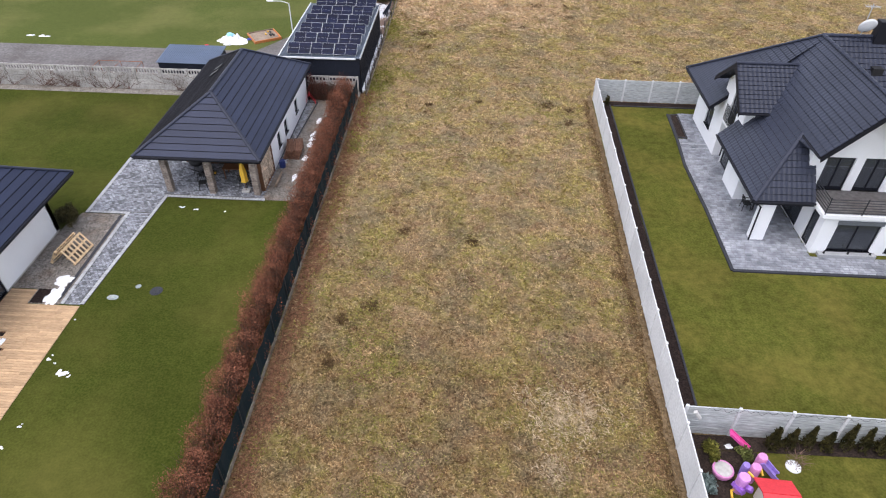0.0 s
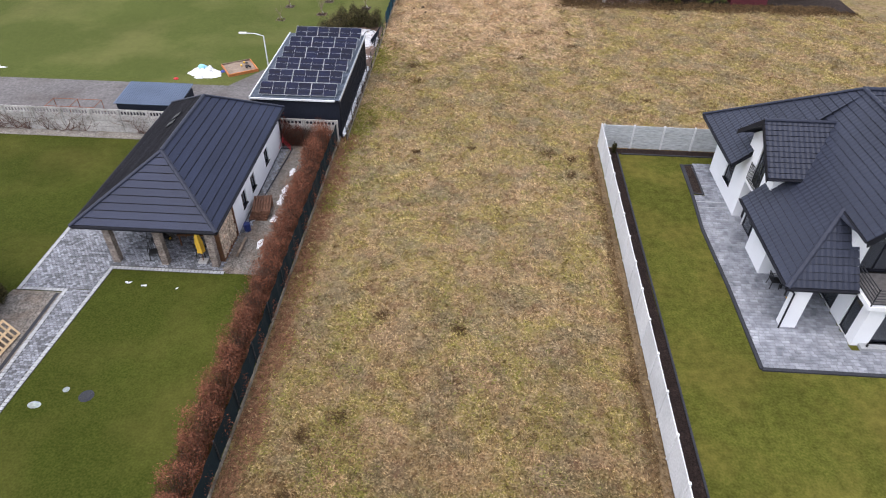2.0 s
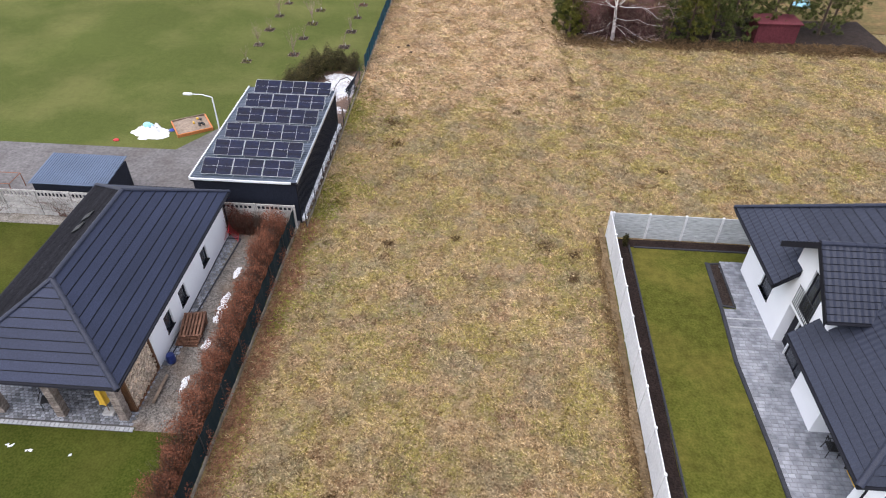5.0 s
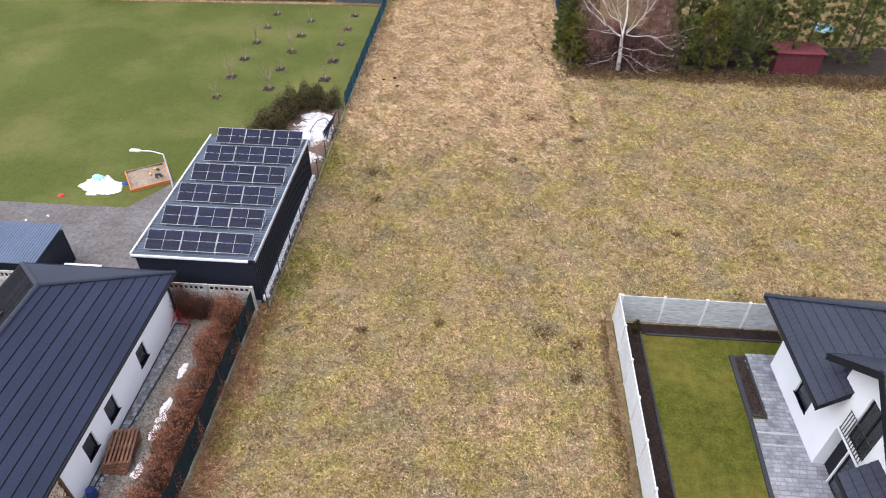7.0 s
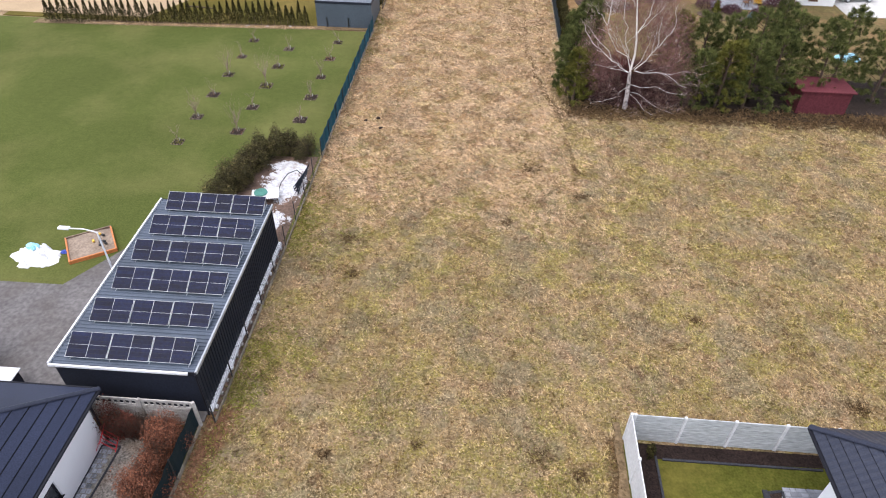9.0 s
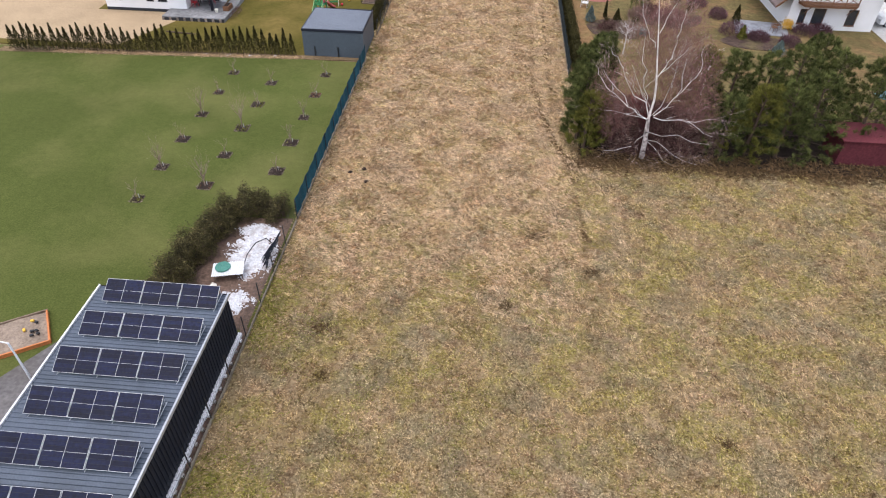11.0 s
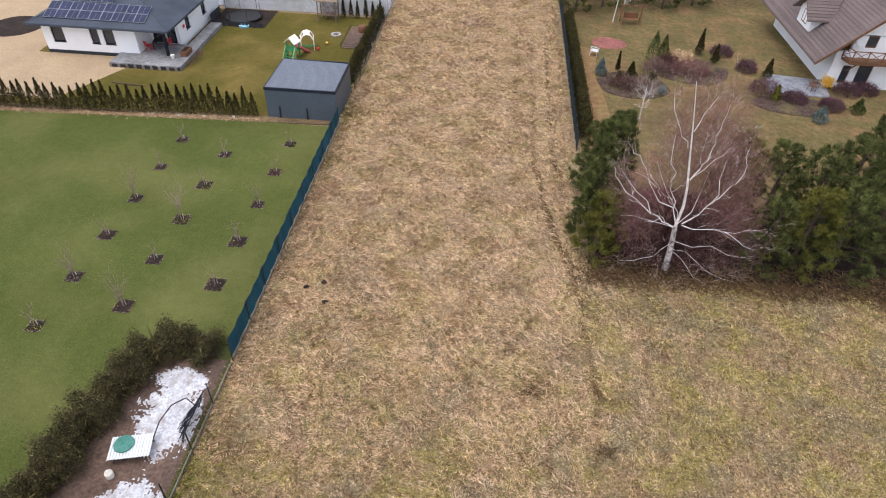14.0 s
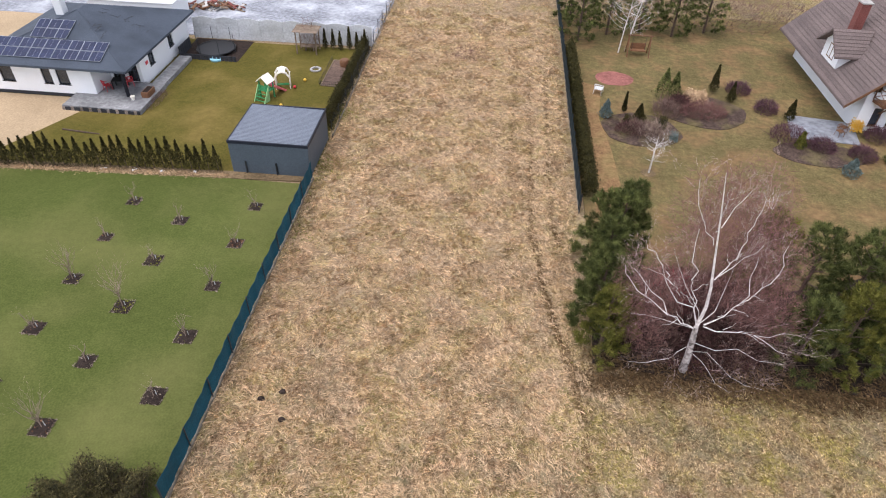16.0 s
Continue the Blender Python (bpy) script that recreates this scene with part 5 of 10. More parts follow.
    wall_with_holes(t, "wall", "plaster", "x", 16.35, 0.4, 32.3, 34.5, 0, 2.95, [])
    wall_with_holes(t, "wall", "plaster", "y", 32.3, 0.35, 16.75, 20.0, 0, 2.95, [(17.6, 19.4, 0.02, 2.3)])
    window(t, "y", 32.3, 0.35, 17.6, 19.4, 0.02, 2.3, bars=2, name="terrace_window", sill=False)
    # porch pillar and downpipe
    box("pillar", 16.15, 16.9, 28.3, 28.8, 0, zf - 0.12, "plaster", t, bevel=0.01)
    tube("downpipe", [(15.6, 28.2, zf - 0.1), (16.05, 28.25, zf - 0.5), (16.08, 28.25, 0.05)], 0.045, "fascia", t)
    # front wing, ground floor
    fy, fx = 27.35, 19.15
    wall_with_holes(t, "wall", "plaster", "x", fx, 0.35, fy, 32.3, 0, 2.55, [(27.9, 28.7, 0.03, 2.2), (29.7, 32.1, 0.03, 2.35)])
    window(t, "x", fx, 0.35, 27.9, 28.7, 0.03, 2.2, name="side_window", sill=False)
    window(t, "x", fx, 0.35, 29.7, 32.1, 0.03, 2.35, bars=2, name="terrace_window", sill=False)
    wall_with_holes(t, "wall", "plaster", "y", fy, 0.35, fx + 0.35, XE2, 0, 2.55, [(19.95, 22.3, 0.25, 2.05), (23.1, 25.4, 0.25, 2.05)])
    window(t, "y", fy, 0.35, 19.95, 22.3, 0.25, 2.05, bars=2, name="front_window")
    window(t, "y", fy, 0.35, 23.1, 25.4, 0.25, 2.05, bars=2, name="front_window")
    box("blind_box", 19.9, 22.35, fy - 0.06, fy - 0.002, 2.06, 2.3, "steel_roof", t, "grey roller-blind box")
    box("window_ledge", 19.5, 22.6, fy - 0.35, fy - 0.002, 0.0, 0.2, "paver_light", t)
    for x in (19.8, 21.1, 22.3):
        tube("floor_spot", [(x, fy - 0.2, 0.2), (x, fy - 0.2, 0.34)], [0.06, 0.05], "black", t)
    box("balcony_slab", fx - 0.35, XE2, fy - 0.25, 29.5, 2.552, 2.8, "plaster", t, bevel=0.01)
    box("balcony_floor", fx - 0.2, XE2, fy - 0.1, 29.48, 2.803, 2.815, "asphalt", t, "grey tiled balcony floor")
    rail = new("balcony_railing")
    rail.parent = t
    rx, ry = fx - 0.28, fy - 0.2
    for i in range(6):
        z = 2.95 + i * 0.16
        tube("rail", [(rx, 29.0, z), (rx, ry, z), (XE2, ry, z)], 0.03, "dark_metal", rail, sides=4)
    for p in ((rx, 28.8), (rx, ry), (rx + 1.9, ry), (rx + 3.9, ry), (rx + 5.9, ry)):
        tube("rail_post", [(*p, 2.8), (*p, 3.85)], 0.03, "dark_metal", rail, sides=4)
    # front wing, upper floor
    uy, ux = 29.5, 18.4
    holes = [(19.2, 20.7, 2.82, 4.9), (21.2, 22.7, 2.82, 4.9)]
    wall_with_holes(t, "upper_wall", "plaster", "y", uy, 0.3, ux, 25.0, 2.82, 5.55, holes)
    for h in holes:
        window(t, "y", uy, 0.3, *h, bars=2, name="upper_window", sill=False)
    gable_tri(t, "gable_wall", "plaster", [(ux, uy, 5.55), (23.6, uy, 5.55), (RX, uy, 8.1)], (0, 0.3, 0))
    wall_with_holes(t, "upper_wall", "plaster", "x", ux, 0.3, uy + 0.3, 31.0, 2.9, 5.6, [])
    # skylight, vent, chimney with a dish
    box("chimney", 23.6, 24.5, 37.2, 37.8, RZ - 0.4, RZ + 1.0, "fascia", t, "dark metal-clad chimney", 0.02)
    box("roof_vent", 23.4, 24.0, 35.7, 36.2, RZ - 1.85, RZ - 1.2, "black", t)
    m = Matrix.Translation((24.9, 35.2, RZ - 2.0)) @ Matrix.Rotation(math.atan2(RZ - 3.6, 5.6), 4, "X")
    box("skylight_frame", 0, 0.95, 0, 1.3, 0.02, 0.12, "fascia", t, m=m)
    box("skylight_pane", 0.08, 0.87, 0.08, 1.22, 0.121, 0.135, "white_metal", t, m=m)
    # unseen plain core, added to keep daylight out of the hidden rooms
    box("floor_slab", 17.4, XE2 - 0.6, 29.9, 42.3, 2.6, 2.85, "interior", t)
    box("inner_wall", 19.6, XE2 - 0.6, 31.5, 31.6, 0.0, 2.59, "interior", t)
    box("inner_wall", 19.0, 24.8, 33.0, 33.1, 2.86, 5.5, "interior", t)
    d = tagged(new("satellite_dish"), "white round satellite dish with an aerial on the ridge", "satellite dish")
    c = Vector((22.9, 37.3, RZ + 0.75))
    bm = bmesh.new()
    rings = []
    ax = Matrix.Rotation(radians(-65), 3, "X")
    for i in range(5):
        r = 0.5 * i / 4
        rings.append([bm.verts.new(c + ax @ Vector((math.cos(q * math.tau / 20) * r, math.sin(q * math.tau / 20) * r, -0.12 + 0.5 * r * r))) for q in range(20)] if i else [bm.verts.new(c + ax @ Vector((0, 0, -0.12)))])
    for q in range(20):
        bm.faces.new((rings[0][0], rings[1][q], rings[1][(q + 1) % 20]))
        for i in range(1, 4):
            bm.faces.new((rings[i][q], rings[i + 1][q], rings[i + 1][(q + 1) % 20], rings[i][(q + 1) % 20]))
    dish = part("dish", bm, "white_metal", d, smooth=True)
    dish.modifiers.new("thick", "SOLIDIFY").thickness = 0.02
    tube("mast", [(22.9, 37.6, RZ - 0.1), (22.9, 37.6, RZ + 1.9)], 0.03, "alu", d)
    tube("feed_arm", [c + Vector((0, 0.1, -0.4)), c + Vector((0, -0.55, 0.0))], 0.02, "alu", d)
    for i in range(5):
        tube("aerial_rod", [(22.6 + i * 0.15, 37.3, RZ + 1.75), (22.6 + i * 0.15, 37.9, RZ + 1.75)], 0.012, "alu", d, sides=4)
    tube("aerial_boom", [(22.5, 37.6, RZ + 1.75), (23.4, 37.6, RZ + 1.75)], 0.015, "alu", d, sides=4)


build_house()


# ---- plants ----
def in_ellipsoid(rng, n, c, r, shell=0.0):
    d = rng.normal(size=(n, 3))
    d /= np.linalg.norm(d, axis=1)[:, None]
    k = rng.uniform(shell, 1, (n, 1)) ** (1 / 2.2)
    return np.asarray(c) + d * k * np.asarray(r)


def grass_stuff(name, label, xy, mat, length, width, seed, clump=5, spread=0.12, rise=(0.1, 0.7), z=0.0, flow=0.0):
    """Blades in clumps at the given plan points, each one a bent pair of triangles."""
    rng = np.random.default_rng(seed)
    xy = np.repeat(np.asarray(xy, float), clump, 0)
    n = len(xy)
    base = np.c_[xy + rng.normal(0, spread, (n, 2)), np.full(n, z - 0.02)]
    head = rng.uniform(0, math.tau, n // clump).repeat(clump) + rng.normal(0, 0.5, n)
    if flow:
        x, y = xy[::clump, 0], xy[::clump, 1]
        lie = 1.57 + 1.2 * np.sin(x * 1.9 + 1.3 * np.sin(y * 1.3)) + 1.0 * np.sin(y * 1.7 + 1.1 * np.sin(x * 1.4 + 2)) + rng.normal(0, 0.8, len(x))
        head = lie.repeat(clump) + rng.normal(0, flow, n)
    el = rng.uniform(*rise, n)
    ln = length * rng.uniform(0.5, 1.5, n)
    d = np.c_[np.cos(head) * np.cos(el), np.sin(head) * np.cos(el), np.sin(el)]
    side = np.c_[-np.sin(head), np.cos(head), np.zeros(n)] * (width * rng.uniform(0.6, 1.4, n))[:, None]
    mid = base + d * (ln * 0.6)[:, None]
    tip = base + d * ln[:, None] - np.c_[np.zeros((n, 2)), ln * 0.25]
    tip[:, 2] = np.maximum(tip[:, 2], z + 0.01)
    v = np.stack([base - side, base + side, mid, tip], 1).reshape(-1, 3)
    q = np.arange(n)[:, None] * 4
    f = np.concatenate([q + [0, 1, 2], q + [2, 1, 3]], 1).reshape(-1, 3)
    ob = fast_mesh(name, v, f, mat)
    return tagged(ob, label, "grass", kind="stuff")


def scatter_xy(seed, n, x0, x1, y0, y1, keep=None):
    rng = np.random.default_rng(seed)
    p = np.c_[rng.uniform(x0, x1, n), rng.uniform(y0, y1, n)]
    return p if keep is None else p[keep(p[:, 0], p[:, 1], rng)]


def patchy(x, y, a, b, ph):
    """Uneven patches between 0 and 1, about 3 / a metres wide."""
    rng = np.random.default_rng(int(ph * 10))
    total = np.zeros(len(x))
    for i in range(9):
        w, t = (a + b) / 2 * 1.45 ** (i % 4), rng.uniform(0, math.tau)
        total += np.sin((x * math.cos(t) + y * math.sin(t)) * w + rng.uniform(0, math.tau)) / 1.25 ** (i % 4)
    return np.clip(0.5 + total * 0.13, 0, 1)


far_share = lambda x, y: np.clip((y - 56) / 14, 0, 1) * np.clip((13 - x) / 7, 0, 1)
strip = lambda x, y, rng: rng.uniform(0, 1, len(x)) < np.where(y < 46, np.clip((x + 8.1 + 0.25 * np.sin(y * 1.3) - 0.004 * y) * 1.6, 0.3, 1), 1) * np.clip((9.4 - x) * 1.6, 0.4, 1) ** (y < 45)
near = lambda x, y, rng: (rng.uniform(0, 1, len(x)) > far_share(x, y)) & strip(x, y, rng)
away = lambda x, y, rng: rng.uniform(0, 1, len(x)) < far_share(x, y)
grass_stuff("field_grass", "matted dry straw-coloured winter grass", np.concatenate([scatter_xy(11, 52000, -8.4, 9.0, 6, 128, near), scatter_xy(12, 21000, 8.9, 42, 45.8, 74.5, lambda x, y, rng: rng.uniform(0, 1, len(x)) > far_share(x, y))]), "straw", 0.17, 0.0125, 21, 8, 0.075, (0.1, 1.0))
grass_stuff("reed_grass", "flattened pinkish straw of tall dry grass", scatter_xy(31, 26000, -8.4, 13, 56, 128, lambda x, y, rng: away(x, y, rng) & ((x < 9.6) | (y < 74.5))), "straw_pink", 0.2, 0.0125, 28, 8, 0.085, (0.05, 0.9))
grass_stuff("laid_straw", "swathes of long pale grass laid flat in swirls", scatter_xy(33, 17000, -8.2, 12, 58, 122, lambda x, y, rng: away(x, y, rng) & ((x < 9.4) | (y < 74))), "straw_pink", 0.3, 0.012, 34, 13, 0.075, (0.02, 0.6), flow=0.35)
grass_stuff("laid_grass", "tufts of longer straw laid over in the meadow", np.concatenate([scatter_xy(35, 9000, -7.2, 8.8, 6, 62), scatter_xy(36, 9000, 8.9, 40, 46, 73)]), "straw", 0.2, 0.011, 37, 9, 0.06, (0.05, 0.8), flow=0.4)
gr = lambda x, y, rng: rng.uniform(0, 1, len(x)) < np.clip(patchy(x, y, 0.8, 0.7, 0.6) * 2.2 - 1.0, 0.01, 1) * np.where(y > 60, 0.15, np.where(x < -2.5 + np.sin(y * 0.5), 0.95, 0.5))
grass_stuff("green_grass", "patches of yellowish-green grass among the straw", np.concatenate([scatter_xy(13, 64000, -8.3, 8.6, 6, 100, gr), scatter_xy(14, 18000, 8.9, 40, 45.8, 72, gr)]), "weed", 0.13, 0.012, 22, 5, 0.12)
dk = lambda x, y, rng: rng.uniform(0, 1, len(x)) < np.clip(patchy(x, y, 0.9, 0.8, 2.6) * 2.2 - 1.1, 0.02, 1)
grass_stuff("brown_grass", "dark brown withered stalks in the grass", np.concatenate([scatter_xy(15, 22000, -8.3, 8.9, 6, 110, dk), scatter_xy(16, 10000, 8.9, 42, 45.8, 75, dk), scatter_xy(32, 7000, 8.1, 9.2, 6, 45.2, lambda x, y, rng: np.abs(x - 8.55 - 0.0165 * (y - 8)) < 0.42)]), "tuft", 0.18, 0.012, 23, 5, 0.13)
# dark strip of dead growth; its colour also stands in for the pines' shade
grass_stuff("dead_bracken", "dark reddish-brown dead growth and painted shade before the pines", scatter_xy(36, 7000, 8.8, 40, 73.2, 76.0, lambda x, y, rng: rng.uniform(0, 1, len(x)) < np.clip(1 - np.abs(y - 74.7 - 0.25 * np.sin(x * 1.1)) / 1.1, 0, 1)), "dark_tuft", 0.2, 0.014, 38, 5, 0.14, (0.1, 0.9))
grass_stuff("pale_straw", "pale flattened straw of last year's reeds", np.concatenate([scatter_xy(18, 20000, -8, 9.2, 61, 118, lambda x, y, rng: rng.uniform(0, 1, len(x)) < patchy(x, y, 1.9, 0.9, 1.1))]), "blond", 0.3, 0.017, 24, 5, 0.14, (0.05, 0.6))
grass_stuff("pale_reeds", "bleached flattened reeds in one patch", np.concatenate([np.random.default_rng(17).normal((4.7, 15.6), (0.95, 0.8), (650, 2)), np.random.default_rng(18).normal((3.9, 13.2), (0.3, 0.3), (110, 2))]), "reed", 0.2, 0.01, 29, 5, 0.12, (0.05, 0.7))
def track(pts, n, seed):
    """Plan points strewn along a line of trodden grass."""
    r, pts = np.random.default_rng(seed), np.asarray(pts, float)
    i = r.integers(0, len(pts) - 1, n)
    u = r.uniform(0, 1, (n, 1))
    return pts[i] * (1 - u) + pts[i + 1] * u + r.normal(0, 0.09, (n, 2))


TRACK = [(9.34, 65.9), (9.2, 67.6), (8.97, 69.8), (8.85, 72.7), (8.45, 74.8), (8.26, 76.3), (7.75, 78.1), (7.37, 80.3), (7.1, 83.0), (6.7, 85.3), (6.66, 91.3), (6.75, 98.1), (6.8, 108.0)]
grass_stuff("tyre_track", "dark wheel ruts pressed into the dry grass", np.concatenate([track(TRACK[4:], 3400, 1), track(TRACK[:5], 620, 6), track([(x + 1.25, y + 1.5) for x, y in TRACK[8:]], 1300, 2), track([(x - 1.3, y + 6) for x, y in TRACK[9:]], 700, 5), track([(-2.5, 70), (-2.3, 86), (-2.4, 100)], 260, 3), track([(3.4, 66), (3.2, 84), (3.0, 104)], 260, 4)]), "tuft", 0.15, 0.014, 30, 4, 0.06, (0.05, 0.6))
grass_stuff("leaf_litter", "reddish-brown fallen beech leaves along the fence", scatter_xy(19, 17000, -8.55, -7.1, 6, 45.5, lambda x, y, rng: rng.uniform(0, 1, len(x)) < np.clip((-7.5 - x + 0.25 * np.sin(y * 1.3) + 0.004 * y) * 1.5, 0, 1)), "litter", 0.09, 0.016, 25, 5, 0.12, (0.0, 0.7))
grass_stuff("fence_weeds", "green weeds growing along the fence foot", np.concatenate([scatter_xy(20, 6500, -8.25, -4.6, 36, 63, lambda x, y, rng: rng.uniform(0, 1, len(x)) < patchy(x, y, 0.7, 0.7, 4.4) ** 2 * 1.1 * np.clip((-4.5 - x) / 3.4, 0, 1) ** 2), scatter_xy(26, 2200, -8.1, -6.0, 80, 104, lambda x, y, rng: rng.uniform(0, 1, len(x)) < patchy(x, y, 0.9, 0.9, 2.7) ** 2 * np.clip((-5.9 - x) / 2.0, 0, 1) ** 1.5 * np.clip((y - 79) / 9, 0, 1) * np.clip((105 - y) / 7, 0, 1))]), "weed", 0.22, 0.014, 27, 5, 0.15, (0.3, 1.2))


clumps = ((0.4, 27.0, 0.42), (-3.5, 27.7, 0.3), (-4.7, 57.6, 0.5), (5.8, 44.0, 0.5), (14.2, 52.6, 0.32), (6.3, 66.1, 0.6),
          (7.4, 43.2, 0.35), (-3.2, 43.5, 0.25), (9.4, 63.1, 0.35), (7.2, 41.3, 0.3), (-5.9, 20.6, 0.35), (-6.0, 17.8, 0.3),
          (-4.6, 21.6, 0.4), (20.4, 47.6, 0.5), (0.6, 44.2, 0.2), (8.3, 24.6, 0.35), (-4.0, 54.6, 0.35), (4.6, 60.0, 0.3))
rng = np.random.default_rng(300)
grass_stuff("withered_weeds", "dark brown clumps of withered weeds in the straw", np.concatenate([rng.normal((x, y), r * 0.6, (int(480 * r), 2)) for x, y, r in clumps]), "dark_tuft", 0.22, 0.014, 301, 1, 0.02, (0.2, 1.1))
for i, (x, y) in enumerate(((-5.95, 71.6), (-4.7, 70.6), (-5.1, 72.1))):
    bm = bmesh.new()
    bmesh.ops.create_icosphere(bm, subdivisions=2, radius=0.16)
    for v in bm.verts:
        v.co = Vector((v.co.x * 1.1, v.co.y * 0.8, max(-0.02, v.co.z * 0.7))) * (1 + 0.35 * noise.noise(v.co * 7 + Vector((i, 0, 0))))
    ob = part("molehill", bm, "soil", smooth=True)
    ob.matrix_world = pose(x, y, 0.03)
    tagged(ob, "small dark mound of fresh soil in the straw", "molehill", "molehills")


def leafy_hedge(name, label, path, width, height, n, size, mat, seed, twigs=0, uneven=0.25, strands=0):
    """A hedge along plan points: leaves in a ragged envelope, bare stems below."""
    rng = np.random.default_rng(seed)
    path = np.asarray(path, float)
    seg = np.linalg.norm(np.diff(path, axis=0), axis=1)
    at = rng.uniform(0, seg.sum(), n)
    cum = np.r_[0, np.cumsum(seg)]
    i = np.clip(np.searchsorted(cum, at) - 1, 0, len(seg) - 1)
    t = (at - cum[i]) / seg[i]
    p = path[i] + (path[i + 1] - path[i]) * t[:, None]
    d = (path[i + 1] - path[i]) / seg[i][:, None]
    nrm = np.c_[-d[:, 1], d[:, 0]]
    hgt = height * (1 + uneven * np.sin(at * 1.9 + np.sin(at * 0.7) * 2) * 0.5 + uneven * 0.5 * np.sin(at * 5.3 + 1))
    wid = width * 0.5 * (1 + uneven * np.sin(at * 2.7 + 0.8) * 0.6)
    th = rng.uniform(0, math.pi, n)
    k = np.sqrt(rng.uniform(0.1, 1.0, n)) * rng.choice([1.0, 1.0, 1.0, 1.18], n)
    u = np.cos(th) * k * wid
    z = 0.12 + np.sin(th) ** 0.8 * k * hgt * 0.92
    pts = np.c_[p + nrm * u[:, None], z]
    v, f = leaf_cloud(pts, size, seed + 1)
    root = tagged(new(name), label, "hedge")
    ob = fast_mesh("foliage", v, f, mat, root)
    ob["kind"] = "stuff"
    if twigs:
        m = twigs
        at2 = rng.uniform(0, seg.sum(), m)
        i2 = np.clip(np.searchsorted(cum, at2) - 1, 0, len(seg) - 1)
        q = path[i2] + (path[i2 + 1] - path[i2]) * ((at2 - cum[i2]) / seg[i2])[:, None]
        q = q + rng.normal(0, width * 0.12, (m, 2))
        top = np.c_[q + rng.normal(0, width * 0.2, (m, 2)), rng.uniform(0.7, 1.1, m) * height]
        b = np.c_[q, np.zeros(m)]
        s = np.c_[rng.normal(0, 0.009, (m, 2)), np.zeros(m)]
        v = np.stack([b - s, b + s, top], 1).reshape(-1, 3)
        tw = fast_mesh("stem", v, np.arange(3 * m).reshape(-1, 3), "bark", root)
        tw["kind"] = "stuff"
    if strands:
        k = rng.integers(0, n, strands)
        d = np.c_[rng.normal(0, 0.6, (strands, 2)) + nrm[k] * np.sign(u[k])[:, None] * 0.7, rng.uniform(-0.7, 0.5, strands)] * rng.uniform(0.1, 0.28, (strands, 1))
        b = pts[k] + np.c_[np.zeros((strands, 2)), rng.uniform(0, 0.12, strands)]
        e = rng.normal(0, 0.006, (strands, 3))
        v = np.stack([b - e, b + e, b + d], 1).reshape(-1, 3)
        fast_mesh("trailing_strand", v, np.arange(3 * strands).reshape(-1, 3), "ivy_pale", root)["kind"] = "stuff"
    return root


leafy_hedge("beech_hedge", "copper-brown beech hedge still holding its dry leaves", [(-9.85, 6), (-9.7, 25), (-9.6, 43.6)], 1.7, 1.45, 120000, 0.05, "beech", 41, 9000, 0.5)
leafy_hedge("beech_bush", "copper-brown beech bush by the concrete wall", [(-12.5, 43.75), (-11.4, 43.7), (-10.4, 43.75)], 0.95, 1.45, 5200, 0.05, "beech_dark", 43, 2200, 0.7)
leafy_hedge("beech_hedge", "tall copper-brown beech hedge end beside the garage", [(-9.75, 40.6), (-9.6, 43.9)], 1.3, 1.75, 12000, 0.05, "beech", 42, 1500, 0.5)
leafy_hedge("evergreen_hedge", "dark overgrown evergreen hedge round the muddy pen", [(-13.6, 57.4), (-13.1, 60.5), (-12.5, 64.4), (-12.0, 66.2), (-10.4, 66.6), (-8.9, 66.2)], 1.75, 1.6, 60000, 0.06, "ivy", 45, 1600, 0.5, 5000)
leafy_hedge("thuja_hedge", "clipped dark green thuja hedge along the fence", [(10.55, 89.5), (10.5, 101), (10.45, 113.0)], 1.0, 1.7, 30000, 0.09, "thuja", 47, 0, 0.1)
leafy_hedge("thuja_hedge", "narrow thuja hedge behind the wire fence", [(-8.75, 96.0), (-8.55, 111.4)], 0.8, 1.3, 20000, 0.09, "thuja", 49, 0, 0.2)


def cone_plant(name, label, h, r, n, mat, seed, category="thuja"):
    rng = np.random.default_rng(seed)
    z = rng.uniform(0.04, 1, n) ** 0.8
    a = rng.uniform(0, math.tau, n)
    rad = r * (1 - z) ** 0.9 * np.sqrt(rng.uniform(0.25, 1.1, n)) * (1 + 0.2 * np.sin(a * 3 + z * 9))
    p = np.c_[np.cos(a) * rad, np.sin(a) * rad, z * h]
    v, f = leaf_cloud(p, 0.09, seed)
    v[2::3, 2] += 0.05
    t = tagged(new(name), label, category)
    tube("trunk", [(0, 0, -0.03), (0, 0, h * 0.5)], [0.04, 0.015], "bark", t, sides=5)
    fast_mesh("foliage", v, f, mat, t)
    return t


def thuja_row(spots, h, r, label, group, seed):
    protos = []
    rnd = random.Random(seed)
    for i, (x, y) in enumerate(spots):
        s = rnd.uniform(0.82, 1.15)
        m = pose(x + rnd.uniform(-0.05, 0.05), y + rnd.uniform(-0.08, 0.08), 0.02, 0, 0, rnd.uniform(0, 360))
        if i < 3:
            t = cone_plant("thuja", label, h, r, 950, "thuja", seed + i)
            t["group"] = group
            t.matrix_world = m
            t.scale = (rnd.uniform(0.9, 1.1), rnd.uniform(0.9, 1.1), s)
            protos.append(t)
        else:
            o = copy_thing(protos[i % 3], m)
            o.scale = (rnd.uniform(0.85, 1.1), rnd.uniform(0.85, 1.1), s)


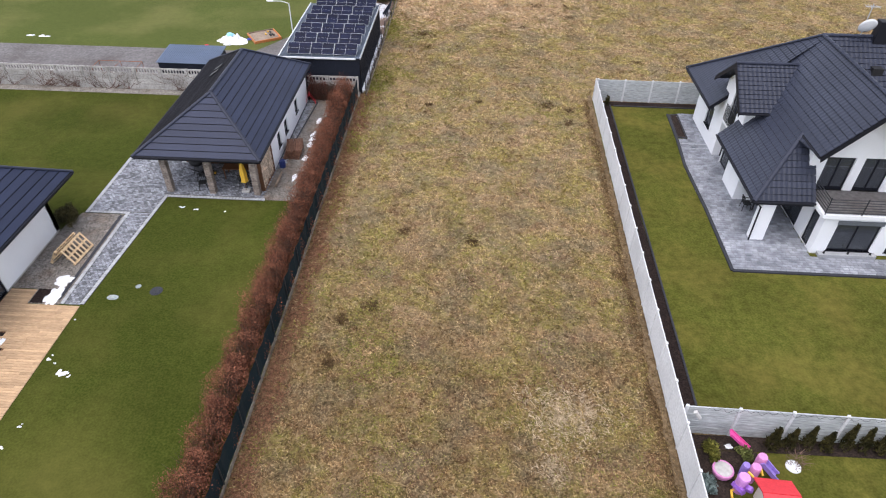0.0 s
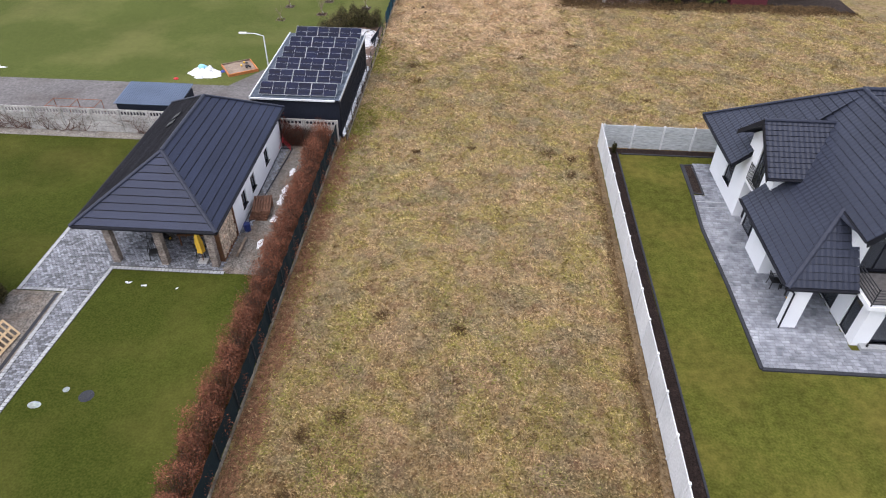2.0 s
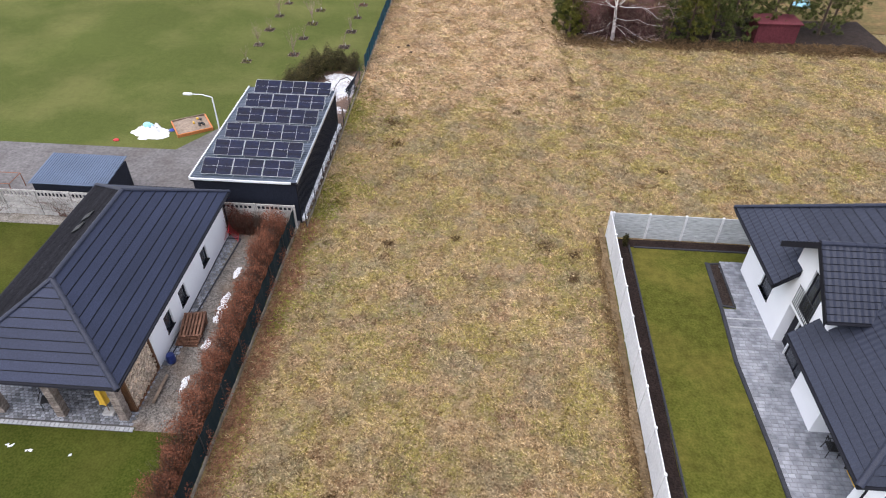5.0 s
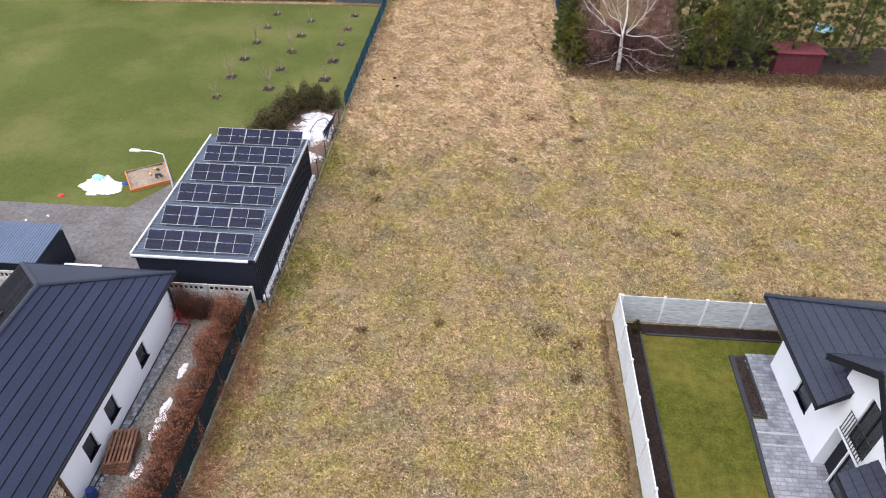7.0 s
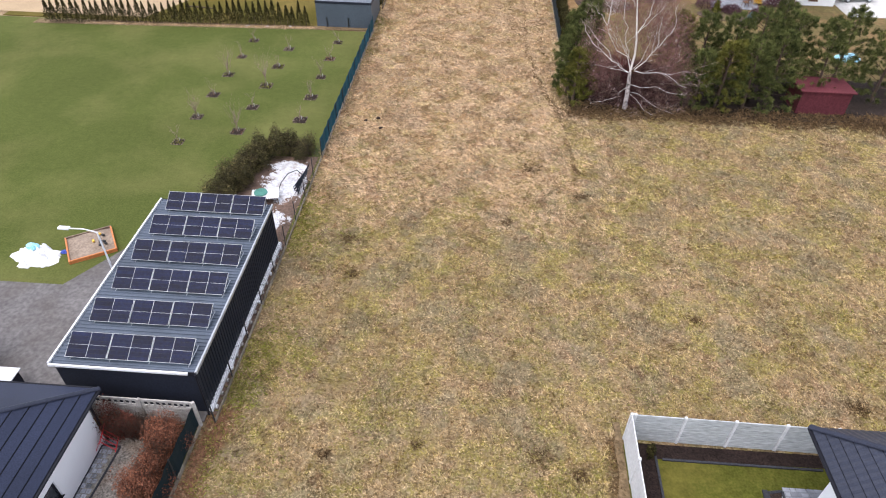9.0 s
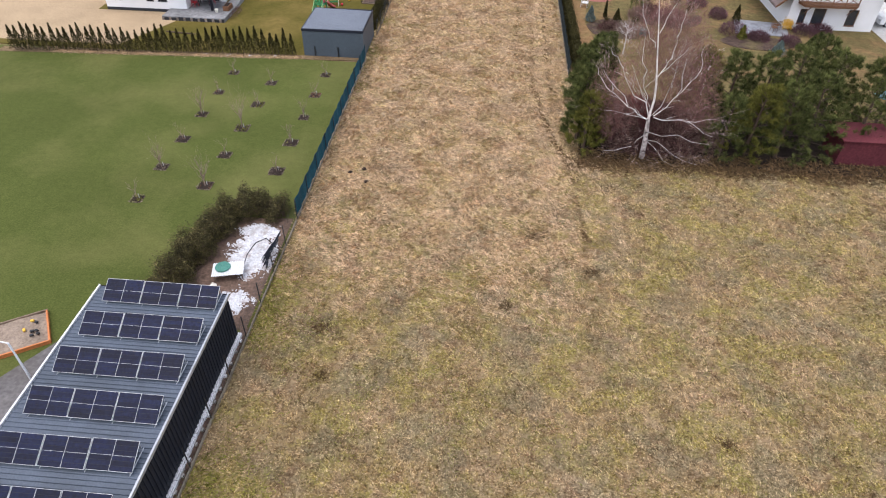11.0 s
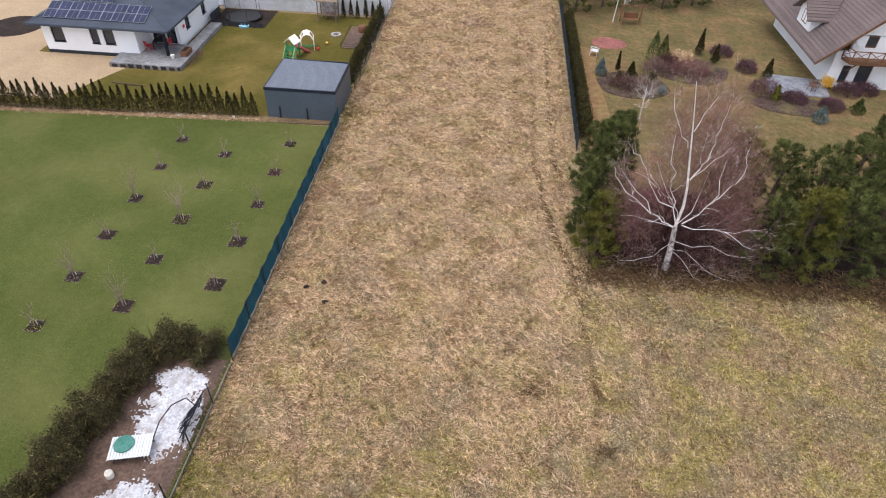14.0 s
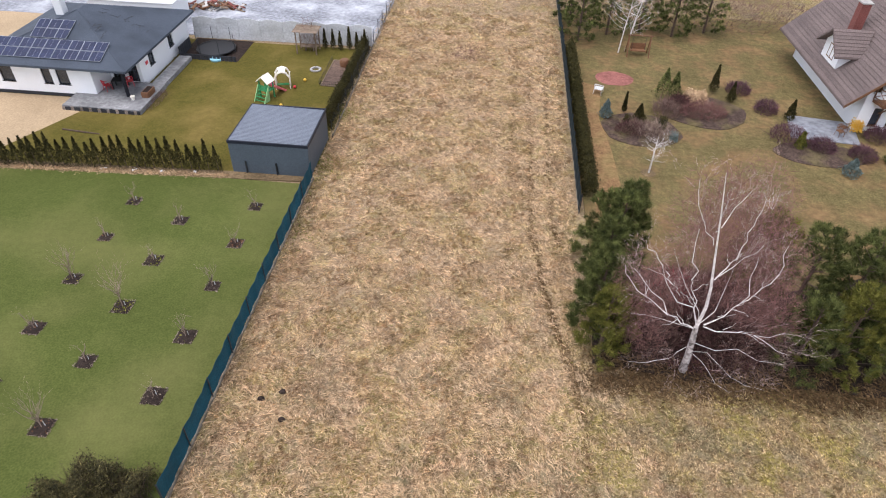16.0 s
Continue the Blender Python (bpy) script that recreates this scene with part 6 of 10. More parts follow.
thuja_row([(-39.5 + i * 0.62, 87.95 + 0.045 * i) for i in range(41)], 2.2, 0.47, "slim dark green thuja in a boundary row", "thuja row", 61)
thuja_row([(12.72 + i * 0.72, 14.65) for i in range(10)], 1.4, 0.3, "small dark thuja planted in bark mulch", "thujas by the wall", 71)
thuja_row([(-12.3 + i * 0.75, 110.9) for i in range(6)], 1.9, 0.3, "slim dark green thuja before the concrete wall", "thujas at the back wall", 81)


def twiggy(root, start, tip, r, depth, rnd, mat, store, bend=0.25):
    """Grows a limb and its side limbs; thick limbs become tubes, the finest go into the store as slivers."""
    start, tip = Vector(start), Vector(tip)
    d = tip - start
    pts, k = [start], 4
    for i in range(1, k + 1):
        pts.append(start + d * (i / k) + Vector((rnd.gauss(0, 1), rnd.gauss(0, 1), rnd.gauss(0, 0.6))) * (d.length * bend * 0.16 * (1 if i < k else 0.3)))
    if r > 0.012:
        tube("limb", pts, [r * (1 - 0.7 * i / k) for i in range(k + 1)], mat, root, sides=5 if r > 0.04 else 4)
    else:
        for a, b in zip(pts, pts[1:]):
            s = Vector((rnd.gauss(0, 1), rnd.gauss(0, 1), rnd.gauss(0, 1))).normalized() * max(r * 0.7, 0.006)
            store.append((a - s, a + s, b))
    if depth:
        for i in range(3 if depth > 1 else 4):
            f = rnd.uniform(0.35, 0.95)
            p = start + d * f
            q = p + (d.normalized() + Vector((rnd.gauss(0, 0.6), rnd.gauss(0, 0.6), rnd.gauss(0.1, 0.45)))).normalized() * d.length * rnd.uniform(0.32, 0.6)
            twiggy(root, p, q, r * 0.42, depth - 1, rnd, mat, store, bend)


def build_birch(x, y):
    t = tagged(new("birch_tree"), "bare white-barked birch with wide crooked limbs", "tree")
    rnd = random.Random(7)
    store = []
    tube("trunk", [(x, y, -0.05), (x - 0.04, y, 1.2), (x - 0.12, y, 2.2), (x - 0.2, y, 3.1)], [0.21, 0.17, 0.145, 0.12], "birch_foot", t, sides=9)
    tube("trunk", [(x - 0.2, y, 3.05), (x - 0.1, y + 0.05, 4.4), (x - 0.2, y + 0.1, 5.5), (x - 0.55, y + 0.1, 7.3), (x - 1.0, y + 0.1, 9.7), (x - 1.4, y, 11.5)], [0.085, 0.078, 0.064, 0.046, 0.03, 0.008], "birch", t, sides=7)
    limbs = [((-0.25, 0, 3.0), (-1.75, -0.2, 3.95), 0.085), ((-1.75, -0.2, 3.95), (-3.1, -0.1, 5.0), 0.065), ((-3.1, -0.1, 5.0), (-4.1, 0, 6.5), 0.045),
             ((-1.75, -0.2, 3.95), (-3.6, 0.3, 6.2), 0.05), ((-0.25, 0, 3.3), (-2.5, 0.2, 6.5), 0.07), ((-2.5, 0.2, 6.5), (-3.5, 0.2, 7.8), 0.045),
             ((-0.25, 0.1, 3.4), (-1.1, 0.2, 5.8), 0.06), ((-1.1, 0.2, 5.8), (-1.65, 0.1, 8.6), 0.05), ((0.1, 0, 3.3), (1.25, 0, 4.85), 0.085),
             ((1.25, 0, 4.85), (2.1, 0, 6.1), 0.065), ((2.1, 0, 6.1), (2.15, 0.1, 8.2), 0.045), ((1.25, 0, 4.85), (1.4, 0.4, 7.2), 0.045),
             ((-0.25, 0, 6.1), (0.35, 0.1, 7.3), 0.07), ((0.35, 0.1, 7.3), (0.35, 0.1, 8.7), 0.055), ((0.35, 0.1, 8.7), (0.5, 0, 10.4), 0.04),
             ((-0.8, 0, 8.9), (-0.2, 0, 10.8), 0.045), ((-0.85, 0, 8.0), (-1.6, 0, 9.2), 0.045), ((-1.6, 0, 9.2), (-2.3, 0, 11.1), 0.035),
             ((-0.15, 0, 6.3), (1.3, 0.2, 8.0), 0.05), ((0.1, 0, 3.2), (2.3, -0.3, 3.2), 0.065), ((2.3, -0.3, 3.2), (4.2, -0.4, 2.2), 0.045),
             ((2.3, -0.3, 3.2), (4.1, -0.2, 3.4), 0.035), ((0, -0.05, 2.1), (3.9, -0.5, 1.65), 0.05), ((0, -0.05, 1.5), (3.5, -0.9, 0.35), 0.04),
             ((0.05, -0.05, 1.4), (1.9, -1.3, 0.25), 0.04), ((0, -0.1, 1.6), (0.7, -1.5, 0.25), 0.035), ((-0.1, 0, 1.95), (-1.0, -0.2, 1.0), 0.055),
             ((-1.0, -0.2, 1.0), (-2.8, -0.3, 0.4), 0.045), ((-0.5, -0.1, 1.5), (-0.9, -1.2, 0.25), 0.035), ((-0.2, 0, 3.0), (-3.2, 0.2, 3.4), 0.04),
             ((-0.1, 0.1, 3.2), (1.5, 2.4, 5.6), 0.045), ((-0.1, 0.1, 3.2), (-1.5, 2.2, 5.8), 0.045)]
    o = Vector((x, y, 0))
    for a, b, r in limbs:
        twiggy(t, o + Vector(a), o + Vector(b), r * (0.34 if a[2] < 2.2 else 0.5), 2, rnd, "birch", store, 0.34)
        for k in range(5):
            p = o + Vector(a).lerp(Vector(b), rnd.uniform(0.3, 1))
            q = p + (Vector(b) - Vector(a)).normalized() * 0.7 + Vector((rnd.gauss(0, 0.5), rnd.gauss(0, 0.3), rnd.gauss(0.4, 0.4)))
            twiggy(t, p, q, 0.0119, 2, rnd, "birch", store, 0.3)
    v = np.array([[tuple(p) for p in tri] for tri in store], float).reshape(-1, 3)
    ob = fast_mesh("twig", v, np.arange(len(v)).reshape(-1, 3), "twig_birch", t)
    ob["kind"] = "stuff"
    # reddish outermost twigs, like a haze
    rng = np.random.default_rng(8)
    p = np.concatenate([in_ellipsoid(rng, m, (x + a, y + b, c), (r, r * 0.9, h)) for a, b, c, r, h, m in ((-2.6, 0.8, 4.8, 1.6, 2.2, 2600), (-1.0, 1.6, 8.2, 1.5, 2.8, 3000), (0.8, 1.6, 8.4, 1.9, 2.8, 7000), (2.2, 1.4, 5.8, 1.9, 2.8, 6500), (0.6, 2.2, 5.0, 2.6, 2.8, 6500), (3.0, 1.0, 3.6, 1.7, 1.8, 3600), (-2.2, 0.8, 2.8, 1.6, 1.6, 2200))])
    n = len(p)
    d = rng.normal(0, 0.25, (n, 3)) + np.c_[(p[:, 0] - x) * 0.06, (p[:, 1] - y) * 0.06, rng.uniform(-0.4, 0.3, n)]
    s = rng.normal(0, 0.0045, (n, 3))
    v = np.stack([p - s, p + s, p + d], 1).reshape(-1, 3)
    ob = fast_mesh("fine_twig", v, np.arange(3 * n).reshape(-1, 3), "twig_red", t)
    ob["kind"] = "stuff"


def brush(name, label, cx, cy, rx, ry, h, n, mat, seed, length=0.5, thin=0.006, category="shrub"):
    """A bare many-stemmed shrub: fine upright twigs."""
    rng = np.random.default_rng(seed)
    a, k = rng.uniform(0, math.tau, n), np.sqrt(rng.uniform(0, 1, n))
    z = rng.uniform(0, 1, n) ** 0.8
    b = np.c_[cx + np.cos(a) * k * rx, cy + np.sin(a) * k * ry, z * h * np.sqrt(np.clip(1.05 - k * k, 0.1, 1))]
    d = np.c_[np.cos(a) * 0.25 + rng.normal(0, 0.35, n), np.sin(a) * 0.25 + rng.normal(0, 0.35, n), rng.uniform(0.1, 1, n)] * length * rng.uniform(0.5, 1.3, (n, 1))
    s = rng.normal(0, thin, (n, 3))
    v = np.stack([b - s, b + s, b + d], 1).reshape(-1, 3)
    ob = fast_mesh(name, v, np.arange(3 * n).reshape(-1, 3), mat)
    return tagged(ob, label, category)


def pine_tree(x, y, h, r, seed, mat="pine", n=300, base=0.1, label="bushy green pine with dense needle tufts"):
    """Trunk, limbs in uneven whorls, and bursts of needles along and at the ends of the limbs."""
    rng = np.random.default_rng(seed)
    t = tagged(new("pine_tree"), label, "tree", "pines at the garden's edge")
    lean = rng.uniform(-0.25, 0.25, 2)
    tube("trunk", [(x, y, -0.05), (x + lean[0] * 0.5, y + lean[1] * 0.5, h * 0.5), (x + lean[0], y + lean[1], h * 0.96)], [0.13, 0.09, 0.02], "bark", t, sides=6)
    limb = bmesh.new()
    spots, ups = [], []
    count = n // 6
    for i in range(count):
        z = base + (0.97 - base) * ((i + rng.uniform(0, 1)) / count) ** 0.9
        reach = r * (1.05 - z) ** 0.55 * min(1.0, 0.8 + 1.2 * z) * rng.uniform(0.72, 1.12)
        a = i * 2.4 + rng.normal(0, 0.35)
        root = np.array([x + lean[0] * z, y + lean[1] * z, z * h])
        out = np.array([math.cos(a), math.sin(a), 0.12 + 0.5 * z])
        end = root + out * reach
        if i % 2 == 0:
            add_tube(limb, [tuple(root - [0, 0, 0.1]), tuple(end)], [0.028, 0.008], 3)
        side = np.array([-math.sin(a), math.cos(a), 0.0])
        for f in (1.0, 0.95, 0.86, 0.74, 0.58, 0.9):
            spots.append(root + out * reach * f + side * rng.normal(0, 0.26 * reach * (1.15 - f) + 0.1) + rng.normal(0, 0.07, 3))
            ups.append(out * 0.7 + [0, 0, 0.75])
    spots.append(np.array([x + lean[0], y + lean[1], h]))
    ups.append(np.array([0, 0, 1.0]))
    part("limb", limb, "bark", t)["kind"] = "stuff"
    m = 58
    c, up = np.repeat(np.array(spots), m, 0), np.repeat(np.array(ups), m, 0)
    d = rng.normal(0, 0.62, (len(c), 3)) + up / np.linalg.norm(up, axis=1)[:, None]
    d /= np.linalg.norm(d, axis=1)[:, None]
    p = c + rng.normal(0, 0.062, (len(c), 3)) + d * rng.uniform(0, 0.07, (len(c), 1))
    s = np.cross(d, rng.normal(size=(len(c), 3)))
    s /= np.linalg.norm(s, axis=1)[:, None] + 1e-9
    ln = rng.uniform(0.12, 0.27, (len(c), 1))
    v = np.stack([p - s * 0.014, p + s * 0.014, p + d * ln], 1).reshape(-1, 3)
    ob = fast_mesh("crown", v, np.arange(len(v)).reshape(-1, 3), mat, t)
    ob["kind"] = "stuff"
    return t


build_birch(14.0, 75.6)
SPOTS = ((9.9, 76.1, 4.4, 1.25, "pine_yellow"), (9.6, 77.9, 5.4, 1.45, "pine"), (10.2, 79.7, 5.8, 1.55, "pine"), (10.9, 81.6, 6.2, 1.6, "pine"),
         (11.8, 83.2, 5.8, 1.5, "pine"), (10.2, 83.4, 4.8, 1.4, "pine"), (10.9, 77.3, 3.6, 1.15, "pine_yellow"),
         (19.5, 76.5, 4.4, 1.75, "pine"), (21.2, 76.6, 5.2, 2.0, "pine_yellow"), (23.4, 76.6, 5.4, 2.1, "pine"), (22.2, 79.0, 6.4, 2.1, "pine"),
         (20.0, 79.6, 6.2, 1.9, "pine"), (25.4, 77.2, 5.8, 2.1, "pine"), (24.6, 80.2, 6.6, 2.1, "pine"), (27.2, 80.0, 6.4, 2.1, "pine"),
         (18.6, 81.6, 5.6, 1.7, "pine_yellow"), (29.6, 78.6, 6.4, 2.1, "pine"), (31.8, 81.0, 6.6, 2.2, "pine"), (27.6, 83.4, 6.0, 2.0, "pine"),
         (34.5, 79.0, 6.5, 2.2, "pine"), (37.0, 82.0, 7.0, 2.3, "pine"))
for i, (x, y, h, r, mt) in enumerate(SPOTS):
    pine_tree(x, y, h, r * (1.12 if x > 18 else 1.0), 500 + i, mt, 360 if h > 5 else 240, 0.02)
for i, (x, y, h, r) in enumerate(((11.5, 116.5, 6.0, 2.2), (14.5, 118.5, 6.5, 2.3), (17.8, 119.5, 6.5, 2.2), (11.0, 121.0, 6.5, 2.2), (21.0, 119.0, 6.0, 2.0), (24.5, 120.5, 6.5, 2.2))):
    pine_tree(x, y, h, r, 560 + i, "pine", 360, 0.02, "dark pine at the end of the garden")
brush("undergrowth", "reddish-brown bare undergrowth below the birch", 14.8, 78.8, 4.4, 3.6, 2.2, 26000, "purple_brush", 81, 0.6, 0.007, "undergrowth")
brush("undergrowth", "grey-brown bare brushwood between the pines", 17.0, 77.5, 2.6, 2.6, 2.8, 8000, "twig", 82, 0.6, 0.006, "undergrowth")
brush("undergrowth", "grey-brown bare brushwood between the pines", 12.3, 78.0, 1.6, 2.6, 3.4, 6000, "twig", 83, 0.6, 0.006, "undergrowth")
brush("red_shrub", "deep red dogwood shrub behind the birch", 13.6, 79.4, 1.1, 0.9, 3.2, 2600, "dogwood", 84, 0.6, 0.008)
grass_stuff("edge_grass", "dark brown tangled grass at the trees' foot", scatter_xy(85, 3800, 9.4, 38, 73.0, 76.3, lambda x, y, rng: y - 73.9 - 0.4 * np.sin(x * 0.9) > rng.normal(0.3, 0.5, len(x))), "tuft", 0.34, 0.012, 86, 5, 0.2, (0.2, 1.1))


def sapling(x, y, h, n, seed):
    t = tagged(new("fruit_tree"), "young leafless fruit tree in a square mulched bed", "tree", "young fruit trees")
    rnd = random.Random(seed)
    store = []
    tube("trunk", [(x, y, 0), (x + 0.02, y, h * 0.35)], [0.025, 0.018], "twig_pale", t, sides=5)
    for i in range(n):
        a, k = rnd.uniform(0, math.tau), rnd.uniform(0.12, 0.34)
        twiggy(t, (x, y, h * rnd.uniform(0.12, 0.4)), (x + math.cos(a) * h * k, y + math.sin(a) * h * k, h * rnd.uniform(0.75, 1.08)), 0.016, 1, rnd, "twig_pale", store, 0.3)
    v = np.array([[tuple(p) for p in tri] for tri in store], float).reshape(-1, 3)
    fast_mesh("twig", v, np.arange(len(v)).reshape(-1, 3), "twig_pale", t)["kind"] = "stuff"
    bed = tagged(new("mulch_bed"), "square bed of dark mulch cut into the lawn", "planting bed", "tree beds")
    w = 0.42 + rnd.uniform(-0.06, 0.06)
    bm = bmesh.new()
    g = [[bm.verts.new((x - w + 2 * w * i / 6 + rnd.uniform(-0.03, 0.03), y - w + 2 * w * j / 6 + rnd.uniform(-0.03, 0.03), 0.022 + (0 if i in (0, 6) or j in (0, 6) else rnd.uniform(0.01, 0.06)))) for j in range(7)] for i in range(7)]
    for i in range(6):
        for j in range(6):
            bm.faces.new((g[i][j], g[i + 1][j], g[i + 1][j + 1], g[i][j + 1]))
    part("mulch", bm, "soil", bed)
    rng = np.random.default_rng(seed)
    side = rng.integers(0, 4, 90)
    u, e = rng.uniform(-w, w, 90), w + rng.normal(0.01, 0.02, 90)
    p = np.where((side < 2)[:, None], np.c_[u, np.where(side == 0, -e, e)], np.c_[np.where(side == 2, -e, e), u])
    q = rng.uniform(-w * 0.85, w * 0.85, (rnd.choice((10, 25, 70)), 2))
    for name, at, mt, size in (("dry_grass_edge", p, "pale_soil", 0.07), ("weed", q, rnd.choice(("pale_soil", "weed", "litter")), 0.1)):
        c = np.c_[at + (x, y), np.full(len(at), 0.05)]
        vv, ff = leaf_cloud(c, size, seed + 1)
        fast_mesh(name, vv, ff, mt, bed)["kind"] = "stuff"
    tube("stake", [(x + 0.1, y + 0.1, 0), (x + 0.1, y + 0.1, 0.35)], 0.016, "white_metal", bed, sides=4)


TREES = [(-18.7, 67.2 + 3.68 * i) for i in range(6)] + [(-15.0, 69.05 + 3.74 * i) for i in range(5)] + [(-10.9, 71.2 + 3.7 * i) for i in range(5)]
BIG = {(0, 1): 1.9, (0, 3): 2.3, (1, 0): 2.1, (1, 2): 2.4, (2, 1): 1.5, (2, 2): 1.6}
for i, (x, y) in enumerate(TREES):
    c, r = (0, i) if i < 6 else (1, i - 6) if i < 11 else (2, i - 11)
    big = BIG.get((c, r), 1.35)
    sapling(x, y, big, 13 if big > 1.7 else 7 if big > 1.4 else 4, 700 + i)


# ---- small ground pieces ----
def snow_patch(x, y, rx, ry, seed, h=0.08, label="patch of old melting snow on the ground", rot=0.0, z=0.02):
    """A low ragged mound of snow."""
    bm = bmesh.new()
    rings, k = [], 26
    rows = 5
    rnd = random.Random(seed)
    for i in range(rows + 1):
        f = i / rows
        ring = []
        for q in range(k):
            a = q * math.tau / k
            e = 1 + 0.55 * noise.noise((math.cos(a) * 1.6 + seed, math.sin(a) * 1.6, seed * 0.7)) + 0.3 * noise.noise((math.cos(a) * 5 + seed, math.sin(a) * 5, 3))
            px, py = math.cos(a) * rx * e * f, math.sin(a) * ry * e * f
            ring.append(bm.verts.new((px, py, z + h * (1 - f ** 2.2) * (0.7 + 0.9 * noise.noise((px * 4, py * 4, seed)) + 0.5 * noise.noise((px * 11, py * 11, seed))) + (0 if i == rows else 0.006))))
        rings.append(ring)
    for i in range(rows):
        for q in range(k):
            a, b, c, d = rings[i][q], rings[i][(q + 1) % k], rings[i + 1][(q + 1) % k], rings[i + 1][q]
            bm.faces.new((a, b, c, d))
    bmesh.ops.remove_doubles(bm, verts=bm.verts, dist=0.0005)
    ob = part("snow_patch", bm, "snow", smooth=True)
    ob.matrix_world = pose(x, y, 0, 0, 0, rot)
    return tagged(ob, label, "snow", "snow patches")


def bed(name, pts, mat, label, z=0.035, edge=None, ew=0.12):
    t = tagged(poly(name, pts, -0.04, z, mat), label, "planting bed", kind="structure")
    if edge:
        for i in range(len(pts)):
            a, b = Vector((*pts[i], 0)), Vector((*pts[(i + 1) % len(pts)], 0))
            if (b - a).length < 0.3:
                continue
            u = (b - a).normalized()
            s = Vector((-u.y, u.x, 0))
            m = Matrix.Translation(a) @ Matrix((u, s, Vector((0, 0, 1)))).transposed().to_4x4()
            n = max(1, round((b - a).length / 1.0))
            for j in range(n):
                ln = (b - a).length / n
                box("edging", j * ln + 0.006, (j + 1) * ln - 0.006, -ew / 2, ew / 2, -0.03, z + 0.035, edge, t, m=m)
    return t


def ellipse(cx, cy, rx, ry, seed, k=22, rough=0.12):
    return [(cx + rx * math.cos(a) * (1 + rough * noise.noise((math.cos(a) * 1.5 + seed, math.sin(a) * 1.5, 0))), cy + ry * math.sin(a) * (1 + rough * noise.noise((math.cos(a) * 1.5, math.sin(a) * 1.5 + seed, 5)))) for a in (i * math.tau / k for i in range(k))]


# ---- western garden ----
bed("gravel_bed", [(-23.0, 21.7), (-21.75, 21.7), (-21.65, 20.65), (-20.04, 20.65), (-20.04, 28.18), (-22.6, 28.18), (-23.0, 26.8)], "gravel", "bed of grey gravel beside the annex", 0.03)
bed("drain_channel", [(-20.3, 21.0), (-20.12, 21.0), (-20.12, 28.1), (-20.3, 28.1)], "kerb", "dark slotted drain channel beside the path", 0.045)
bed("gravel_strip", [(-12.6, 30.36), (-12.25, 30.36), (-12.25, 30.2), (-9.3, 30.2), (-9.3, 44.2), (-12.6, 44.2)], "gravel", "grey gravel strip between summer house and hedge", 0.028)
bed("deck_bed", [(-22.5, 17.25), (-21.2, 17.25), (-21.1, 18.66), (-22.5, 18.66)], "soil", "small planted opening in the timber deck", 0.04)
bed("wall_gravel", rect(-45, -22.5, 43.5, 44.32), "pebble", "strip of pale pebbles at the foot of the concrete wall", 0.032)
bed("side_paving", [(-12.48, 34.2), (-12.27, 34.2), (-11.7, 43.1), (-12.48, 43.1)], "pebble", "strip of grey pebbles along the summer house wall", 0.036, "kerb", 0.07)
bed("soil_bed", [(-21.6, 20.7), (-20.9, 20.7), (-20.7, 21.7), (-21.6, 21.7)], "red_mulch", "small bed of dark reddish mulch by the deck", 0.036)
for i, (x, y, rx, ry, h) in enumerate(((-20.6, 21.3, 0.42, 0.75, 0.16), (-20.65, 22.35, 0.5, 0.4, 0.14), (-17.65, 16.5, 0.3, 0.15, 0.08), (-18.66, 17.2, 0.1, 0.14, 0.06), (-18.3, 16.95, 0.07, 0.1, 0.05), (-17.3, 16.35, 0.08, 0.06, 0.04), (-18.15, 12.67, 0.09, 0.08, 0.04), (-18.76, 19.7, 0.06, 0.05, 0.03), (-17.97, 13.65, 0.12, 0.06, 0.05),
                                       (-21.5, 18.0, 0.3, 0.4, 0.12), (-17.04, 29.14, 0.14, 0.06, 0.04), (-16.03, 29.0, 0.14, 0.08, 0.04), (-14.26, 28.91, 0.12, 0.06, 0.03),
                                       (-11.05, 32.8, 0.15, 0.4, 0.1), (-10.90, 35.1, 0.2, 0.36, 0.1), (-10.95, 36.9, 0.2, 0.45, 0.12), (-11.00, 38.2, 0.2, 0.45, 0.12), (-11.00, 40.3, 0.18, 0.44, 0.1), (-10.95, 37.6, 0.26, 0.25, 0.1),
                                       (-18.5, 89.15, 0.25, 0.12, 0.06), (-20.3, 89.1, 0.2, 0.12, 0.06), (-22.6, 88.95, 0.24, 0.1, 0.06), (-16.3, 89.3, 0.2, 0.1, 0.06), (-40.0, 54.2, 0.8, 0.2, 0.08), (-23.5, 51.2, 0.1, 0.1, 0.04), (-22.4, 50.2, 0.12, 0.06, 0.03), (-24.5, 50.6, 0.08, 0.1, 0.03))):
    if h > 0.08 or i in (15, 16, 17, 18):
        snow_patch(x, y, rx, ry, 20 + i, h)
        continue
    rnd = random.Random(i)
    for k in range(4):
        f = rnd.uniform(0.3, 0.65)
        snow_patch(x + rnd.gauss(0, 0.55) * rx, y + rnd.gauss(0, 0.55) * ry, rx * f, ry * f, 20 + i + 0.37 * k, h * 0.8, "small fleck of old snow on the ground", rnd.uniform(0, 90))


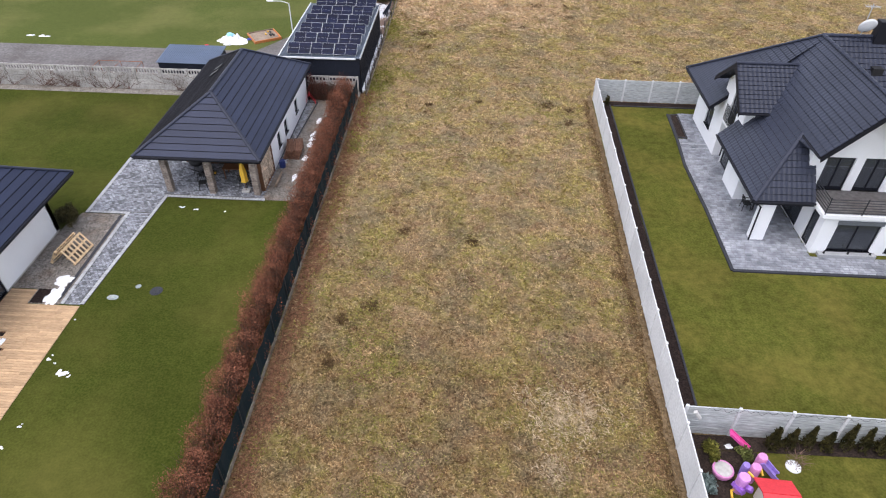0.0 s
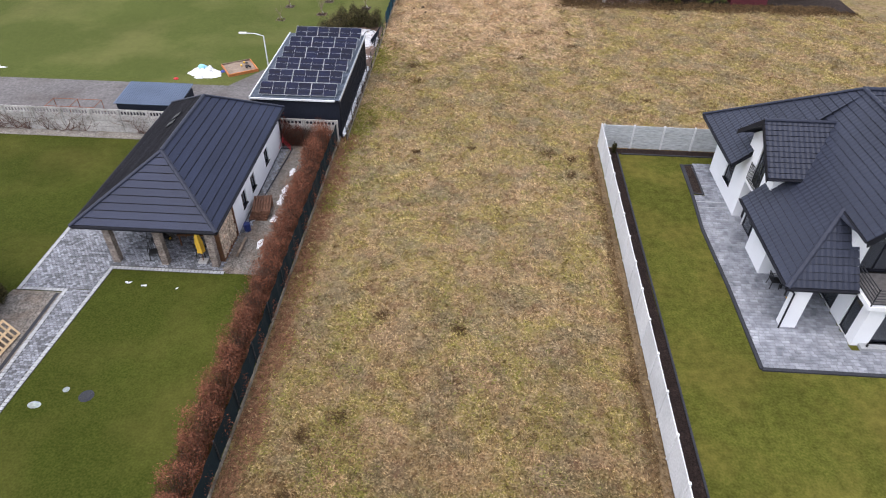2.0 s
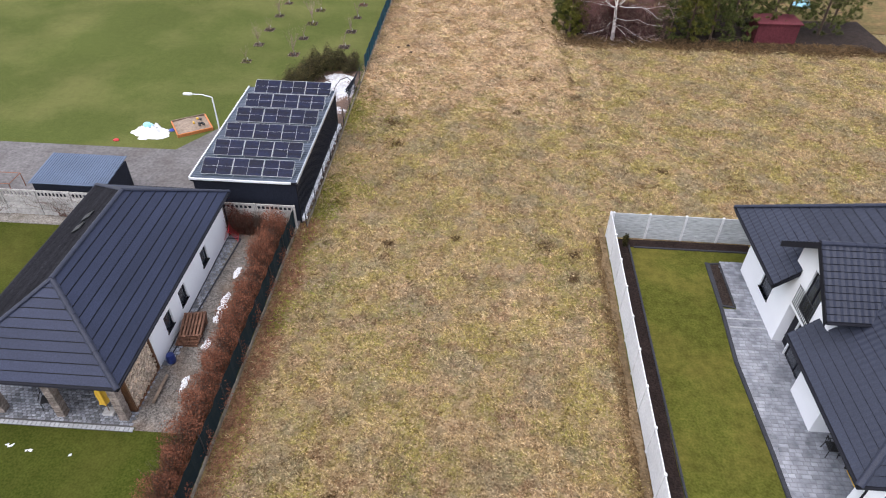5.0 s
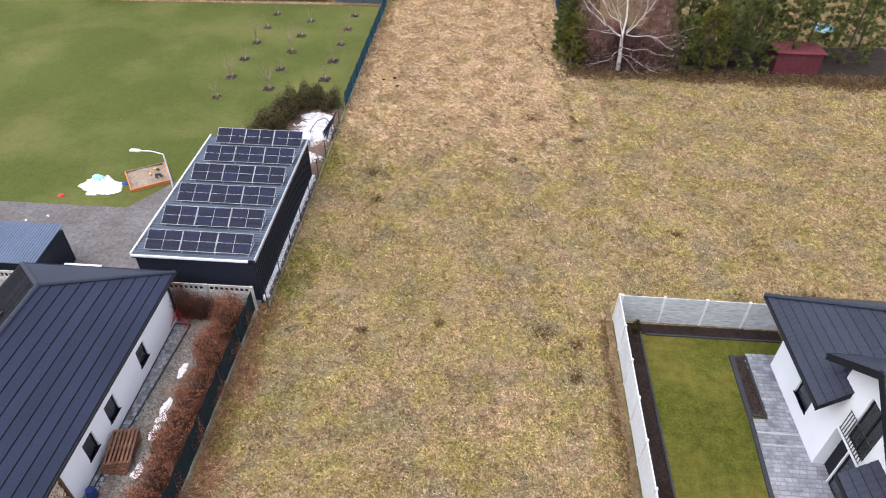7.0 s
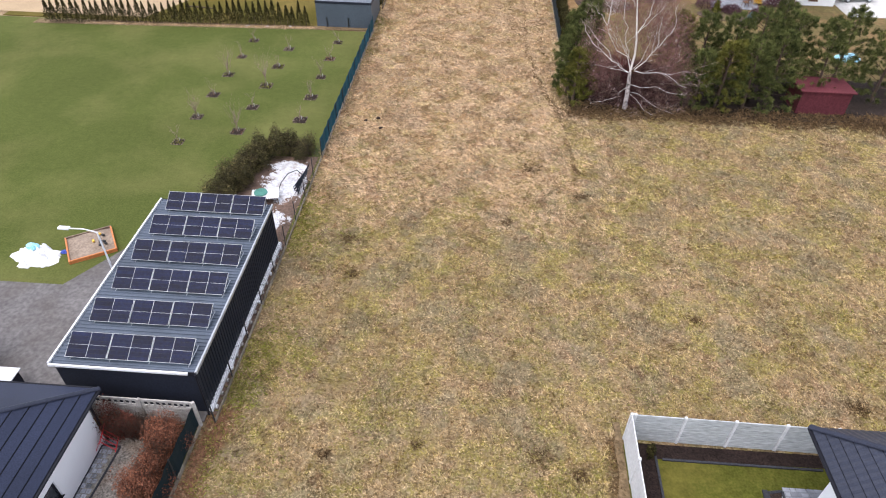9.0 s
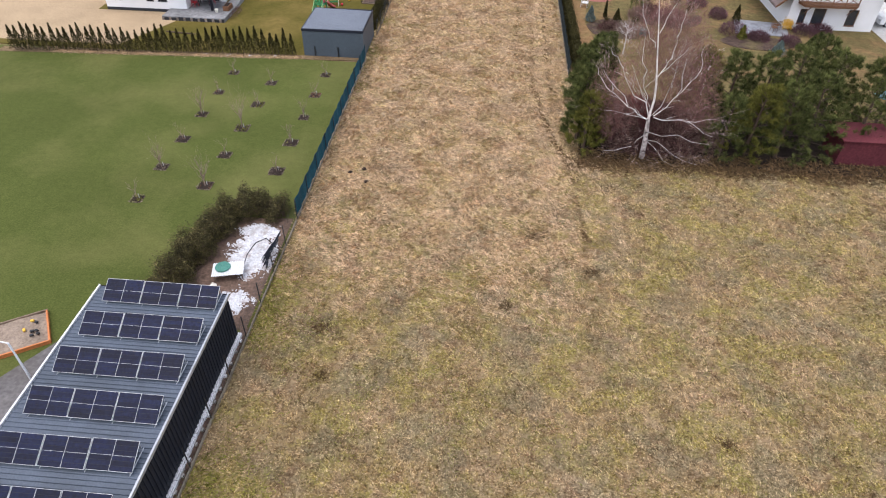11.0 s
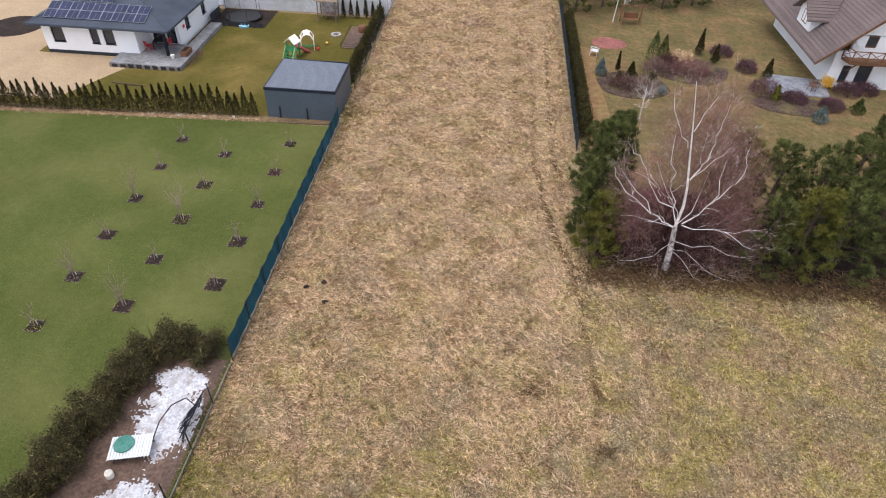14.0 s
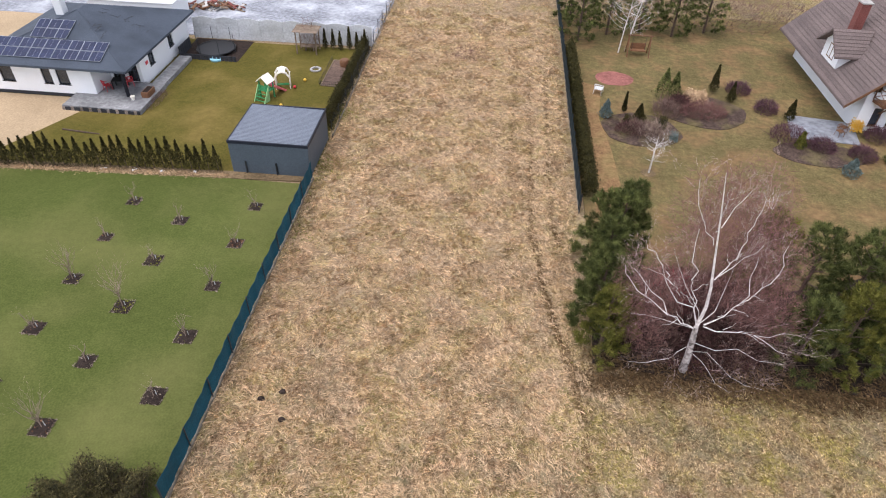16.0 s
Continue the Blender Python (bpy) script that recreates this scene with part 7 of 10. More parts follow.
def slats(name, label, x, y, z, rz, rx, ry=0.0, mat="wood_new", w=1.2, d=0.8):
    """A pallet: boards over three bearers with blocks."""
    t = tagged(new(name), label, "pallet")
    n = 7
    for i in range(n):
        b = -d / 2 + (d - 0.1) * i / (n - 1)
        box("board", -w / 2, w / 2, b, b + 0.095, 0.12, 0.142, mat, t)
    for x0 in (-w / 2, -0.05, w / 2 - 0.1):
        box("bearer", x0, x0 + 0.1, -d / 2, d / 2, 0.098, 0.119, mat, t)
        for y0 in (-d / 2, -0.05, d / 2 - 0.1):
            box("block", x0, x0 + 0.1, y0, y0 + 0.1, 0.022, 0.097, mat, t)
        box("bearer", x0, x0 + 0.1, -d / 2, d / 2, 0.0, 0.021, mat, t)
    t.matrix_world = pose(x, y, z, rx, ry, rz)
    return t


for dx, side, lb in ((0.0, 1, "new pale wooden pallet leaning against another"), (-0.82, -1, "new pale wooden pallet propped behind another")):
    p = slats("pallet", lb, 0, 0, 0, 0, 0, w=1.0, d=1.7)
    p.matrix_world = pose(-20.9 + dx * 0.8, 24.4, 0.47, 0, side * 57, -6)
for i in range(4):
    slats("pallet", "brown weathered pallet in a low stack", -11.8 + 0.03 * i, 35.7 + 0.05 * i, 0.03 + i * 0.148, 92 + 3 * i, 0, mat="wood_red", w=1.6, d=1.05)
for i, (x, y, rx, ry, mt, lb) in enumerate(((-15.64, 21.93, 0.33, 0.33, "kerb", "round dark manhole cover in the lawn"), (-16.68, 22.21, 0.15, 0.15, "cover_grey", "small round concrete cover in the lawn"), (-17.63, 21.33, 0.3, 0.19, "cover_grey", "pale oval concrete cover in the lawn"))):
    bm = bmesh.new()
    bmesh.ops.create_cone(bm, cap_ends=True, segments=28, radius1=1.0, radius2=0.97, depth=0.07)
    bmesh.ops.transform(bm, matrix=pose(x, y, -0.003) @ Matrix.Diagonal((rx, ry, 1, 1)), verts=bm.verts)
    c = tagged(part("manhole_cover", bm, mt), lb, "manhole cover", "covers in the lawn")
    bm = bmesh.new()
    bmesh.ops.create_cone(bm, cap_ends=True, segments=20, radius1=0.7, radius2=0.68, depth=0.02)
    bmesh.ops.transform(bm, matrix=pose(x, y, 0.036) @ Matrix.Diagonal((rx, ry, 1, 1)), verts=bm.verts)
    part("lid", bm, mt, c)


# porch furniture and stores
def log_stack(name, label, x, y0, y1, z1, depth, seed, face=1):
    """Firewood with its cut ends to the east, held in a timber frame."""
    t = tagged(new(name), label, "firewood")
    for y in (y0 - 0.08, y1):
        box("upright", x - depth, x + 0.05, y, y + 0.08, 0.02, z1 + 0.1, "wood_brown", t)
    box("bearer", x - depth, x + 0.05, y0, y1, 0.02, 0.1, "wood_brown", t)
    rnd = random.Random(seed)
    z, row, count = 0.17, 0, 0
    verts, faces = [], []
    while z < z1:
        y = y0 + 0.07 + (row % 2) * 0.06
        while y < y1 - 0.05:
            r = rnd.uniform(0.055, 0.082)
            k = rnd.choice((4, 5, 6))
            a0 = rnd.uniform(0, 6)
            pts = [(y + math.cos(a0 + q * math.tau / k) * r, z + math.sin(a0 + q * math.tau / k) * r) for q in range(k)]
            xo = x + rnd.uniform(-0.03, 0.04)
            b = len(verts) if count >= 140 else 0
            vv = [(xo, p, q) for p, q in pts] + [(x - depth + 0.03, p, q) for p, q in pts]
            ff = [tuple(range(k)), tuple(range(2 * k - 1, k - 1, -1))] + [(i, (i + 1) % k, k + (i + 1) % k, k + i) for i in range(k)]
            if count < 140:
                link_mesh("log", vv, ff, "log", t)
            else:
                faces += [tuple(i + b for i in g) for g in ff]
                verts += vv
            count += 1
            y += r * 2.0
        z += 0.125
        row += 1
    if verts:
        link_mesh("log_pile", verts, faces, "log", t)["kind"] = "stuff"


log_stack("firewood_stack", "split firewood stacked in a brown timber frame", -12.55, 31.2, 33.5, 2.15, 0.45, 4)
b = tagged(new("leaning_board"), "pale timber board leaning near the firewood", "board")
box("board", -12.1, -11.98, 31.6, 33.0, 0.03, 0.34, "wood_grey", b, m=Matrix.Translation((-12.04, 32.3, 0)) @ Matrix.Rotation(0.5, 4, "Y") @ Matrix.Translation((12.04, -32.3, 0)))


def barrel(name, label, x, y, r, h, mat, category="barrel"):
    t = tagged(new(name), label, category)
    bm = bmesh.new()
    add_tube(bm, [(x, y, 0.03), (x, y, h * 0.25), (x, y, h * 0.75), (x, y, h)], [r * 0.9, r, r, r * 0.88], 16)
    part("body", bm, mat, t, smooth=False)
    bm = bmesh.new()
    add_tube(bm, [(x, y, h + 0.002), (x, y, h + 0.04)], [r * 0.8, r * 0.78], 16)
    part("lid", bm, mat, t)
    return t


barrel("barrel", "dark blue plastic barrel beside the firewood", -12.1, 33.95, 0.2, 0.5, "blue_dark")


def chair(name, label, x, y, rz, mat, w=0.5, cat="chair"):
    t = tagged(new(name), label, cat)
    for i in (-1, 1):
        for j in (-1, 1):
            tube("leg", [(i * w * 0.5, j * w * 0.48, 0.0), (i * w * 0.42, j * w * 0.42, 0.42)], 0.022, mat, t, sides=5)
    box("seat", -w * 0.48, w * 0.48, -w * 0.46, w * 0.46, 0.42, 0.46, mat, t, bevel=0.01)
    for i in range(5):
        u = -w * 0.42 + w * 0.84 * i / 4
        tube("back_slat", [(u, w * 0.44, 0.46), (u * 1.05, w * 0.56, 0.88)], 0.018, mat, t, sides=4)
    tube("back_rail", [(-w * 0.48, w * 0.56, 0.88), (0, w * 0.6, 0.92), (w * 0.48, w * 0.56, 0.88)], 0.025, mat, t, sides=5)
    for i in (-1, 1):
        tube("armrest", [(i * w * 0.5, -w * 0.4, 0.64), (i * w * 0.5, w * 0.54, 0.68)], 0.02, mat, t, sides=5)
    t.matrix_world = pose(x, y, 0.06, 0, 0, rz)
    return t


def table(name, label, x, y, rz, w, d, h, mat, leg_mat, cat="table"):
    t = tagged(new(name), label, cat)
    n = 5
    for i in range(n):
        b = -d / 2 + d * i / n
        box("plank", -w / 2, w / 2, b + 0.004, b + d / n - 0.004, h - 0.04, h, mat, t)
    for i in (-1, 1):
        for j in (-1, 1):
            box("leg", i * w * 0.45 - 0.035, i * w * 0.45 + 0.035, j * d * 0.42 - 0.035, j * d * 0.42 + 0.035, 0, h - 0.042, leg_mat, t)
        box("rail", i * w * 0.45 - 0.02, i * w * 0.45 + 0.02, -d * 0.4, d * 0.4, h - 0.12, h - 0.043, leg_mat, t)
    t.matrix_world = pose(x, y, 0.06, 0, 0, rz)
    return t


table("garden_table", "brown timber garden table under the porch roof", -14.5, 32.7, 3, 1.9, 0.9, 0.76, "wood_brown", "wood_brown")
chair("garden_chair", "black plastic garden chair on the porch", -16.35, 31.15, 20, "black")
chair("garden_chair", "black plastic garden chair at the table", -13.9, 31.6, 175, "black")


def build_mower():
    t = tagged(new("lawn_mower"), "dark lawn mower with yellow-green wheel hubs", "lawn mower")
    box("deck", -0.28, 0.28, -0.36, 0.36, 0.12, 0.32, "black", t, bevel=0.05)
    box("engine", -0.16, 0.16, -0.12, 0.2, 0.325, 0.5, "dark_metal", t, bevel=0.03)
    for i in (-1, 1):
        for j in (-1, 1):
            w = tube("wheel", [(i * 0.3, j * 0.3, 0.13), (i * 0.36, j * 0.3, 0.13)], 0.13, "black", t, sides=14)
            tube("hub", [(i * 0.36, j * 0.3, 0.13), (i * 0.37, j * 0.3, 0.13)], 0.08, "yellow", w, sides=10)
        tube("handle", [(i * 0.24, 0.3, 0.3), (i * 0.22, 1.0, 0.95)], 0.015, "dark_metal", t, sides=5)
    tube("handle_bar", [(-0.22, 1.0, 0.95), (0.22, 1.0, 0.95)], 0.017, "black", t, sides=5)
    t.matrix_world = pose(-16.6, 32.6, 0.06, 0, 0, 150)


build_mower()


def build_grill():
    t = tagged(new("grill"), "black kettle grill under a cover on the porch", "grill")
    bm = bmesh.new()
    add_tube(bm, [(0, 0, 0.5), (0, 0, 0.62), (0, 0, 0.82), (0, 0, 1.0), (0, 0, 1.08)], [0.15, 0.42, 0.5, 0.36, 0.06], 18)
    part("kettle", bm, "black", t, smooth=True)
    for a in range(3):
        tube("leg", [(math.cos(a * 2.1) * 0.4, math.sin(a * 2.1) * 0.4, 0), (math.cos(a * 2.1) * 0.2, math.sin(a * 2.1) * 0.2, 0.6)], 0.02, "dark_metal", t, sides=5)
    t.matrix_world = pose(-17.3, 33.0, 0.06)


build_grill()


def build_parasol():
    t = tagged(new("parasol"), "closed yellow parasol standing in a pale block", "parasol")
    tube("pole", [(0, 0, 0.1), (0, 0, 2.1)], 0.022, "wood_brown", t)
    bm = bmesh.new()
    add_tube(bm, [(0, 0, 0.75), (0.02, 0, 0.95), (0, 0.01, 1.4), (0, 0, 1.85), (0, 0, 2.05)], [0.2, 0.18, 0.19, 0.12, 0.03], 10)
    for v in bm.verts:
        a = math.atan2(v.co.y, v.co.x)
        v.co.x *= 1 + 0.18 * math.sin(a * 5)
        v.co.y *= 1 + 0.18 * math.sin(a * 5)
    part("canopy", bm, "yellow", t)
    box("base", -0.25, 0.25, -0.2, 0.2, 0.0, 0.14, "concrete", t, bevel=0.02)
    t.matrix_world = pose(-13.62, 30.98, 0.06)


build_parasol()
b = tagged(new("timber_trestle"), "brown timber trestle beside the pillar", "trestle")
for i in (0, 1):
    tube("post", [(-13.15 + i * 0.12, 30.95, 0.06), (-13.3 + i * 0.12, 31.7, 1.2)], 0.04, "wood_brown", b, sides=4)
tube("bar", [(-13.22, 31.3, 0.65), (-13.05, 31.3, 0.65)], 0.03, "wood_brown", b, sides=4)


def build_red_rack():
    t = tagged(new("red_rack"), "red steel rack by the back of the summer house", "rack")
    for i in range(5):
        tube("bar", [(-0.4, -0.4 + 0.2 * i, 0.05), (0.0, -0.4 + 0.2 * i, 0.75), (0.4, -0.4 + 0.2 * i, 0.05)], 0.02, "red", t, sides=4)
    for x, z in ((-0.4, 0.05), (0, 0.75), (0.4, 0.05)):
        tube("rail", [(x, -0.5, z), (x, 0.5, z)], 0.022, "red", t, sides=4)
    t.matrix_world = pose(-12.3, 43.2, 0.03, 0, 0, 15)


build_red_rack()


def climbing_stems(seed, x0, x1, y, n):
    t = tagged(new("bare_climber"), "bare climbing stems spread over the concrete wall", "climber")
    rnd = random.Random(seed)
    store = []
    for i in range(n):
        x = rnd.uniform(x0, x1)
        for k in range(5):
            twiggy(t, (x, y - 0.08, 0.05), (x + rnd.uniform(-2.0, 2.0), y - 0.1, rnd.uniform(0.6, 1.75)), 0.022, 1, rnd, "twig", store, 0.5)
    v = np.array([[tuple(p) for p in tri] for tri in store], float).reshape(-1, 3)
    v[:, 1] = np.minimum(v[:, 1], y - 0.05)
    fast_mesh("stem", v, np.arange(len(v)).reshape(-1, 3), "bark", t)["kind"] = "stuff"


climbing_stems(5, -44, -20, 44.38, 34)


# rusty frame and lamp along the drive
def build_frame_rack():
    t = tagged(new("rusty_frame"), "low rusty steel frame standing on the drive", "frame")
    for x in (-30.4, -28.6, -26.8):
        for y in (46.0, 47.2):
            tube("post", [(x, y, 0.03), (x, y, 1.0)], 0.03, "rust", t, sides=4)
        tube("bar", [(x, 46.0, 0.98), (x, 47.2, 0.98)], 0.025, "rust", t, sides=4)
    for y in (46.0, 47.2):
        tube("bar", [(-30.4, y, 1.0), (-26.8, y, 1.0)], 0.025, "rust", t, sides=4)


build_frame_rack()


def build_lamp():
    t = tagged(new("street_lamp"), "white street lamp with a slim arm beside the garage", "street lamp")
    tube("pole", [(-15.3, 51.46, 0), (-15.3, 51.46, 2.75), (-15.3, 51.46, 4.58)], [0.06, 0.05, 0.04], "white_metal", t, sides=8)
    tube("arm", [(-15.3, 51.46, 4.58), (-15.91, 51.45, 4.75), (-16.61, 51.43, 4.75)], 0.03, "white_metal", t)
    box("lamp_head", -17.11, -16.56, 51.33, 51.55, 4.71, 4.81, "white_metal", t, bevel=0.02)


build_lamp()


def build_sandpit():
    t = tagged(new("sandpit"), "timber-framed sandpit with worn sand and toys", "sandpit")
    m = Matrix.Translation((-19.2, 55.6, 0)) @ Matrix.Rotation(radians(33), 4, "Z")
    w, d = 1.25, 1.2
    for b in ((-w, w, -d, -d + 0.08), (-w, w, d - 0.08, d), (-w, -w + 0.08, -d + 0.08, d - 0.08), (w - 0.08, w, -d + 0.08, d - 0.08)):
        box("board", *b, 0, 0.24, "orange" if b[2] < -1 else "wood_grey", t, m=m)
    bm = bmesh.new()
    g = [[bm.verts.new((-w + 0.08 + (2 * w - 0.16) * i / 12, -d + 0.08 + (2 * d - 0.16) * j / 12, 0.14 + 0.1 * noise.noise((i * 0.45, j * 0.45, 2)))) for j in range(13)] for i in range(13)]
    for i in range(12):
        for j in range(12):
            bm.faces.new((g[i][j], g[i + 1][j], g[i + 1][j + 1], g[i][j + 1]))
    bmesh.ops.transform(bm, matrix=m, verts=bm.verts)
    part("sand", bm, "pit_sand", t, "trodden pinkish-grey sand")
    rnd = random.Random(9)
    for i in range(7):
        p = m @ Vector((rnd.uniform(0.1, 1.0), rnd.uniform(-0.7, 0.7), 0.2))
        k = box("sand_toy", -0.09, 0.09, -0.06, 0.06, 0, 0.12, rnd.choice(("dark_metal", "black", "yellow")), None, bevel=0.02)
        k.matrix_world = pose(p.x, p.y, 0.2, 0, 0, rnd.uniform(0, 180))
        tagged(k, "small toy lying in the sandpit", "toy", "toys in the sandpit")


build_sandpit()
snow_patch(-21.7, 54.3, 1.25, 0.85, 77, 0.5, "melting heap of snow beside the sandpit")
for i, (x, y, r, h) in enumerate(((-22.5, 54.6, 0.45, 0.5), (-21.2, 54.0, 0.5, 0.55), (-22.0, 53.7, 0.4, 0.4), (-20.8, 54.5, 0.35, 0.35), (-21.6, 54.9, 0.4, 0.5))):
    snow_patch(x, y, r, r * 0.8, 140 + i, h, "lump of dirty old snow beside the sandpit")
for i, (x, y, r, mt, lb) in enumerate(((-22.0, 54.75, 0.36, "sky_blue", "crumpled pale blue plastic film on the snow"), (-20.4, 54.9, 0.22, "blue", "bright blue plastic bucket by the snow heap"), (-23.75, 53.2, 0.2, "red", "small red toy on the lawn"))):
    bm = bmesh.new()
    bmesh.ops.create_icosphere(bm, subdivisions=3, radius=r)
    for v in bm.verts:
        v.co = Vector((v.co.x, v.co.y * 0.7, abs(v.co.z) * 0.6)) * (1 + 0.5 * noise.noise(v.co * 5 / max(r, 0.3) + Vector((i * 3, 0, 0))))
    o = part("plastic_film" if i == 0 else "bucket" if i == 1 else "toy", bm, mt)
    o.matrix_world = pose(x, y, 0.42 if i == 0 else 0.02)
    tagged(o, lb, "film" if i == 0 else "toy")

# snow lying along the garage
bed("verge_strip", rect(-8.65, -8.3, 45.0, 57.2), "mud", "muddy strip between garage and fence", 0.03)

# ---- the muddy pen behind the garage ----
bed("muddy_pen", [(-13.6, 57.0), (-8.4, 57.0), (-8.4, 66.2), (-12.2, 66.0), (-13.0, 63.0)], "mud", "trampled muddy pen with melting snow", 0.035)


def pen_snow():
    bm = bmesh.new()
    st, at = 0.055, {}

    def corner(i, j):
        if (i, j) not in at:
            x, y = -12.2 + i * st, 57.4 + j * st
            at[i, j] = bm.verts.new((x + 0.02 * noise.noise((x * 9, y * 9, 0)), y + 0.02 * noise.noise((x * 9, y * 9, 5)), 0.06 + 0.02 * noise.noise((x * 4, y * 4, 1)) + 0.015 * noise.noise((x * 14, y * 14, 1))))
        return at[i, j]

    for i in range(68):
        for j in range(148):
            x, y = -12.2 + i * st, 57.4 + j * st
            k = 1.05 - abs(x + 9.85 + (y - 62.8) * 0.1) / 1.5 - max(0, abs(y - 63.2) - 1.7) * 1.1
            k2 = 0.85 - math.hypot((x + 9.7) / 1.7, (y - 58.8) / 1.1)
            k = max(k, k2) + 0.5 * noise.noise((x * 1.1, y * 1.1, 4)) + 0.4 * noise.noise((x * 3.4, y * 3.4, 9)) + 0.45 * noise.noise((x * 9, y * 9, 3)) - 0.12
            if k > 0.12 and x < -8.5:
                bm.faces.new((corner(i, j), corner(i + 1, j), corner(i + 1, j + 1), corner(i, j + 1)))
    for e in bm.edges:
        if len(e.link_faces) == 1:
            for v in e.verts:
                v.co.z = 0.037
    ob = part("snow_field", bm, "thin_snow", smooth=True)
    tagged(ob, "ragged sheet of old snow in the muddy pen", "snow")


pen_snow()


def build_tank_cover():
    t = tagged(new("hutch"), "low hutch with a ribbed pale sheet roof", "hutch")
    m = Matrix.Translation((-10.55, 60.9, 0)) @ Matrix.Rotation(radians(14), 4, "Z")
    bm = bmesh.new()
    k = 14
    prof = [(-0.85 + 1.7 * (i + f) / k, 0.47 + g) for i in range(k) for f, g in ((0.0, 0.0), (0.3, 0.0), (0.45, 0.045), (0.85, 0.045))]
    a, b = [bm.verts.new((x, -0.55, z)) for x, z in prof], [bm.verts.new((x, 0.55, z)) for x, z in prof]
    for i in range(len(prof) - 1):
        bm.faces.new((a[i], a[i + 1], b[i + 1], b[i]))
    bmesh.ops.transform(bm, matrix=m, verts=bm.verts)
    part("roof", bm, "white_metal", t)
    for x in (-0.75, 0.7):
        for y in (-0.45, 0.4):
            box("leg", x, x + 0.06, y, y + 0.06, 0, 0.46, "wood_grey", t, m=m)
    c = tagged(new("plastic_disc"), "round teal plastic disc lying on the hutch roof", "disc")
    bm = bmesh.new()
    add_tube(bm, [(0, 0, 0.53), (0, 0, 0.6), (0, 0, 0.63)], [0.42, 0.4, 0.1], 24)
    bmesh.ops.transform(bm, matrix=Matrix.Translation((-10.85, 60.95, 0)), verts=bm.verts)
    part("plate", bm, "teal", c)
    for i in range(6):
        a = i * math.pi / 6
        tube("rib", [(-10.85 - math.cos(a) * 0.36, 60.95 - math.sin(a) * 0.36, 0.607), (-10.85, 60.95, 0.64), (-10.85 + math.cos(a) * 0.36, 60.95 + math.sin(a) * 0.36, 0.607)], 0.014, "teal", c, sides=4)
    # canister shape stands in for a small white form, likely a hen
    j = tagged(new("canister"), "white canister-shaped stand-in form on the mud", "canister")
    tube("body", [(-11.0, 59.75, 0.03), (-11.0, 59.75, 0.3), (-11.0, 59.75, 0.42)], [0.17, 0.17, 0.06], "cream", j, sides=12)
    tube("cap", [(-11.0, 59.75, 0.42), (-11.0, 59.75, 0.47)], 0.05, "cream", j, sides=10)
    h = tagged(new("black_hose"), "black hose curling over the snow", "hose")
    tube("hose", [(-10.0, 61.4, 0.08), (-9.9, 62.2, 0.5), (-9.6, 62.9, 0.75), (-9.1, 63.3, 0.8), (-8.75, 63.2, 0.5)], 0.03, "black", h)
    n = tagged(new("dark_netting"), "heap of dark netting hung on the fence", "netting")
    rnd = random.Random(3)
    bm = bmesh.new()
    for i in range(46):
        y = 61.5 + 2.0 * i / 45 + rnd.uniform(-0.05, 0.05)
        reach = 0.25 + 0.55 * math.sin(math.pi * i / 45) * rnd.uniform(0.6, 1.1)
        add_tube(bm, [(-8.25, y, 1.25 + rnd.uniform(-0.1, 0.1)), (-8.35 - reach * 0.4, y + rnd.uniform(-0.1, 0.1), 0.8), (-8.4 - reach, y + rnd.uniform(-0.25, 0.25), 0.09)], [0.012, 0.02, 0.016], 3)
    for i in range(7):
        z = 0.2 + 0.15 * i
        add_tube(bm, [(-8.3 - (1.2 - z) * 0.45, 61.6 + 0.25 * k, z + rnd.uniform(-0.05, 0.05)) for k in range(8)], 0.012, 3)
    part("net", bm, "navy_net", n)


build_tank_cover()

# ---- beds and kerbs of the eastern garden ----
bed("bed_wall", [(9.05, 15.4), (10.25, 15.4), (10.35, 30.0), (10.65, 44.3), (17.6, 44.4), (17.6, 45.0), (9.7, 45.0)], "red_mulch", "long bed of dark bark mulch along the wall", 0.04)
for i in range(29):
    y = 16.0 + i * 0.98
    x = 10.22 + 0.42 * (y - 16) / 28.3
    k = box("lawn_edging", -0.045, 0.045, 0.01, 0.97, -0.02, 0.09, "kerb")
    k.matrix_world = pose(x, y, 0, 0, 0, -0.7)
    tagged(k, "dark lawn edging stone beside the mulch bed", "edging", "edging stones", "structure")
for i in range(7):
    k = box("lawn_edging", 0.01, 0.93, -0.045, 0.045, -0.02, 0.09, "kerb")
    k.matrix_world = pose(10.9 + i * 0.94, 44.28, 0)
    tagged(k, "dark lawn edging stone beside the mulch bed", "edging", "edging stones", "structure")
bed("bed_small", [(14.85, 43.1), (15.45, 43.2), (15.35, 39.7), (14.7, 39.8)], "soil", "narrow bed of leaf litter framed by a dark kerb", 0.05, "kerb", 0.1)
bed("bed_thuja", rect(9.3, 32, 14.3, 15.0), "soil", "bark-mulched strip below the wall with thujas", 0.04)
bed("bed_corner", [(9.0, 11.0), (10.2, 11.0), (10.9, 13.2), (12.1, 14.0), (12.1, 14.28), (9.2, 14.28)], "soil", "dark mulched corner bed under the toys", 0.036)
leafy_hedge("low_juniper", "low grey-green juniper in the corner bed", [(9.6, 12.3), (9.7, 13.0)], 0.55, 0.35, 1100, 0.09, "spruce_blue", 91)
leafy_hedge("yellow_cypress", "yellow-green dwarf cypress in the corner bed", [(10.0, 13.95), (10.2, 14.0)], 0.75, 0.7, 1400, 0.08, "pine_yellow", 92)
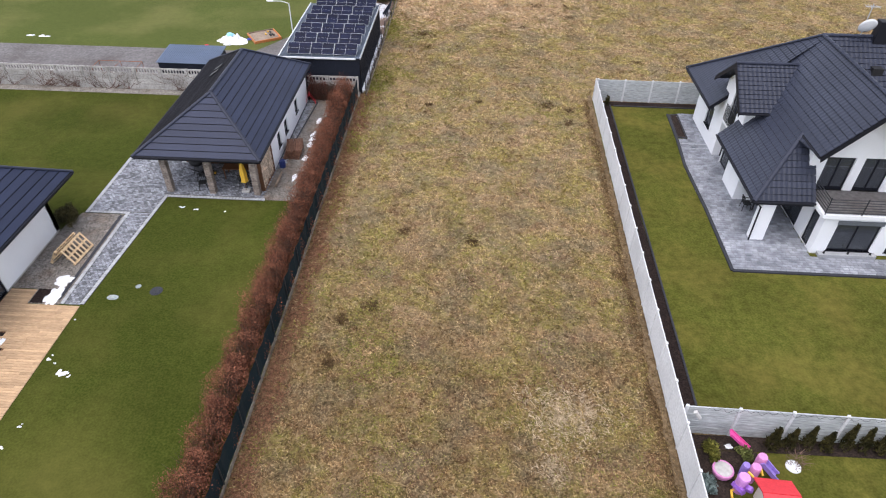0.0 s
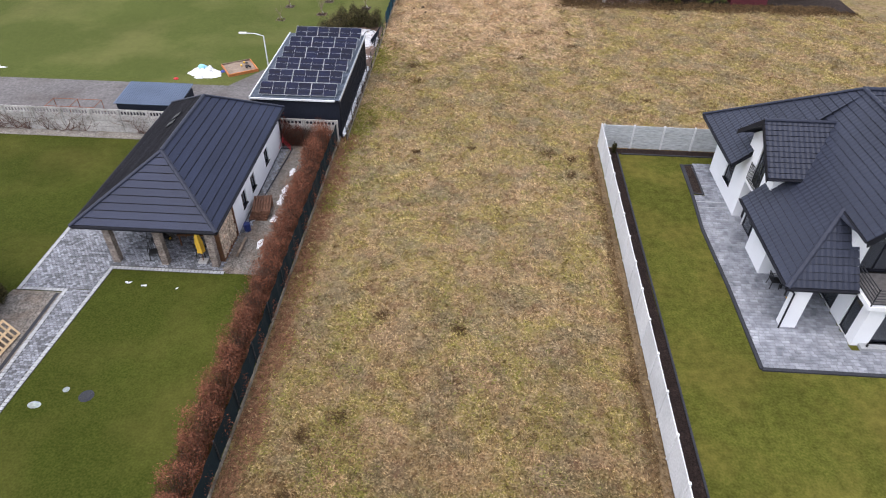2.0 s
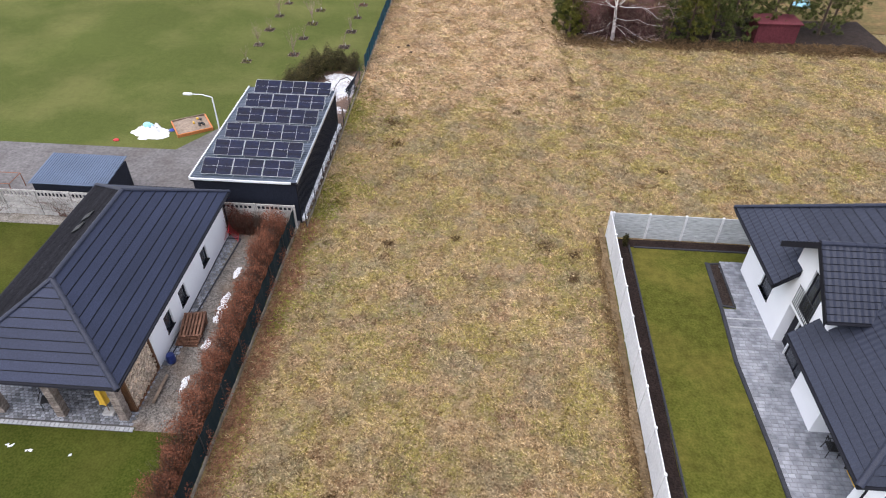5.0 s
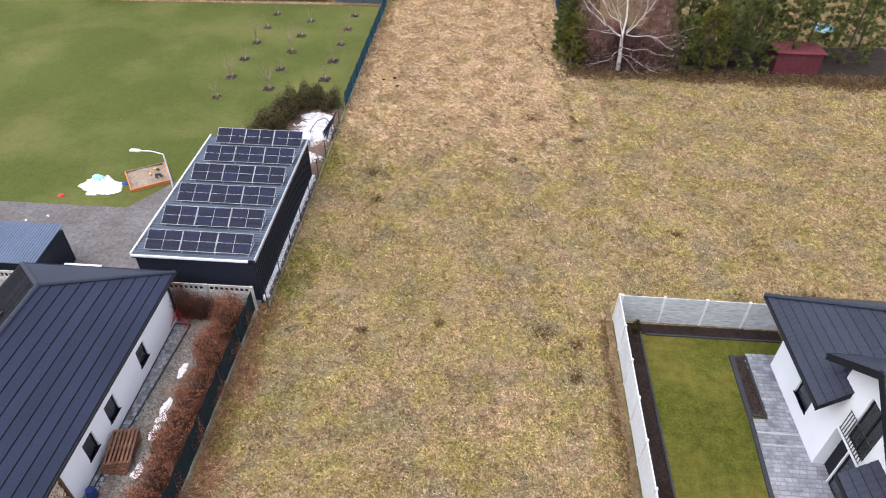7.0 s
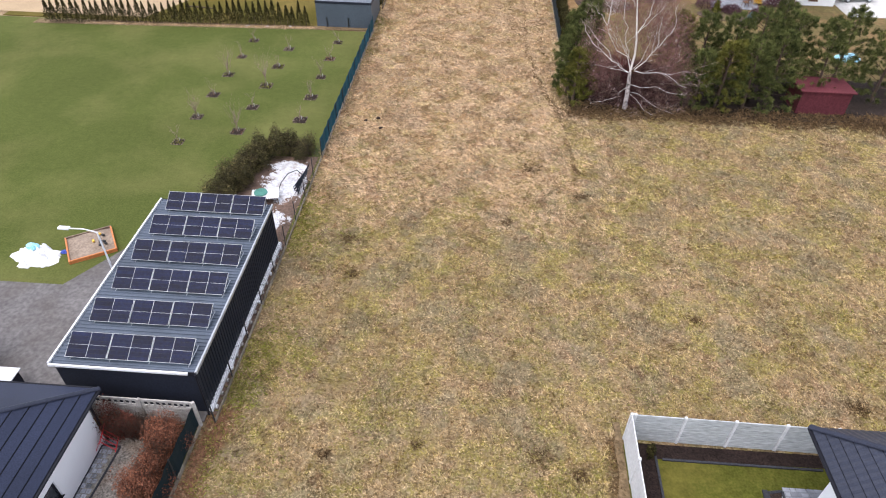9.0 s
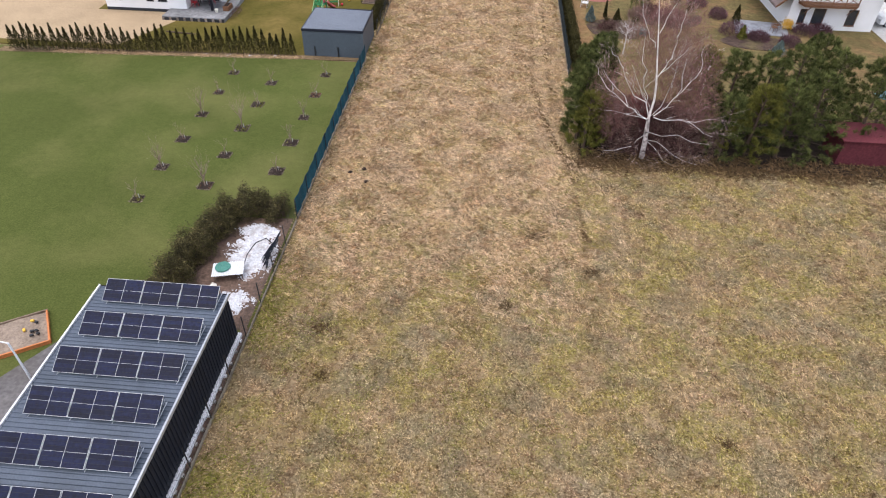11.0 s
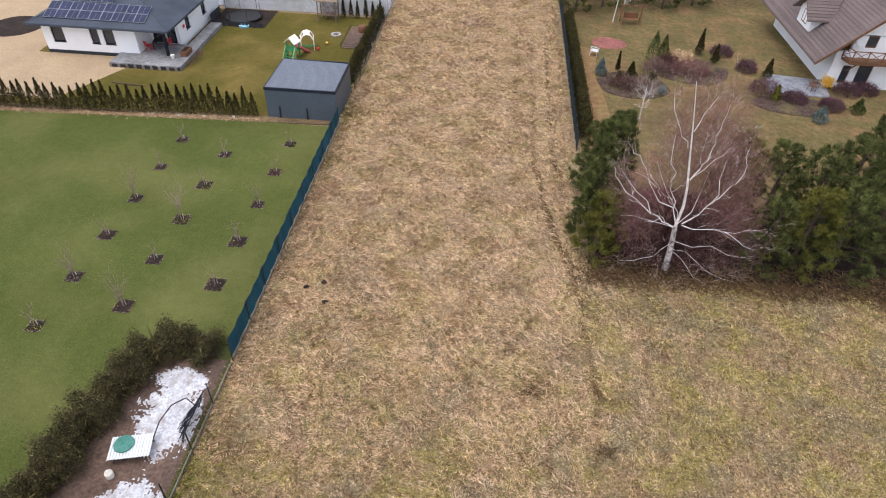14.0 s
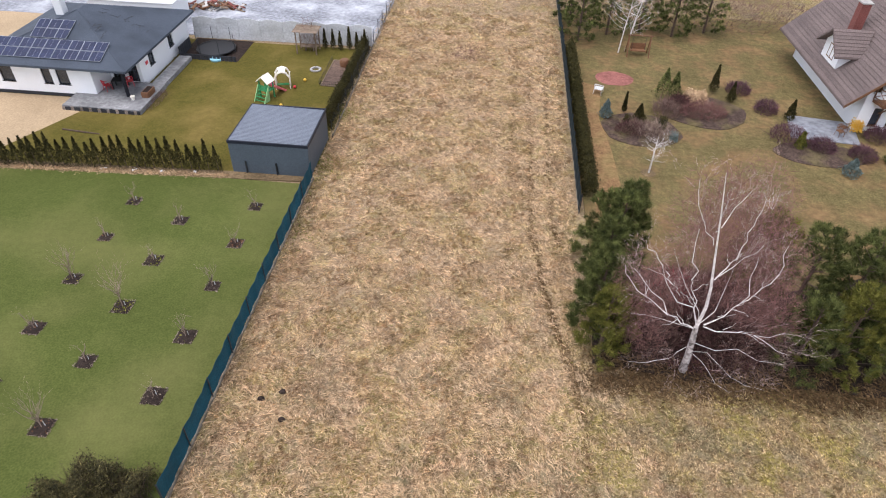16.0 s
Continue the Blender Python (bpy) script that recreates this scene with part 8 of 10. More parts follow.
leafy_hedge("green_juniper", "dark green spreading juniper by the toys", [(11.3, 14.0), (11.65, 14.1)], 0.6, 0.35, 800, 0.08, "pine", 94)
leafy_hedge("corner_laurel", "dark evergreen bush at the annex corner", [(-22.85, 26.6), (-22.85, 27.75)], 0.85, 0.95, 5200, 0.06, "ivy", 95)
leafy_hedge("dwarf_box", "dark small evergreen by the wall corner", [(10.25, 44.4), (10.5, 44.4)], 0.4, 0.6, 400, 0.08, "thuja", 93)


# garden toys
def build_toys():
    t = tagged(new("play_slide"), "pale purple and pink plastic play slide", "slide")
    chute = bmesh.new()
    for u0, u1 in ((-0.2, -0.14), (0.14, 0.2)):
        add_box(chute, 0, 1.0, u0, u1, -0.02, 0.16)
    add_box(chute, 0, 1.0, -0.139, 0.139, -0.02, 0.02)
    bmesh.ops.transform(chute, matrix=Matrix.Translation((11.7, 13.4, 0.85)) @ Matrix.Rotation(radians(-22), 4, "Z") @ Matrix.Rotation(radians(42), 4, "Y"), verts=chute.verts)
    part("chute", chute, "lilac", t)
    for x, y, r, z, mt in ((11.74, 13.42, 0.19, 1.0, "pink_pale"), (11.38, 13.0, 0.19, 0.95, "pink_pale"), (10.82, 12.57, 0.23, 0.9, "lilac_pink"), (11.1, 13.15, 0.15, 0.8, "lilac")):
        b2 = bmesh.new()
        add_tube(b2, [(x, y, 0.03), (x, y, z * 0.6), (x, y, z), (x, y, z + 0.09), (x, y, z + 0.1)], [r * 0.8, r, r, r * 0.9, r * 0.4], 14)
        part("tower", b2, mt, t)
    for q in (((11.05, 12.85, 0.9), (11.2, 12.65, 0.85)), ((10.5, 12.2, 0.1), (10.55, 12.5, 0.12), (10.75, 12.55, 0.15)), ((11.65, 13.1, 0.75), (11.7, 12.9, 0.6))):
        tube("rail", list(q), 0.05, "yellow", t)
    for q in (((10.6, 12.65, 0.4), (10.8, 12.2, 0.5)), ((10.9, 12.15, 0.7), (11.0, 12.3, 0.75))):
        tube("step", list(q), 0.14, "purple", t)
    r = tagged(new("sand_tub"), "round pink plastic tub filled with wet sand", "tub")
    tube("rim", [(10.42, 13.29, 0.03), (10.42, 13.29, 0.24), (10.42, 13.29, 0.3)], [0.36, 0.42, 0.4], "pink_pale", r, sides=20)
    tube("filling", [(10.42, 13.29, 0.29), (10.42, 13.29, 0.308)], [0.34, 0.335], "concrete", r, sides=20)
    h = tagged(new("play_house"), "small plastic play house with a red pitched roof", "play house")
    box("body", 11.35, 12.35, 11.1, 12.4, 0, 0.9, "cream", h, bevel=0.03)
    for s in (0, 1):
        bm = bmesh.new()
        y0, y1 = (11.0, 11.85) if s == 0 else (12.6, 11.85)
        v = [bm.verts.new(p) for p in ((11.17, y0, 0.88), (12.53, y0 - 0.08, 0.88), (12.53, y1 - 0.08, 1.15), (11.17, y1, 1.15))]
        bm.faces.new(v)
        o = part("roof_half", bm, "red", h)
        o.modifiers.new("thick", "SOLIDIFY").thickness = 0.05
    p = tagged(new("pink_ramp"), "pink plastic slide leaning on the wall", "toy slide")
    m = Matrix.Translation((11.33, 14.45, 0.5)) @ Matrix.Rotation(radians(-14), 4, "Z") @ Matrix.Rotation(radians(40), 4, "Y")
    box("ramp", -0.62, 0.62, -0.13, 0.13, -0.02, 0.02, "pink", p, m=m)
    for s in (-0.15, 0.13):
        box("side", -0.62, 0.62, s, s + 0.02, -0.02, 0.09, "pink", p, m=m)
    tube("snow_disc", [(13.35, 13.73, 0.02), (13.35, 13.73, 0.06), (13.35, 13.73, 0.075)], [0.3, 0.29, 0.2], "snow", tagged(new("snow_ring"), "round disc of snow below a bare sapling", "snow"), sides=22)
    snow_patch(11.03, 14.5, 0.22, 0.12, 62, 0.08)
    brush("bare_sapling", "bare twiggy sapling standing in a snow disc", 13.35, 13.75, 0.3, 0.3, 0.9, 120, "twig", 63, 0.5, 0.008, "sapling")
    w = tagged(new("wall_wire"), "loosely coiled wire along the wall top", "wire")
    pts = [(9.9 + i * 0.06, 15.02 - 0.025 * 0.06 * i, 1.7 + 0.09 * math.sin(i * 0.85) + 0.05 * math.sin(i * 0.31)) for i in range(150)]
    tube("strand", pts, 0.008, "dark_metal", w, sides=3)
    g = tagged(new("rolled_mat"), "rolled pale mat standing in the wall corner", "mat")
    tube("roll", [(9.4, 14.92, 1.65), (9.62, 14.86, 1.35)], 0.09, "concrete", g, sides=8)
    chair("patio_chair", "black metal chair at the house wall", 16.8, 31.3, 90, "black")
    table("patio_table", "dark metal patio table under the porch", 17.6, 30.9, 0, 0.9, 0.7, 0.72, "black", "black")
    k = tagged(box("yellow_mat", 17.2, 17.7, 29.7, 30.5, 0.07, 0.09, "yellow"), "small yellow mat on the porch floor", "mat")


build_toys()


# ---- the bungalow beyond the orchard ----
def build_bungalow():
    t = tagged(new("bungalow"), "white bungalow with a low grey roof and covered terrace", "house")
    x0, x1, y0, y1, z = -37.0, -24.4, 97.75, 111.0, 2.85
    rx, rz = -30.7, 5.1
    body = bmesh.new()
    ra, rb = y0 + 6.0, y1 - 6.0
    v = [body.verts.new(p) for p in ((x0, y0, z), (x1, y0, z), (x1, y1, z), (x0, y1, z), (rx, ra, rz), (rx, rb, rz), (x0, y0, z - 0.18), (x1, y0, z - 0.18), (x1, y1, z - 0.18), (x0, y1, z - 0.18))]
    for q in ((0, 1, 4), (1, 2, 5, 4), (2, 3, 5), (3, 0, 4, 5), (0, 6, 7, 1), (1, 7, 8, 2), (2, 8, 9, 3), (3, 9, 6, 0), (9, 8, 7, 6)):
        body.faces.new([v[i] for i in q])
    part("roof", body, "roof_felt", t)
    cap(t, (x0, y0, z + 0.02), (rx, ra, rz + 0.02), "roof_felt", 0.06, 1.0)
    cap(t, (x1, y0, z + 0.02), (rx, ra, rz + 0.02), "roof_felt", 0.06, 1.0)
    rnd = random.Random(12)
    tilt_s, tilt_e = math.atan2(rz - z, ra - y0), math.atan2(rz - z, x1 - rx)
    for i in range(22):
        south = i < 9
        if south:
            x, y = rnd.uniform(-30.0, -27.5), rnd.uniform(y0 + 2.8, y0 + 4.6)
            m = Matrix.Translation((x, y, z + (y - y0) * math.tan(tilt_s))) @ Matrix.Rotation(tilt_s, 4, "X")
        else:
            x, y = rnd.uniform(rx + 1.0, x1 - 0.8), rnd.uniform(ra + 0.5, y1 - 5.5)
            m = Matrix.Translation((x, y, z + (x1 - x) * math.tan(tilt_e))) @ Matrix.Rotation(tilt_e, 4, "Y")
        box("felt_seam", 0, rnd.uniform(0.3, 0.9), 0, 0.05, 0.004, 0.016, "kerb", t, m=m @ Matrix.Rotation(rnd.choice((0.3, 1.2, 1.6, 2.4)), 4, "Z"))
    hs = [(-31.9, -31.15, 1.05, 2.35), (-30.7, -29.75, 1.05, 2.35), (-35.4, -34.3, 1.05, 2.35)]
    wall_with_holes(t, "wall", "plaster", "y", 98.5, 0.3, -36.2, -27.8, 0.0, 2.66, hs)
    for h in hs:
        window(t, "y", 98.5, 0.3, *h, blinds=True)
    box("plinth", -36.21, -27.79, 98.47, 98.495, 0, 0.3, "kerb", t)
    wall_with_holes(t, "wall", "plaster", "x", -27.8, -0.3, 98.8, 101.0, 0.4, 2.66, [])
    wall_with_holes(t, "wall", "plaster", "y", 101.0, 0.3, -28.1, -25.1, 0.4, 2.66, [(-27.6, -26.6, 0.42, 2.4), (-26.3, -25.4, 0.42, 2.4)])
    window(t, "y", 101.0, 0.3, -27.6, -26.6, 0.42, 2.4, name="terrace_door", sill=False)
    window(t, "y", 101.0, 0.3, -26.3, -25.4, 0.42, 2.4, name="terrace_door", sill=False)
    he = [(102.6, 103.5, 1.1, 2.45), (106.4, 107.3, 1.1, 2.45)]
    wall_with_holes(t, "wall", "plaster", "x", -25.1, -0.3, 101.3, 110.4, 0.0, 2.66, he)
    for h in he:
        window(t, "x", -25.1, -0.3, *h)
    wall_with_holes(t, "wall", "plaster", "y", 110.4, -0.3, -36.2, -25.4, 0.0, 2.66, [])
    wall_with_holes(t, "wall", "plaster", "x", -36.2, 0.3, 98.8, 110.1, 0.0, 2.66, [])
    box("terrace_post", -25.3, -25.1, 98.35, 98.55, 0.4, 2.66, "fascia", t)
    box("chimney", -32.6, -31.9, 103.6, 104.3, 4.6, 6.0, "white_metal", t, "white rendered chimney", 0.03)
    box("terrace", -29.6, -23.3, 96.4, 100.98, 0, 0.4, "concrete_mid", t, "grey raised terrace with a stone-faced edge", 0.02)
    box("terrace_side", -24.5, -23.4, 100.985, 106.6, 0, 0.38, "concrete_mid", t)
    rnd = random.Random(4)
    for i in range(26):
        x = -29.6 + i * 0.24
        box("facing_stone", x + 0.01, x + 0.23, 96.34 - rnd.uniform(0, 0.03), 96.395, 0.01, rnd.uniform(0.28, 0.37), "kerb" if i % 3 else "stone_col", t)
    # solar panels in two rows on the south slope
    src = None
    k = (rz - z) / 6.0
    tilt = math.degrees(math.atan(k))
    w, h = 1.02, 1.0
    spots = [(-35.6 + i * 1.0, 98.45 + j * 0.98) for j in range(2) for i in range(9)] + [(-33.2 + i * 1.0, 100.5 + j * 0.98) for j in range(2) for i in range(3)]
    for x, y in spots:
        m = pose(x, y, z + 0.09 + k * (y - y0), tilt, 0, 0)
        if src is None:
            src = solar_panel("solar_panel", "solar_blue", 0.98, 1.0, 2, 2)
            src["group"] = "solar panels on the bungalow"
            src.matrix_world = m
        else:
            copy_thing(src, m)
    for x, y, r in ((-27.3, 99.3, 150), (-25.9, 100.3, 215)):
        c = chair("garden_chair", "red plastic garden chair on the terrace", x, y, r, "red")
        c.location.z = 0.4
    tb = table("garden_table", "dark garden table on the terrace", -26.5, 99.9, 10, 1.1, 0.8, 0.72, "black", "black")
    tb.location.z = 0.4
    b = tagged(new("planter"), "brown timber planter box on the terrace edge", "planter")
    box("body", -24.1, -23.5, 98.4, 99.6, 0.4, 0.85, "wood_brown", b, bevel=0.02)
    box("soil", -24.0, -23.6, 98.5, 99.5, 0.852, 0.87, "soil", b)
    p = tagged(new("flower_pot"), "pale clay flower pot with a red rim", "flower pot")
    tube("pot", [(-24.6, 98.0, 0.4), (-24.6, 98.0, 0.72)], [0.12, 0.18], "cream", p, sides=12)
    brush("bare_shrub", "bare grey shrubs below the terrace edge", -23.0, 98.6, 0.4, 1.6, 0.5, 500, "twig", 5, 0.4, 0.008)
    w = tagged(new("wall_ornament"), "small red heart-shaped ornament on the wall", "ornament")
    box("plate", -25.08, -25.05, 101.9, 102.3, 1.5, 1.8, "red", w, bevel=0.01)


build_bungalow()
sheet("sand_drive", [(-70, 90.2), (-31.0, 90.2), (-28.2, 96.2), (-28.6, 98.4), (-70, 98.4)], 0.03, "sand", "pale sandy drive before the bungalow", "drive")
sheet("sand_yard", rect(-70, -37.2, 98.42, 115), 0.029, "sand", "pale sandy yard beside the bungalow", "drive")
bed("round_bed", ellipse(-42.5, 103.6, 2.6, 2.6, 3), "soil", "round bed of dark bark mulch", 0.06)
sheet("hedge_bed", [(-41, 87.5), (-13.8, 88.9), (-8.4, 89.2), (-8.4, 89.74), (-13.8, 89.74), (-41, 88.6)], 0.035, "path_soil", "strip of withered grass below the thujas", "ground")
grass_stuff("hedge_foot_grass", "pale withered grass under the thuja row", np.c_[np.linspace(-36, -13.9, 900), 87.9 + 1.3 * np.linspace(0.1, 0.95, 900) + np.random.default_rng(2).normal(0, 0.12, 900)], "blond", 0.2, 0.014, 31, 5, 0.12, (0.3, 1.2), 0.03)
w = panel_wall("wall_playground", "pale precast concrete wall behind the lawn", (-25.0, 111.6), (-8.1, 111.9), 1.9, "concrete_grey", 4, arch=0.2, cap_mat="concrete_grey")
sheet("yard_beyond", rect(-60, -7.9, 112.2, 170), 0.02, "yard", "grey concrete yard with remains of snow", "yard")


def rubble(x, y, n, seed):
    t = tagged(new("rubble_heap"), "heap of broken timber and brick on the yard", "rubble")
    rnd = random.Random(seed)
    for i in range(n):
        s = rnd.uniform(0.15, 0.6)
        m = pose(x + rnd.gauss(0, 1.6), y + rnd.gauss(0, 0.7), rnd.uniform(0.05, 0.5), rnd.uniform(-30, 30), rnd.uniform(-30, 30), rnd.uniform(0, 180))
        box("piece", -s, s, -0.12, 0.12, -0.06, 0.06, rnd.choice(("brick", "wood_grey", "concrete_old", "wood_brown")), t, m=m)


rubble(-26.3, 119.3, 70, 6)
k = tagged(new("site_trailer"), "long white site cabin beyond the wall", "cabin")
box("body", -36, -27.5, 113.2, 116.5, 0.02, 2.4, "white_metal", k, bevel=0.05)
box("roof", -36.1, -27.4, 113.1, 116.6, 2.403, 2.48, "concrete_white", k)

# ---- the playground lawn ----
def build_trampoline():
    t = tagged(new("trampoline"), "low dark round trampoline with thin net poles", "trampoline")
    c, r = Vector((-22.0, 108.9, 0)), 1.75
    k = 12
    ring = [c + Vector((math.cos(i * math.tau / k) * r, math.sin(i * math.tau / k) * r, 0.3)) for i in range(k + 1)]
    tube("rim", ring, 0.06, "black", t)
    bm = bmesh.new()
    bm.faces.new([bm.verts.new(p + Vector((0, 0, -0.02))) for p in ring[:-1]])
    part("mat", bm, "black", t)
    for i in range(0, k, 2):
        p = ring[i]
        tube("leg", [(p.x, p.y, 0), (p.x, p.y, 0.3)], 0.03, "dark_metal", t, sides=5)
        tube("net_pole", [(p.x, p.y, 0.3), (p.x, p.y, 1.7)], 0.025, "dark_metal", t, sides=5)
    s = tagged(new("paddling_tub"), "pale blue round tub on the ground", "tub")
    tube("tub", [(-21.3, 106.9, 0.02), (-21.3, 106.9, 0.2)], [0.5, 0.55], "sky_blue", s, sides=18)
    d = tagged(new("dark_fence"), "low dark timber fence round the trampoline corner", "fence")
    for i in range(14):
        box("slat", -24.4 + i * 0.36, -24.1 + i * 0.36, 106.75, 106.8, 0.02, 0.5, "kerb", d)
    for i in range(6):
        box("slat", -24.6, -24.55, 106.9 + i * 0.42, 107.25 + i * 0.42, 0.02, 1.0, "kerb", d)
    box("rail", -24.45, -19.4, 106.81, 106.85, 0.35, 0.42, "kerb", d)


build_trampoline()
sheet("trampoline_ground", rect(-24.8, -19.3, 106.85, 111.4), 0.03, "soil", "bare dark ground below the trampoline", "ground")


def build_playset():
    t = tagged(new("play_tower"), "green and cream plastic play tower with a slide", "play tower")
    for x in (-0.45, 0.35):
        for y in (-0.4, 0.3):
            box("post", x, x + 0.1, y, y + 0.1, 0, 1.5, "green", t)
    box("platform", -0.45, 0.45, -0.4, 0.4, 0.7, 0.78, "green", t)
    for i in range(5):
        box("panel", -0.4 + i * 0.17, -0.29 + i * 0.17, -0.43, -0.405, 0.8, 1.25, "green", t)
    for s in (-1, 1):
        bm = bmesh.new()
        bm.faces.new([bm.verts.new(p) for p in ((s * 0.55, -0.5, 1.45), (s * 0.55, 0.5, 1.45), (0, 0.5, 1.95), (0, -0.5, 1.95))])
        part("roof_half", bm, "cream", t, "cream roof half").modifiers.new("thick", "SOLIDIFY").thickness = 0.05
        bm = bmesh.new()
        bm.faces.new([bm.verts.new(p) for p in ((s * 0.5, -1.1, 0.0), (s * 0.5, -0.35, 0.0), (s * 0.5, -0.35, 1.2))])
        part("climbing_side", bm, "pale_green", t, "pale green side panel").modifiers.new("thick", "SOLIDIFY").thickness = 0.06
    for i in range(5):
        box("rung", -0.47, 0.47, -1.0 + 0.15 * i, -0.95 + 0.15 * i, 0.1 + 0.24 * i, 0.15 + 0.24 * i, "green", t)
    m = Matrix.Translation((0.3, 1.0, 0.45)) @ Matrix.Rotation(radians(-36), 4, "X")
    box("chute", -0.25, 0.25, -0.85, 0.85, -0.03, 0.03, "coral", t, m=m)
    for u in (-0.29, 0.25):
        box("chute_side", u, u + 0.04, -0.85, 0.85, -0.03, 0.14, "coral", t, m=m)
    t.matrix_world = pose(-14.6, 100.6, 0.02, 0, 0, -20)
    p = tagged(new("play_house"), "cream and green plastic play house with arched openings", "play house")
    for x in (-0.6, 0.55):
        box("side_wall", x, x + 0.06, -0.55, 0.55, 0, 1.1, "cream", p, bevel=0.02)
    tube("arch", [(-0.6, -0.5, 1.0), (-0.35, -0.5, 1.4), (0, -0.5, 1.52), (0.35, -0.5, 1.4), (0.6, -0.5, 1.0)], 0.08, "cream", p)
    tube("arch", [(-0.6, 0.5, 1.0), (-0.35, 0.5, 1.4), (0, 0.5, 1.52), (0.35, 0.5, 1.4), (0.6, 0.5, 1.0)], 0.08, "cream", p)
    box("roof_panel", -0.3, 0.3, -0.5, 0.5, 1.45, 1.5, "cream", p)
    box("counter", -0.5, 0.5, -0.56, -0.5, 0.4, 0.55, "green", p)
    p.matrix_world = pose(-13.9, 102.7, 0.02, 0, 0, 15)
    for i, (x, y, mt) in enumerate(((-12.9, 102.5, "red"), (-12.4, 103.9, "yellow"), (-13.1, 99.2, "yellow"), (-14.9, 102.9, "pink"))):
        bm = bmesh.new()
        bmesh.ops.create_icosphere(bm, subdivisions=2, radius=0.14)
        o = part("ball", bm, mt, smooth=True)
        o.matrix_world = pose(x, y, 0.16)
        tagged(o, "small coloured plastic ball on the lawn", "ball", "balls on the lawn")


build_playset()
bed("vegetable_bed", rect(-10.9, -9.0, 103.3, 108.4), "mud", "fenced vegetable bed of bare soil", 0.06, "wood_grey", 0.08)
f = tagged(new("bed_fence"), "low dark wire fence round the vegetable bed", "fence")
for i in range(12):
    tube("post", [(-11.0 + i * 0.18, 103.2, 0), (-11.0 + i * 0.18, 103.2, 0.5)], 0.015, "black", f, sides=4)
    tube("post", [(-11.0, 103.2 + i * 0.45, 0), (-11.0, 103.2 + i * 0.45, 0.5)], 0.015, "black", f, sides=4)
for z in (0.25, 0.48):
    tube("rail", [(-9.0, 103.2, z), (-11.0, 103.2, z), (-11.0, 108.3, z)], 0.015, "black", f, sides=4)
barrel("barrel", "brown wooden half barrel in the vegetable bed", -9.7, 107.4, 0.45, 0.6, "wood_brown")
c = tagged(new("compost_ring"), "ring of grey stones with ash", "fire ring")
for i in range(12):
    a = i * math.tau / 12
    box("stone", -12.05 + math.cos(a) * 0.4 - 0.1, -12.05 + math.cos(a) * 0.4 + 0.1, 106.2 + math.sin(a) * 0.4 - 0.09, 106.2 + math.sin(a) * 0.4 + 0.09, 0.02, 0.17, "concrete_old", c, bevel=0.03)
a = tagged(new("timber_arbour"), "weathered timber arbour frame by the wall", "arbour")
for x in (-14.6, -12.8):
    for y in (109.3, 110.6):
        box("post", x, x + 0.1, y, y + 0.1, 0, 2.1, "wood_grey", a)
for i in range(7):
    box("roof_board", -14.8, -12.5, 109.1 + i * 0.27, 109.32 + i * 0.27, 2.103, 2.14, "wood_grey", a)
box("bench", -14.4, -12.9, 110.0, 110.45, 0.4, 0.46, "wood_grey", a)
for x in (-14.0, -13.3):
    box("bench_leg", x, x + 0.08, 110.1, 110.4, 0, 0.398, "wood_grey", a)
brush("bare_bush", "tall bare pale bush by the arbour", -13.6, 110.4, 0.9, 0.6, 3.0, 900, "twig", 6, 0.7, 0.007)
l = tagged(new("log"), "dead branch lying on the lawn", "branch")
tube("stem", [(-28.0, 93.5, 0.06), (-26.5, 93.3, 0.08), (-25.0, 93.2, 0.05)], [0.06, 0.07, 0.04], "bark", l)


